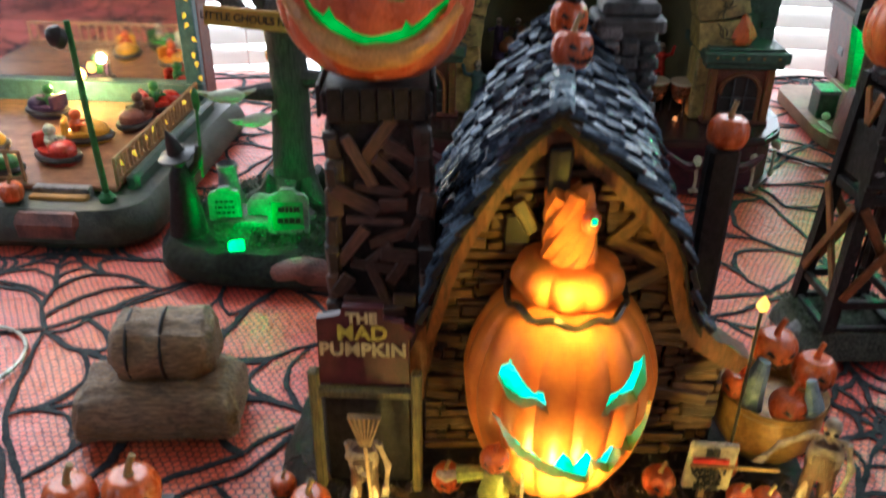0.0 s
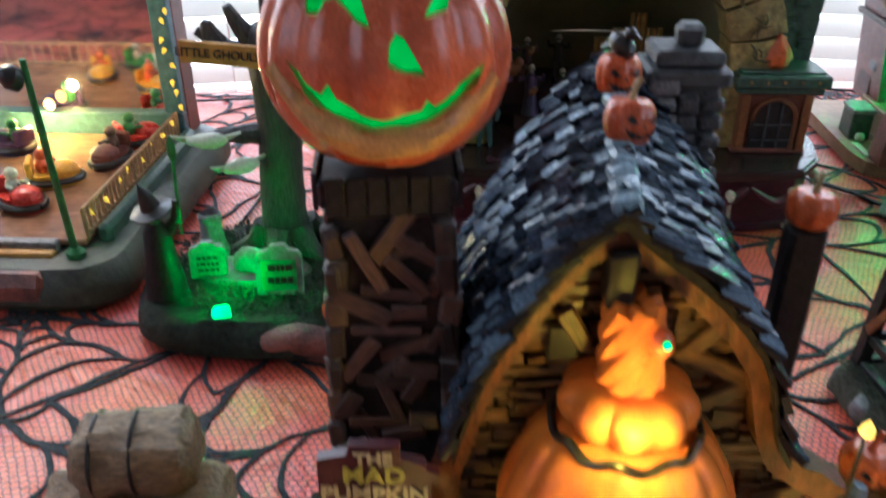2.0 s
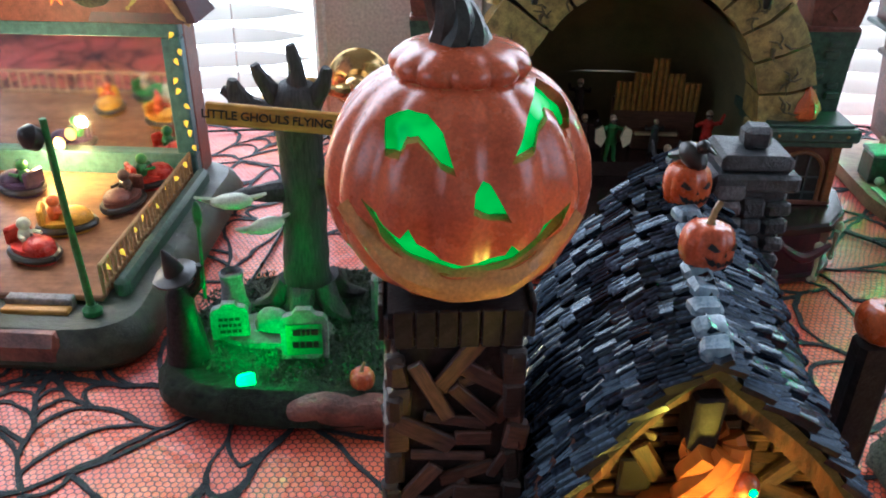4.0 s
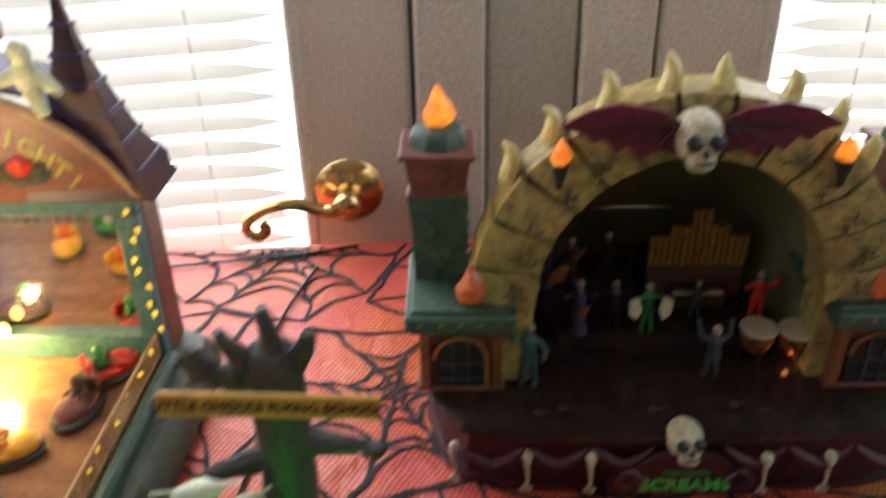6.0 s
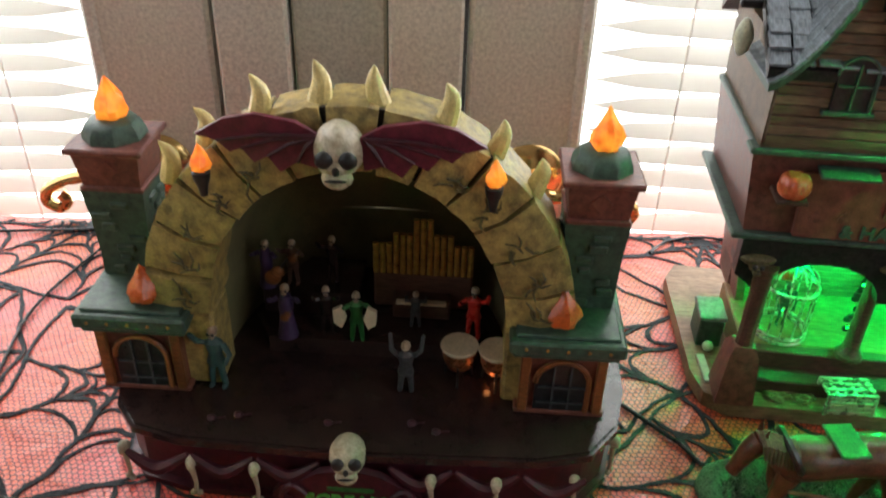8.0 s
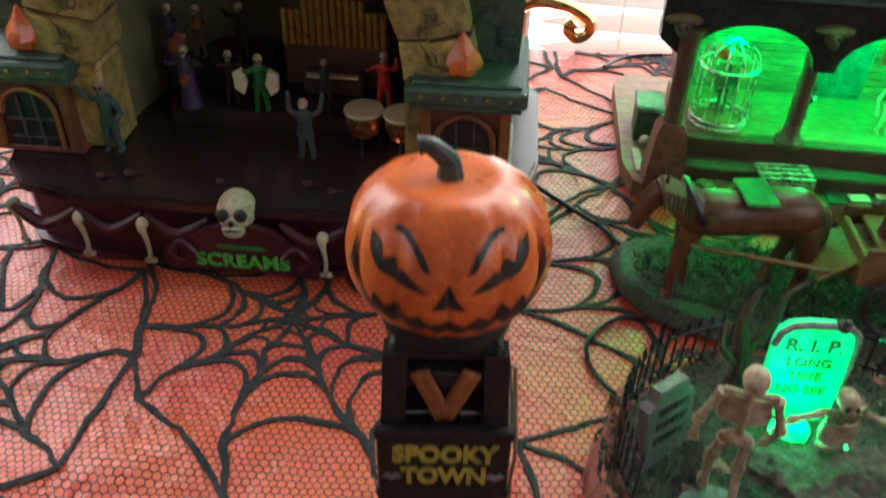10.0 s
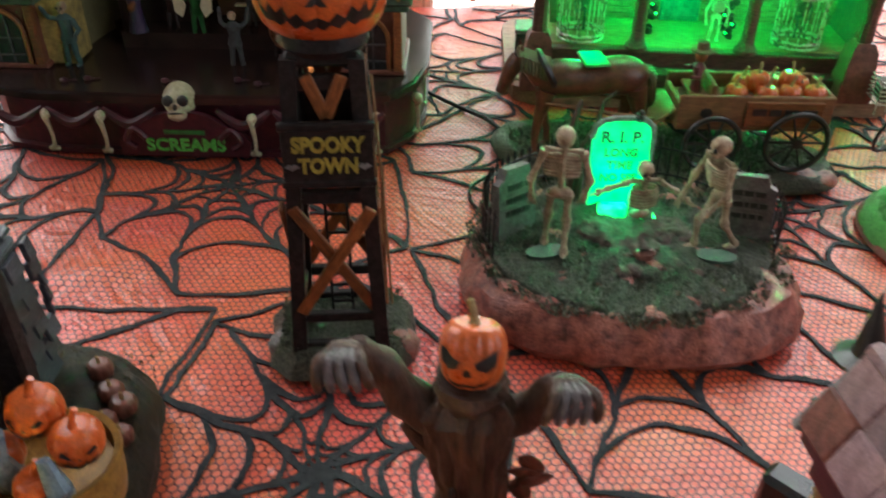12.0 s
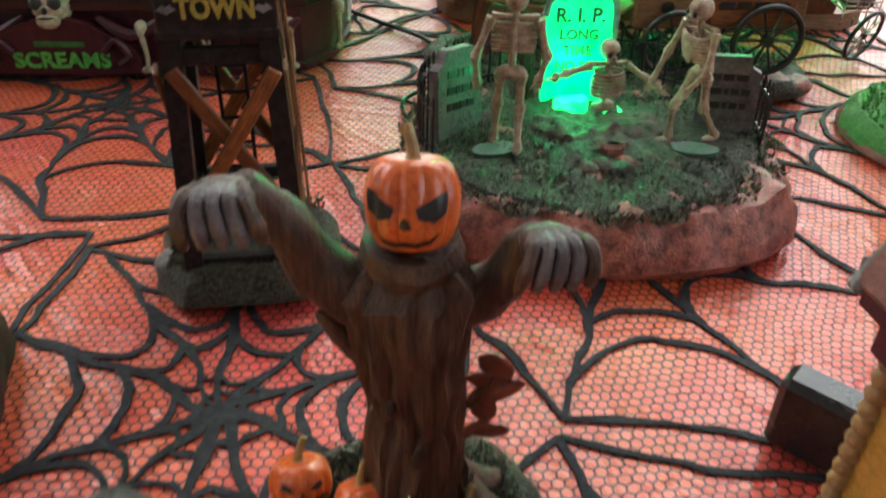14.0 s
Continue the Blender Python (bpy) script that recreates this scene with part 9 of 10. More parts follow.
part("hanging_ghost", rough(at(ball(0.0055, 0.005, 0.011, 12, 8), -0.026, 0.03, 0.255), 0.0012, 160), GHOST, HH)
part("hanging_spider", at(ball(0.005, 0.005, 0.005, 12, 8), -0.004, 0.10, 0.190), BLACK, HH)
# green-lit ornament on the roof edge
lb_ = part("green_bush", join(*[rough(at(ball(0.011, 0.008, 0.0075, 12, 8), 0.104 + 0.012 * math.sin(k * 2.1), -0.010, 0.238 + k * 0.0072), 0.0035, 190, k) for k in range(5)]), GREENP, HH, "shaggy green ghoul ornament")
part("green_lamp", at(ball(0.0042, 0.0042, 0.0042, 12, 8), 0.108, -0.017, 0.2760), GREENGLOW, HH, "bright green lamp")
inv = HH.matrix_world
bulb("roof_green_lamp", inv @ Vector((0.108, -0.026, 0.2775)), 0.9, (0.03, 1.0, 0.15), 0.004)
for x in (0.049, 0.135, 0.220):
    bulb("porch_green_lamp", inv @ Vector((x, 0.045, 0.119)), 0.95, (0.0, 1.0, 0.14), 0.006)
# door, creeper and notice on the porch
dr_ = part("shop_door", at(box(0.034, 0.004, 0.066, 0.001), 0.137, 0.0925, 0.038), TEAL, HH, "panelled door under the porch")
part("door_panel", join(*[at(box(0.012, 0.002, 0.024, 0.0005), 0.137 + dx, 0.0902, 0.043 + dz) for dx in (-0.008, 0.008) for dz in (0, 0.031)]), TEAL, dr_)
part("wreath", at(tube([(0.006 * math.cos(a), 0, 0.006 * math.sin(a)) for a in [6.2832 * i / 16 for i in range(17)]], 0.0018, 7), 0.137, 0.0885, 0.090), BLACK, dr_)
part("porch_notice", at(box(0.036, 0.002, 0.022, 0.0005), 0.138, -0.006, 0.108), TANWOOD, HH, "hanging wooden notice with unreadable writing")
part("unreadable_writing", at(bars(3, 0.030, 0.018, 0.0006, 6), 0.138, -0.0074, 0.119), BLACK, HH)


def vine(x, y):
    lv = join(*[at(rough(ball(0.0032, 0.002, 0.0032, 8, 6), 0.0008, 300, k), x + rh.uniform(-0.005, 0.005), y + rh.uniform(-0.003, 0.003), 0.040 + k * 0.0024) for k in range(22)])
    o = part("creeper", lv, BLACK, HH, "dark creeper with tiny green lights")
    for k in range(7):
        part("tiny_light", at(ball(0.0011, 0.0011, 0.0011, 7, 5), x + rh.uniform(-0.006, 0.006), y - 0.005, 0.044 + k * 0.0075), GREENGLOW, o)


vine(0.103, 0.050)
vine(0.168, 0.052)
figure("skeleton_figure", [(skeleton_figure(0.042, (-0.2, -0.05, 0.4), (0.2, -0.05, 0.4), (-0.08, 0, 0), (0.08, 0, 0)), GHOST)], "pale skeleton figurine standing on the green porch", inv @ pose(0.157, 0.045, 0.038))


def cage(x, y):
    t = thing("cage", "white wire bird cage on the green porch", "cage", inv @ pose(x, y, 0.038), group="porch cages")
    r = 0.0185
    ring = [(r * math.cos(a), r * math.sin(a), 0) for a in [6.2832 * i / 28 for i in range(29)]]
    part("floor_ring", join(at(tube(ring, 0.0014, 7), 0, 0, 0.006), at(tube(ring, 0.0012, 7), 0, 0, 0.002)), WIRE, t)
    part("top_ring", at(tube(ring, 0.0013, 7), 0, 0, 0.042), WIRE, t)
    for k in range(14):
        a = 6.2832 * k / 14
        part("wire", tube([(r * math.cos(a), r * math.sin(a), 0.002), (r * math.cos(a), r * math.sin(a), 0.042)], 0.0006, 5), WIRE, t)
    for k in range(10):
        a = 6.2832 * k / 10
        part("dome_wire", tube([(r * math.cos(a) * math.cos(b), r * math.sin(a) * math.cos(b), 0.042 + 0.017 * math.sin(b)) for b in [1.5 * i / 6 for i in range(7)]], 0.0009, 5), WIRE, t)
    part("prisoner", at(join(skeleton_figure(0.036, (-0.15, -0.1, 0.5), (0.15, -0.1, 0.5), (-0.06, 0, 0), (0.06, 0, 0))), 0, 0, 0.006), COPPER, t, "dark little figure in the cage")
    part("pumpkin_ornament", at(pumpkin(0.007, 0.010, 8, 0.1, 0.55, 32, 10), -0.004, 0, 0.046), ORANGE, t)


cage(0.048, 0.042)
cage(0.223, 0.042)
cr = thing("slatted_crate", "pale slatted crate on the shop base", "crate", inv @ pose(0.088, -0.004, 0.012, 0, 0, 4))
for k in range(6):
    part("slat", at(box(0.0022, 0.019, 0.0014), -0.0155 + k * 0.0062, 0, 0.0155), WIRE, cr)
for k in range(4):
    part("slat", at(box(0.034, 0.0022, 0.0014), 0, -0.0085 + k * 0.0057, 0.0168), WIRE, cr)
    part("side_slat", at(box(0.034, 0.0014, 0.0024), 0, -0.0095, 0.0015 + k * 0.0038), WIRE, cr)
for sx in (-1, 1):
    for sy in (-1, 1):
        part("post", at(box(0.002, 0.002, 0.016), sx * 0.016, sy * 0.009), WIRE, cr)
mat_ = solid("door_mat", box(0.056, 0.018, 0.002, 0.0005), COPPER, "dark green mat with pale papers before the porch", "mat", inv @ pose(0.146, -0.002, 0.0125))
for x, y in ((0.138, -0.004), (0.156, 0.002)):
    solid("paper", rough(box(0.013, 0.008, 0.001, 0.0002), 0.0003, 200), CREAM, "small pale paper lying on the mat", "paper", inv @ pose(x, y, 0.0150, 0, 0, 10))
sp = thing("mailbox", "small dark box with a pale ball beside the shop wall", "box", inv @ pose(0.0045, 0.062, 0.012))
part("body", box(0.018, 0.026, 0.024, 0.001), COPPER, sp)
part("lid", at(box(0.020, 0.028, 0.004, 0.001), 0, 0, 0.024), GREYSTONE, sp)
part("ball", at(ball(0.0042, 0.0042, 0.0042, 12, 8), -0.001, -0.0175, 0.0042), GHOST, sp)
solid("white_plank", box(0.006, 0.030, 0.002, 0.0005), GHOST, "short pale plank lying on the shop base", "plank", inv @ pose(-0.002, 0.022, 0.0125, 0, 0, 4))
solid("straw_litter", join(*[at(rough(ball(0.006, 0.004, 0.002, 10, 6), 0.0018, 260, k), rh.uniform(-0.014, 0.014), rh.uniform(-0.004, 0.004), 0.0015) for k in range(9)]), HAY, "heap of straw litter before the porch", "straw", inv @ pose(0.052, -0.003, 0.0125))
lp_ = part("ledge_pumpkin", at(pumpkin(0.0095, 0.016, 9, 0.1, 0.55, 36, 12), 0.010, -0.014, 0.176), ORANGE_DULL, HH, "dull orange pumpkin on a bracket")
part("bracket", at(box(0.018, 0.020, 0.003, 0.0006), 0.010, -0.010, 0.1735), TIMBER, HH)
bk = thing("wire_cart", "wire shopping cart filled with brown things", "cart", pose(0.640, 0.655, 0.012, 0, 0, -8))
for k in range(6):
    part("hoop", tube([(-0.012, -0.011, 0.010 + k * 0.0034), (0.012, -0.011, 0.010 + k * 0.0034), (0.013, 0.011, 0.010 + k * 0.0034), (-0.012, 0.011, 0.010 + k * 0.0034), (-0.012, -0.011, 0.010 + k * 0.0034)], 0.0006, 5), WIRE, bk)
for x in (-0.012, -0.004, 0.004, 0.012):
    part("upright", tube([(x, -0.011, 0.0), (x, -0.011, 0.028)], 0.0006, 5), WIRE, bk)
part("load", rough(at(box(0.021, 0.018, 0.016, 0.003), 0, 0, 0.010), 0.003, 200), BARK, bk)
part("cart_rail", tube([(0.012, -0.009, 0.027), (0.022, -0.009, 0.033), (0.022, 0.009, 0.033), (0.012, 0.009, 0.027)], 0.0007, 6), WIRE, bk)

# ---------------------------------------------------------------- bumper-car pavilion
already = standing()
PV = thing("bumper_car_pavilion", "bumper-car pavilion with mirror wall and lettered gable", "model pavilion", pose(0, 0, 0))
pv_o = round_rect(0.310, 0.318, 0.034, 8)
PZ = 0.027
part("base", at(mound([(x - 0.353, y + 0.646) for x, y in pv_o], 0.024, 0.010, bump=0.0012, freq=60, seed=3.0, bulge=0.004)), KERB, PV, "rounded green kerb base")
part("floor", at(box(0.262, 0.236, 0.004, 0.001), -0.361, 0.648, 0.0245), FLOORWOOD, PV, "glossy brown bumper-car floor")
for x, y, w, d in ((-0.268, 0.494, 0.052, 0.018), (-0.360, 0.492, 0.03, 0.018)):
    part("tan_patch", rough(at(box(w, d, 0.021, 0.006), x, y, 0.002), 0.001, 100), BROWNROCK, PV, "brown painted kerb patch")
for k in range(3):
    part("step", at(box(0.042, 0.009, 0.004 + 0.0055 * k, 0.0008), -0.268, 0.509 + 0.008 * k, 0.019 - 0.002 * k), SIGNYELLOW if k == 1 else GREYSTONE, PV)


def fence(x0, y0, x1, y1, n, h=0.019):
    d = Vector((x1 - x0, y1 - y0, 0))
    part("fence_rail", join(tube([(x0, y0, PZ + h), (x1, y1, PZ + h)], 0.0014, 6), tube([(x0, y0, PZ + 0.004), (x1, y1, PZ + 0.004)], 0.0012, 6)), TANWOOD, PV)
    for k in range(n + 1):
        p = Vector((x0, y0, PZ)) + d * k / n
        part("picket", at(box(0.0022, 0.0022, h + 0.001, 0.0004), p.x, p.y, PZ), TANWOOD, PV)


fence(-0.2305, 0.535, -0.2305, 0.745, 26)
fence(-0.300, 0.535, -0.352, 0.535, 5, 0.022)
fence(-0.352, 0.535, -0.49, 0.535, 14, 0.022)
part("outer_kerb", rough(at(box(0.010, 0.21, 0.014, 0.003), -0.222, 0.645, 0.020), 0.001, 120), COPPER, PV, "dark green kerb board")
lp = part("lamp_post", join(at(lathe([(0.006, 0), (0.0062, 0.003), (0.0035, 0.006)], 14), -0.232, 0.516, 0.024), tube([(-0.232, 0.516, 0.026), (-0.2335, 0.515, 0.085), (-0.234, 0.514, 0.137)], [0.0026, 0.0022, 0.002], 9)), GREENP, PV, "dark green lamp post")
part("lamp_head", rough(at(lathe([(0.002, -0.006), (0.0062, -0.004), (0.0066, 0.002), (0.0035, 0.006), (0.001, 0.007)], 14), -0.2415, 0.511, 0.128, 60, 0, -30), 0.0006, 200), BLACK, lp)
# mirror wall
part("mirror_panel", at(box(0.232, 0.002, 0.098, 0.0), -0.357, 0.7555, 0.036), MIRROR, PV, "mirror-like back panel")
part("mirror_frame", join(at(box(0.264, 0.012, 0.018, 0.001), -0.357, 0.7525, PZ), at(box(0.264, 0.012, 0.010, 0.001), -0.357, 0.7525, 0.129), at(box(0.015, 0.012, 0.0835, 0.001), -0.2325, 0.7525, 0.0453), at(box(0.015, 0.012, 0.0835, 0.001), -0.4815, 0.7525, 0.0453)), TEAL, PV, "teal frame round the mirror")
part("back_wall", at(box(0.262, 0.030, 0.125, 0.001), -0.357, 0.778, 0.020), REDBROWN, PV)
gb = [(-0.214, 0.139)]
for i in range(15):
    a = radians(22 + (158 - 22) * i / 14)
    gb.append((-0.357 + 0.143 * math.cos(a) * 1.02, 0.105 + 0.105 * math.sin(a)))
gb.append((-0.500, 0.139))
gbo = part("gable_board", at(prism(gb, 0.010), 0, 0.7435, 0), REDBROWN, PV, "red-brown arched gable board")
part("gable_edge", tube(curve_pts([(x, 0.744, z) for x, z in gb[:-1]], 2), 0.0025, 7), TANWOOD, gbo)
word = "THE NIGHT!"
for k, ch_ in enumerate(word):
    a = radians(86 - 6.0 * k)
    if ch_ != " ":
        lettering("letter", ch_, 0.0155, pose(-0.357 + 0.118 * math.cos(a), 0.7435, 0.105 + 0.0875 * math.sin(a)) @ pose(0, 0, 0, 0, math.degrees(math.pi / 2 - a) * 0.85, 0) @ FACING, LETTER_YELLOW, gbo, 0.0006, bold=0.0005)
part("star_burst", at(prism([((0.011 if k % 2 else 0.005) * math.cos(k * 0.3927), (0.011 if k % 2 else 0.005) * math.sin(k * 0.3927)) for k in range(16)], 0.002), -0.313, 0.7425, 0.160), FLAMEGLOW, gbo, "orange star burst")
part("ghoul_relief", rough(at(ball(0.017, 0.003, 0.009, 14, 8), -0.287, 0.7435, 0.158), 0.002, 160), TURF, gbo)
part("ghoul_relief", rough(at(ball(0.009, 0.004, 0.006, 14, 8), -0.289, 0.7425, 0.161), 0.002, 160), RED, gbo)
v, f = [], []
for i in range(9):
    t = i / 8
    hw = 0.040 * (1 - t) ** 1.7 + 0.001
    for sx, sy in ((-1, -1), (1, -1), (1, 1), (-1, 1)):
        v.append((-0.250 + sx * hw - 0.002 * t, 0.770 + sy * hw * 0.7, 0.140 + 0.125 * t))
for i in range(8):
    for q in range(4):
        f.append((4 * i + q, 4 * i + (q + 1) % 4, 4 * i + 4 + (q + 1) % 4, 4 * i + 4 + q))
f += [(3, 2, 1, 0), (32, 33, 34, 35)]
sprr = part("corner_spire", (v, f), MAROON, PV, "steep dark purple corner roof")
for i in range(1, 8):
    t = i / 8
    hw = 0.040 * (1 - t) ** 1.7 + 0.003
    part("shingle_course", at(box(2 * hw, 1.4 * hw, 0.003, 0.0006), -0.250 - 0.002 * t, 0.770, 0.138 + 0.125 * t), PURPLE, sprr)
v, f = [], []
for k, (x, z) in enumerate(((-0.214, 0.143), (-0.27, 0.195), (-0.357, 0.214), (-0.444, 0.195), (-0.50, 0.143))):
    v += [(x, 0.754, z), (x, 0.800, z + 0.004), (x, 0.754, z + 0.004), (x, 0.800, z + 0.009)]
for k in range(4):
    a, b_ = 4 * k, 4 * k + 4
    f += [(a, a + 1, b_ + 1, b_), (a + 2, b_ + 2, b_ + 3, a + 3), (a, b_, b_ + 2, a + 2), (a + 1, a + 3, b_ + 3, b_ + 1)]
part("roof", (v, f), PURPLE, PV)
part("left_post_roof", at(box(0.05, 0.02, 0.03, 0.002), -0.315, 0.765, 0.225), REDBROWN, PV, "red-brown roof box")
part("roof_ghost", rough(join(at(ball(0.009, 0.006, 0.011, 14, 9), -0.266, 0.738, 0.214), tube([(-0.272, 0.738, 0.214), (-0.286, 0.734, 0.210)], [0.005, 0.003], 8), tube([(-0.26, 0.738, 0.214), (-0.247, 0.734, 0.205)], [0.005, 0.003], 8), at(ball(0.006, 0.006, 0.007, 12, 8), -0.266, 0.736, 0.226), tube([(-0.266, 0.738, 0.206), (-0.261, 0.736, 0.192)], [0.007, 0.004], 8)), 0.0012, 150), GHOST, PV, "pale green ghost ornament")
rb = random.Random(55)
for k in range(10):
    part("string_bulb", at(flame_shape(0.0052, 0.0017), -0.228 + rb.uniform(-0.004, 0.003), 0.746, 0.040 + k * 0.0105 + rb.uniform(-0.003, 0.003), rb.uniform(-40, 40), rb.uniform(120, 240)), YELLOWBULB, PV, "yellow fairy-light bulb")
for k in range(8):
    part("string_bulb", at(flame_shape(0.0050, 0.0017), -0.2305 + rb.uniform(-0.002, 0.002), 0.545 + k * 0.026 + rb.uniform(-0.006, 0.006), PZ + 0.018 - rb.uniform(0.0, 0.008), rb.uniform(-60, 60), rb.uniform(120, 240)), YELLOWBULB, PV, "yellow fairy-light bulb")
part("string_wire", tube([(-0.229 + 0.002 * math.sin(k * 2.2), 0.747, 0.038 + k * 0.006) for k in range(18)], 0.0005, 5), GREENP, PV)
part("flood_lamp", at(ball(0.0048, 0.003, 0.0048, 12, 8), -0.335, 0.7425, 0.052), WARMGLOW, PV, "bright warm lamp at the mirror's foot")
bulb("pavilion_lamp", (-0.335, 0.716, 0.054), 1.1, (1.0, 0.62, 0.17), 0.004)
# fill without a lamp body, added above the bumper-car floor
bulb("pavilion_roof_lamp", (-0.335, 0.62, 0.16), 0.80, (1.0, 0.70, 0.32), 0.01)


PLOT = pose(-0.233, 0.532, 0, 0, 0, -3.7) @ Matrix.Diagonal((1.0, 0.86, 1.13, 1)) @ pose(0.232, -0.516, 0)
settle(already, PLOT)
already = standing()


def bumper_car(x, y, rz, mat, who, label):
    t = thing("bumper_car", label, "bumper car", pose(x, y, PZ + 0.0016, 0, 0, rz), group="bumper cars")
    o = [(0.017 * math.cos(a) * (1.25 if math.cos(a) > 0 else 1), 0.0125 * math.sin(a)) for a in [6.2832 * i / 28 for i in range(28)]]
    part("rubber_bumper", tube([(a, b_, 0.0045) for a, b_ in o + o[:1]], 0.0026, 7), BLACK, t, "black rubber bumper")
    part("hull", join(at(slab([(a * 0.95, b_ * 0.95) for a, b_ in o], 0.010)), at(scaled(ball(1, 1, 1, 16, 10), 0.011, 0.0105, 0.007), 0.008, 0, 0.010)), mat, t, "shiny painted hull")
    part("seat_back", rough(at(box(0.004, 0.019, 0.013, 0.0015), -0.0135, 0, 0.008), 0.0005, 200), mat, t)
    part("rider", at(join(at(ball(0.0048, 0.0048, 0.0068, 12, 8), -0.005, 0, 0.0145), at(ball(0.0046, 0.0046, 0.0046, 12, 8), -0.004, 0, 0.0235), tube([(-0.004, 0.005, 0.016), (0.004, 0.006, 0.0165)], 0.0014, 6), tube([(-0.004, -0.005, 0.016), (0.004, -0.006, 0.0165)], 0.0014, 6)), 0, 0, 0), who, t, "small ghoul rider")
    part("wheel_column", tube([(0.006, 0, 0.012), (0.002, 0, 0.0175)], 0.001, 6), BLACK, t)


bumper_car(-0.296, 0.585, -30, RED, GHOST, "red bumper car with a pale ghoul rider")
bumper_car(-0.292, 0.630, 20, YELLOW, ORANGE, "bright yellow bumper car with an orange rider")
bumper_car(-0.264, 0.678, -100, BRICKRED, BARK, "brick-red bumper car with a brown furry rider")
bumper_car(-0.258, 0.722, 40, RED, GREENP, "red bumper car with a green ghoul rider")
bumper_car(-0.352, 0.700, 160, PURPLE, GREENP, "purple bumper car with a green ghoul rider")
bumper_car(-0.358, 0.590, 70, YELLOW, ORANGE, "yellow bumper car with a pumpkin-headed rider")
bumper_car(-0.330, 0.548, 10, GREENP, BONE, "green bumper car with a skeleton rider")
little_pumpkin(pose(-0.297, 0.507, 0.0245, 0, 0, 20), 0.0085, 0.015, "small orange pumpkin on the pavilion kerb", face=False)

settle(already, PLOT, True)

# ---------------------------------------------------------------- flying school with the dead tree
already = standing()
FS = thing("flying_school", "turf base with dead tree, gravestones and school sign", "model graveyard", pose(0, 0, 0))
fo = [(-0.182, 0.475), (-0.172, 0.452), (-0.150, 0.438), (-0.11, 0.432), (-0.05, 0.433), (-0.018, 0.442), (-0.006, 0.47), (-0.008, 0.53), (-0.03, 0.57), (-0.09, 0.585), (-0.14, 0.57), (-0.172, 0.53)]
FZ = 0.023
part("rock_base", mound(fo, FZ, 0.008, bump=0.002, seed=12.0), DARKMOSS, FS, "dark mossy rock base")
part("brown_rock", rough(at(ball(0.042, 0.012, 0.013, 24, 12), -0.068, 0.441, 0.010), 0.002, 70), BROWNROCK, FS, "bare brown rock face")
tagged(part("moss", turf((-0.175, -0.012, 0.445, 0.575, lambda x, y: ((x + 0.093) / 0.082) ** 2 + ((y - 0.508) / 0.066) ** 2 < 1), FZ, 5000, 21, 0.0032, 0.0032), MOSS_DARK, FS, smooth=0), kind="stuff")
part("grey_path", mound([(-0.115 + 0.04 * math.cos(a), 0.497 + 0.022 * math.sin(a)) for a in [6.283 * i / 30 for i in range(30)]], FZ + 0.003, 0.005, bump=0.001, seed=2.0, n=48), TOMBSTONE, FS)
part("pale_stone", rough(at(ball(0.011, 0.007, 0.011, 16, 10), -0.116, 0.497, FZ + 0.006, 0, 25, 0), 0.0012, 120), GREYSTONE, FS, "pale rounded stone")
tp = [(-0.098, 0.53, FZ - 0.002), (-0.099, 0.531, 0.06), (-0.097, 0.532, 0.11), (-0.098, 0.531, 0.150), (-0.097, 0.530, 0.170)]
dead = part("dead_tree", rough(tube(curve_pts(tp, 6), [0.021, 0.018, 0.0165, 0.0155, 0.015, 0.0145, 0.014, 0.0138, 0.0136, 0.0134, 0.0132, 0.013, 0.013, 0.013, 0.0132, 0.0134, 0.0136, 0.0138, 0.014, 0.014, 0.0135, 0.0125, 0.011, 0.009, 0.006], 20), 0.0016, 110), BARK_DARK, FS, "dark bare tree with broken limbs")
for pts in ([(-0.097, 0.53, 0.155), (-0.096, 0.528, 0.175), (-0.098, 0.527, 0.191)], [(-0.104, 0.53, 0.155), (-0.113, 0.528, 0.168), (-0.1185, 0.526, 0.180)], [(-0.091, 0.53, 0.155), (-0.082, 0.528, 0.168), (-0.0785, 0.526, 0.179)], [(-0.106, 0.53, 0.150), (-0.124, 0.528, 0.156), (-0.138, 0.527, 0.166)],
            [(-0.109, 0.53, 0.102), (-0.124, 0.522, 0.104), (-0.134, 0.512, 0.107)], [(-0.086, 0.53, 0.112), (-0.070, 0.526, 0.113), (-0.056, 0.522, 0.116)], [(-0.128, 0.528, 0.158), (-0.131, 0.527, 0.166), (-0.131, 0.526, 0.172)]):
    part("limb", rough(tube(curve_pts(pts, 5), [0.0075 * (1 - 0.065 * i) for i in range(11)], 9), 0.0008, 180), BARK_DARK, dead)
for k, a in enumerate((190, 260, 320, 20)):
    c, s_ = math.cos(radians(a)), math.sin(radians(a))
    part("root", rough(tube(curve_pts([(-0.098 + c * 0.012, 0.53 + s_ * 0.012, 0.040), (-0.098 + c * 0.022, 0.53 + s_ * 0.022, 0.028), (-0.098 + c * 0.036, 0.53 + s_ * 0.034, FZ + 0.001)], 4), [0.009, 0.0085, 0.008, 0.0072, 0.0064, 0.0055, 0.0046, 0.0036, 0.002], 9), 0.001, 160, k), BARK_DARK, dead)
ss = part("school_sign", rough(box(0.094, 0.003, 0.0128, 0.0008, False), 0.0002, 100), SIGNYELLOW, FS, "ochre wooden arrow sign nailed to the tree")
ss.matrix_basis = pose(-0.0950, 0.5050, 0.1560, 0, 5.5, 2)
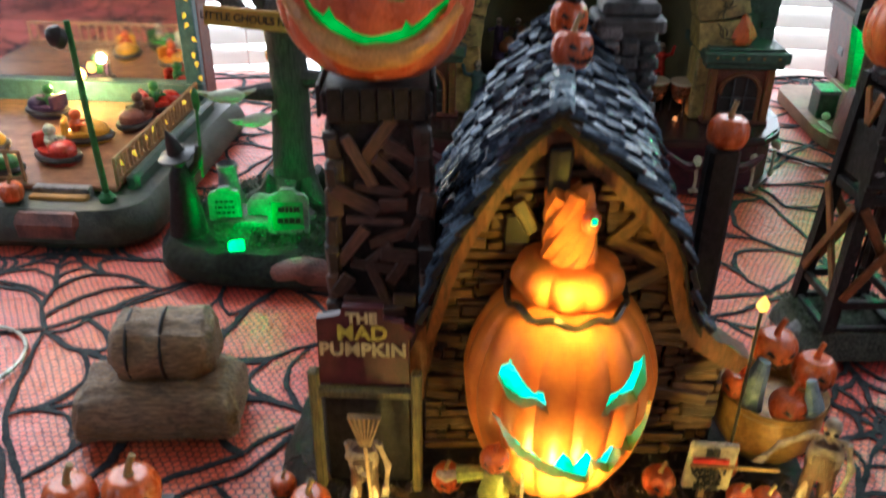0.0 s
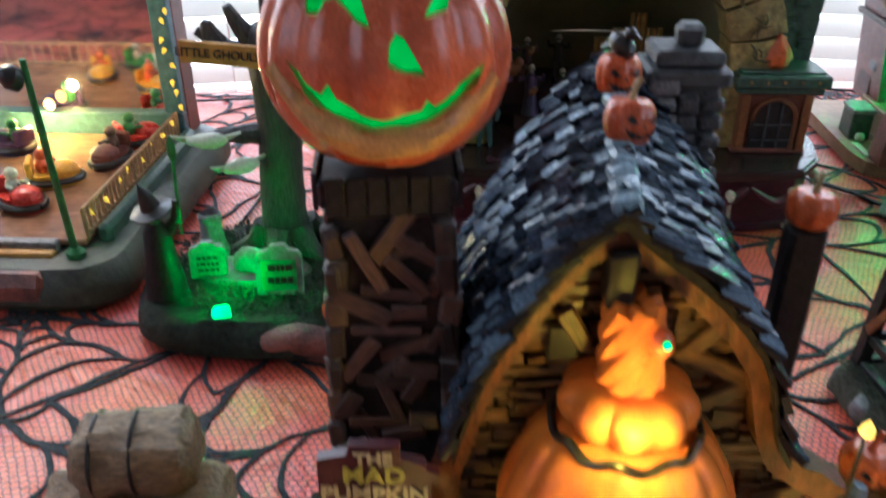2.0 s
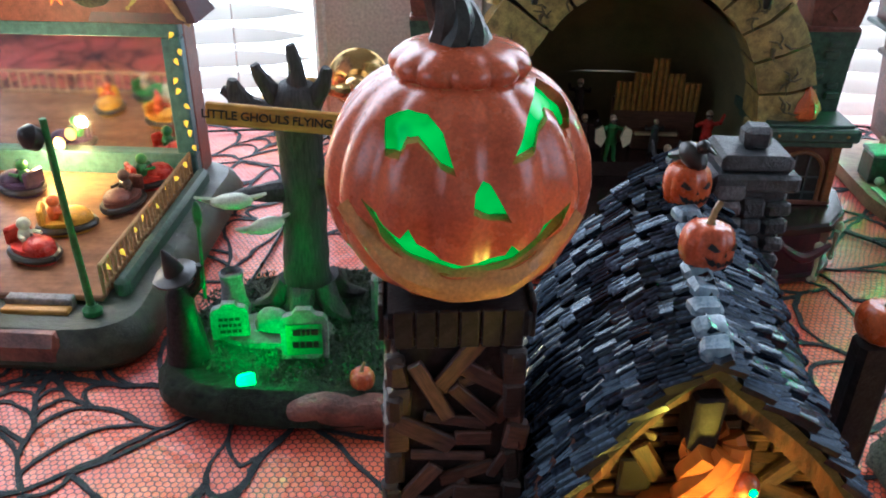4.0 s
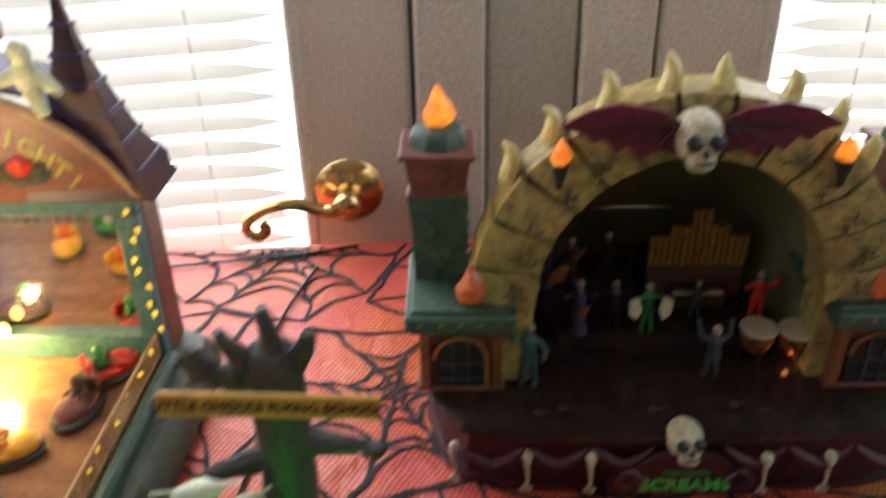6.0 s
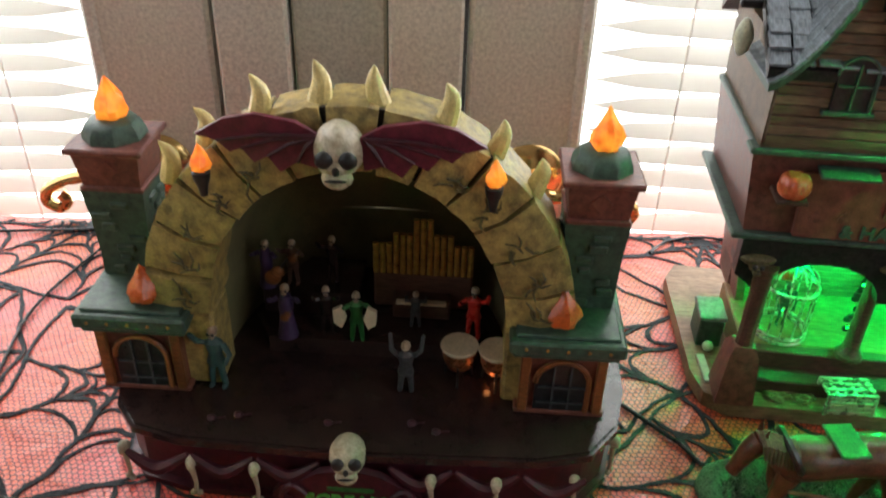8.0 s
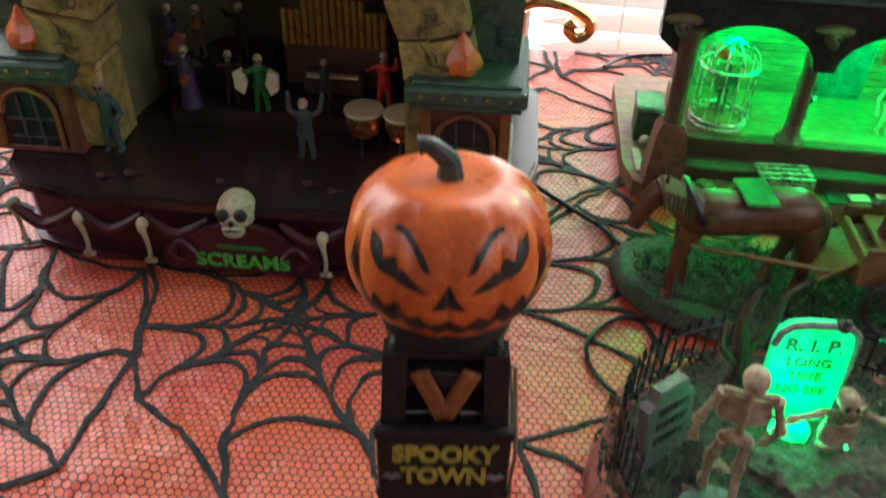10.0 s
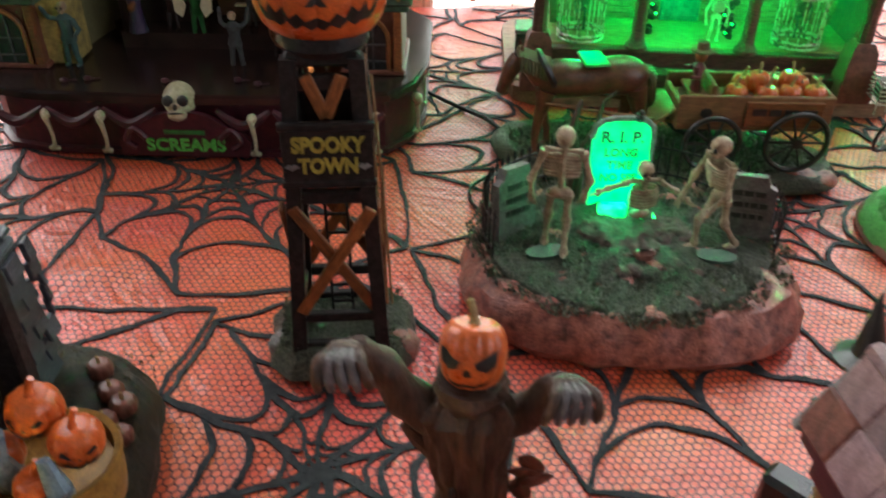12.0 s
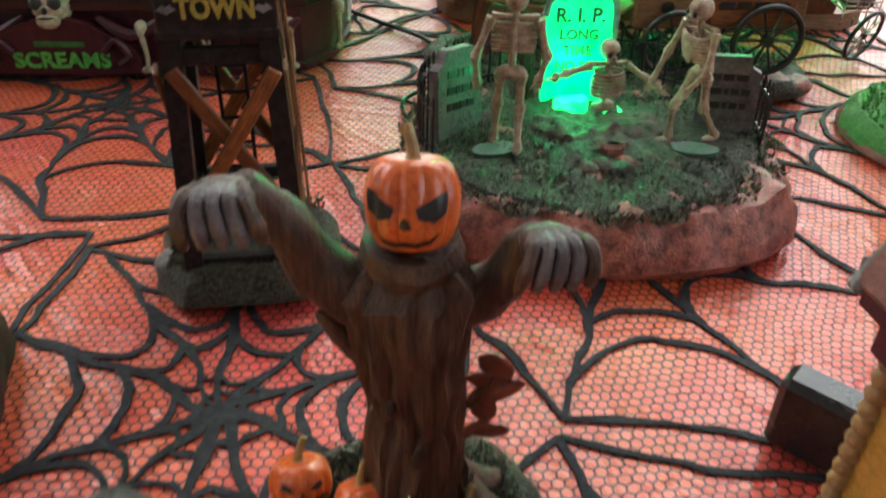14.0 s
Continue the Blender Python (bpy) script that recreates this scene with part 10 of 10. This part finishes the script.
lettering("lettering", "LITTLE GHOULS FLYING SCHOOL", 0.0068, pose(0, -0.0018, 0) @ FACING, BLACK, ss, 0.0003, bold=0.0001, spread=0.95)


def tomb(x, y, w, h, rz, rx, lit, label, rows):
    o = part("gravestone", at(prism([(-w / 2, 0), (w / 2, 0), (w / 2, h * 0.76), (w * 0.42, h * 0.86), (w * 0.24, h * 0.9), (w * 0.16, h), (-w * 0.16, h), (-w * 0.24, h * 0.9), (-w * 0.42, h * 0.86), (-w / 2, h * 0.76)], 0.006), 0, -0.003, 0), GREYSTONE, FS, label)
    o.matrix_basis = pose(x, y, FZ, rx, 0, rz)
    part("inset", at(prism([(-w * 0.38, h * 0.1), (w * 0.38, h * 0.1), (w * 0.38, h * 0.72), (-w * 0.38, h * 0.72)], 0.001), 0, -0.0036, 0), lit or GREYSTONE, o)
    part("worn_lettering", at(bars(rows, w * 0.6, h * 0.5, 0.0006, rows), 0, -0.0042, h * 0.44), BLACK, o)


# the panel's green holds lamp light as well as the picture's own colour
tomb(-0.093, 0.472, 0.027, 0.031, 4, -8, paint("green_lit_picture", (0.05, 0.32, 0.10), (0.03, 0.2, 0.06), rough=0.5), "grey gravestone with a green picture panel, green lamp light in its colour", 2)
tomb(-0.140, 0.490, 0.022, 0.024, 8, -6, None, "grey gravestone with worn lettering", 3)
part("urn", at(lathe([(0.0095, 0), (0.0098, 0.004), (0.0078, 0.010), (0.0066, 0.022), (0.0072, 0.026), (0.0074, 0.029), (0.0062, 0.030), (0.0055, 0.026), (0.001, 0.025)], 20), -0.143, 0.515, FZ + 0.002), GREYSTONE, FS, "pale stone urn")
part("lamp_lens", rough(at(box(0.010, 0.005, 0.008, 0.0015), -0.1225, 0.4455, FZ - 0.001, 0, 0, 20), 0.0012, 200), GREENGLOW, FS, "bright green lamp lens")
part("lamp_lens", rough(at(box(0.008, 0.005, 0.010, 0.0015), -0.0185, 0.466, FZ - 0.001, 0, 0, 20), 0.0012, 200), GREENGLOW, FS, "bright green lamp lens")
bulb("school_green_lamp", (-0.121, 0.462, 0.040), 0.12, (0.0, 1.0, 0.05), 0.003)
bulb("school_green_lamp", (-0.112, 0.500, 0.036), 0.15, (0.0, 1.0, 0.05), 0.003)
bulb("school_green_lamp", (-0.030, 0.474, 0.045), 0.025, (0.0, 1.0, 0.05), 0.003)
figure("witch", [(join(lathe([(0.0125, 0), (0.0115, 0.01), (0.0085, 0.03), (0.0075, 0.042), (0.004, 0.050)], 16), tube([(0.006, 0, 0.042), (0.012, -0.003, 0.050), (0.0135, -0.004, 0.062)], [0.0034, 0.003, 0.0022], 8)), TIMBER_BLACK), (at(ball(0.0048, 0.0048, 0.0055, 12, 8), 0, -0.001, 0.0525), GREENP),
                 (at(rough(lathe([(0.0125, 0), (0.0122, 0.001), (0.0058, 0.003), (0.004, 0.010), (0.0018, 0.016), (0.0003, 0.019)], 18), 0.0008, 140), 0, 0, 0.0555, 8, -14), BLACK), (join(tube([(0.0135, -0.004, 0.040), (0.0155, -0.004, 0.088)], 0.001, 6), at(ball(0.0025, 0.0015, 0.008, 8, 6), 0.0157, -0.004, 0.092)), GREENP)],
       "witch figurine in a dark cloak and crooked hat", pose(-0.1605, 0.4705, FZ, 0, 0, 20))
for x, y, z, ro in ((-0.134, 0.505, 0.107, 10), (-0.055, 0.521, 0.114, -10), (-0.118, 0.512, 0.088, 40)):
    part("flying_ghost" if z < 0.11 else "flying_bat", rough(join(scaled(ball(1, 1, 1, 14, 9), 0.012, 0.006, 0.0048) if z < 0.11 else scaled(ball(1, 1, 1, 12, 8), 0.007, 0.005, 0.004), at(prism([(-0.020, 0.004), (-0.010, 0.001), (0, 0.003), (0.010, 0.001), (0.020, 0.004), (0.013, -0.003), (0.004, -0.002), (0, -0.005), (-0.004, -0.002), (-0.013, -0.003)], 0.0016), 0, 0, 0.001, 40)), 0.0008, 160),
         GHOST if z < 0.11 else BARK_DARK, FS).matrix_basis = pose(x, y, z, 0, 0, ro)
part("wire_support", tube([(-0.118, 0.512, 0.088), (-0.106, 0.524, 0.088)], 0.0007, 5), IRON, FS)
gbx = part("grey_block", rough(at(box(0.042, 0.030, 0.032, 0.002), -0.036, 0.523, FZ - 0.001), 0.0008, 120), GREYSTONE, FS, "blue-grey stone block")
part("block_knob", at(ball(0.0055, 0.003, 0.005, 12, 8), -0.042, 0.507, 0.046), BLACK, gbx)
little_pumpkin(pose(-0.058, 0.4465, FZ - 0.002, 0, 0, 30), 0.0072, 0.012, "small dull orange pumpkin on the mossy base", face=False, mat=ORANGE_DULL)

settle(already, pose(-0.114, 0.508, 0, 0, 0, -1.2) @ pose(0.110, -0.487, 0))

# ---------------------------------------------------------------- brown-roofed house at the table's edge
RH = thing("cottage", "brown cottage with scalloped wall and plum tiled roof", "model house", pose(0.4085, 0.257, 0, 0, 0, 2))
part("wall_block", at(box(0.031, 0.115, 0.080, 0.001), 0.0155, -0.0575, 0.004), SIGNYELLOW, RH, "ochre plaster wall")
for k in range(16):
    part("scallop", at(ball(0.0034, 0.003, 0.0034, 8, 6), -0.0005, 0.0005, 0.008 + k * 0.0052), TANWOOD, RH)
part("fascia", at(box(0.004, 0.118, 0.014, 0.001), -0.006, -0.0575, 0.074), MAROON, RH)
for sd in (-1, 1):
    ax0, az0, ax1, az1 = (-0.011, 0.085, 0.004, 0.112) if sd < 0 else (0.037, 0.082, 0.004, 0.112)
    v = [(ax0, 0.006, az0), (ax1, 0.006, az1), (ax1, -0.12, az1), (ax0, -0.12, az0)]
    v += [(x, y, z + 0.004) for x, y, z in v]
    rf = part("roof", (v, [(0, 1, 2, 3), (4, 7, 6, 5), (0, 4, 5, 1), (1, 5, 6, 2), (2, 6, 7, 3), (3, 7, 4, 0)]), MAROON, RH, "plum-brown tiled roof slope")
    ang = math.degrees(math.atan2(az1 - az0, ax1 - ax0))
    nr = 2 if sd < 0 else 3
    for r_ in range(nr):
        for k in range(7):
            t = (r_ + 0.45) / nr
            o_ = part("roof_tile", rough(box(0.0165 if sd < 0 else 0.0155, 0.0175, 0.003, 0.0009, False), 0.0005, 160, r_ * 7 + k), BRICKRED if (r_ + k) % 5 == 0 else PLUM, rf)
            o_.matrix_basis = pose(ax0 + (ax1 - ax0) * t, 0.000 - k * 0.0178, az0 + (az1 - az0) * t + 0.006, 0, -ang - 5 * sd * -1, rh.uniform(-2, 2))
part("ridge_cap", at(tube([(0.004, 0.008, 0.1185), (0.004, -0.122, 0.1185)], 0.0034, 8), 0, 0, 0), PLUM, RH)
part("gable", at(prism([(-0.003, 0.0845), (0.029, 0.0845), (0.004, 0.1085)], 0.112), 0, -0.1135, 0), SIGNYELLOW, RH)
part("ledge", at(box(0.034, 0.022, 0.004, 0.0008), 0.0175, 0.0125, 0.0815), TIMBER_DARK, RH, "dark wooden ledge under the gable")
part("bargeboard", join(at(box(0.030, 0.004, 0.006, 0.001, False), -0.0038, 0.0082, 0.1000, 0, -60.9, 0), at(box(0.043, 0.004, 0.006, 0.001, False), 0.0208, 0.0082, 0.0985, 0, 42.3, 0)), GREYSTONE, RH)
ov = part("oval_sign", at(scaled(lathe([(1, 0), (1.02, 0.5), (0.9, 1.0)], 28), 0.0155, 0.0115, 0.003), -0.0, -0.024, 0.043, 90, -90, 90), MAROON, RH, "dark maroon oval sign with an orange flame shape")
part("flame_mark", at(prism([(-0.004, -0.010), (0.001, -0.011), (0.0045, -0.004), (0.0015, -0.005), (0.003, 0.003), (0.006, 0.011), (0.0005, 0.006), (-0.002, -0.001), (-0.0005, -0.004), (-0.0055, -0.006)], 0.0012), -0.0038, -0.024, 0.043, 0, 0, -90), YELLOW, ov)
part("porch", join(at(slab([(-0.020, 0.0), (-0.016, 0.006), (-0.001, 0.006), (-0.001, -0.11), (-0.020, -0.11)], 0.010))), GREYSTONE, RH, "pale grey porch slab")
for k in range(8):
    part("step_stone", rough(at(box(0.006, 0.012, 0.005, 0.001), -0.004, -0.004 - k * 0.0135, 0.010), 0.0006, 200, k), DARKSTONE, RH)
solid("blue_figure", rough(join(at(ball(0.004, 0.004, 0.012, 12, 8), 0, 0, 0.012), at(ball(0.0035, 0.0035, 0.004, 10, 7), 0, 0, 0.026), tube([(0, 0, 0.020), (0.004, 0.009, 0.026)], 0.0018, 7)), 0.0006, 200), SMOKE, "small pale blue figurine standing on the porch", "figurine", pose(0.389, 0.208, 0.010))
# black plug adapter
ad_ = thing("power_adapter", "black plastic power adapter lying on the cloth", "power adapter", pose(0.4265, 0.2875, 0.0006, 0, 0, -48.7))
part("case", box(0.034, 0.014, 0.028, 0.0025), PLASTIC, ad_)
part("cable_stub", tube([(0.017, 0.004, 0.014), (0.030, 0.006, 0.012), (0.045, 0.012, 0.003)], 0.0018, 7), PLASTIC, ad_)
# witch and heaped pumpkins behind the cottage
figure("witch", [(lathe([(0.0062, 0), (0.0056, 0.008), (0.0042, 0.016), (0.0030, 0.020)], 16), BLACK), (at(ball(0.0036, 0.0036, 0.0042, 12, 8), 0, 0, 0.0215), GREYSTONE), (at(rough(lathe([(0.0105, 0), (0.0103, 0.001), (0.0050, 0.003), (0.0034, 0.011), (0.0014, 0.019), (0.0003, 0.024)], 18), 0.0006, 140), 0, 0, 0.0235, -6, -5), BLACK)],
       "small witch figurine in black with a pointed hat", pose(0.4155, 0.2715, 0.0855, 0, 0, -20))
for x, y, z, r in ((0.4330, 0.2620, 0.1000, 0.0118), (0.4315, 0.2380, 0.1000, 0.0118)):
    little_pumpkin(pose(x, y, z, -14, 0, -35), r, r * 1.75, "glossy orange jack-o'-lantern lying on the cottage roof", group="roof pumpkins", stem_h=0.3)
# pumpkin patch on bright grass
GP = thing("pumpkin_patch", "bright green grass base carrying a large red-orange pumpkin", "model base", pose(0.612, 0.492, 0))
part("grass_base", mound([(0.056 * math.cos(a), 0.060 * math.sin(a)) for a in [6.283 * i / 48 for i in range(48)]], 0.014, 0.005, bump=0.0015, seed=8.0), GREENGRASS, GP, "bright green sculpted grass")
part("rim", mound([(0.0575 * math.cos(a), 0.0615 * math.sin(a)) for a in [6.283 * i / 48 for i in range(48)]], 0.007, 0.003, bump=0.001, seed=9.0), BROWNROCK, GP)
tagged(part("grass", turf((-0.05, 0.05, -0.054, 0.054, lambda x, y: (x / 0.05) ** 2 + (y / 0.054) ** 2 < 1), 0.014, 1800, 33, 0.003, 0.003), GREENGRASS, GP, smooth=0), kind="stuff")
pp = part("big_pumpkin", at(pumpkin(0.036, 0.060, 12, 0.09, 0.6, 72, 24), 0.004, -0.002, 0.012), REDORANGE, GP, "shiny red-orange pumpkin")
part("stem", at(stem_shape(0.014, 0.003), 0.004, -0.002, 0.066), STEM, pp)
part("golden_scroll", at(tube(curve_pts([(-0.034, -0.020, 0.036), (-0.028, -0.030, 0.040), (-0.020, -0.034, 0.034)], 5), 0.0012, 6), 0, 0, 0), GOLD, pp)

# ---------------------------------------------------------------- spare wheel, cords and cables
wl_ = thing("bicycle_wheel", "dark spoked wheel standing on the cloth", "wheel", pose(0.622, 0.610, 0.0175, 12, 0, 28))
part("tyre", tube([(0.0165 * math.cos(a), 0, 0.0165 * math.sin(a)) for a in [6.2832 * i / 32 for i in range(33)]], 0.0014, 8), IRON, wl_)
part("hub", at(lathe([(0.001, -0.002), (0.002, -0.0015), (0.002, 0.0015), (0.001, 0.002)], 10), 0, 0, 0, 90), IRON, wl_)
for k in range(10):
    a = 6.2832 * k / 10
    part("spoke", tube([(0, 0, 0), (0.016 * math.cos(a), 0, 0.016 * math.sin(a))], 0.0005, 5), WIRE, wl_)


def cable(name, pts, r, mat, label):
    return solid(name, tube(curve_pts([(x, y, cloth_z(x, y) + r + 0.0012 + (p[0] if p else 0)) for x, y, *p in pts], 8), r, 8), mat, label, "cable")


cable("power_cable", [(0.283, 0.735), (0.297, 0.712), (0.318, 0.688), (0.336, 0.668), (0.346, 0.651), (0.352, 0.6545, 0.002)], 0.0016, PLASTIC, "black power cable running across the cloth")
cable("power_cable", [(0.352, 0.583, 0.0), (0.336, 0.583), (0.318, 0.566), (0.316, 0.546), (0.325, 0.528), (0.337, 0.522)], 0.0013, PLASTIC, "thin black cable looping beside the graveyard base")
cable("power_cable", [(-0.30, 0.905), (-0.21, 0.915), (-0.15, 0.92), (-0.09, 0.934)], 0.0014, PLASTIC, "black power cable along the table's back edge")
cable("power_cable", [(-0.155, 0.60), (-0.142, 0.70), (-0.150, 0.80), (-0.125, 0.90)], 0.0013, PLASTIC, "thin black cable running to the table's back edge")
cable("power_cable", [(0.365, 0.905), (0.385, 0.925), (0.42, 0.934), (0.47, 0.925)], 0.0014, PLASTIC, "black power cable along the table's back edge")
cable("metal_ring", [(-0.266 + 0.034 * math.cos(a), 0.377 + 0.034 * math.sin(a)) for a in [6.2832 * i / 24 for i in range(25)]], 0.0014, WIRE, "thin dark metal ring lying on the cloth")
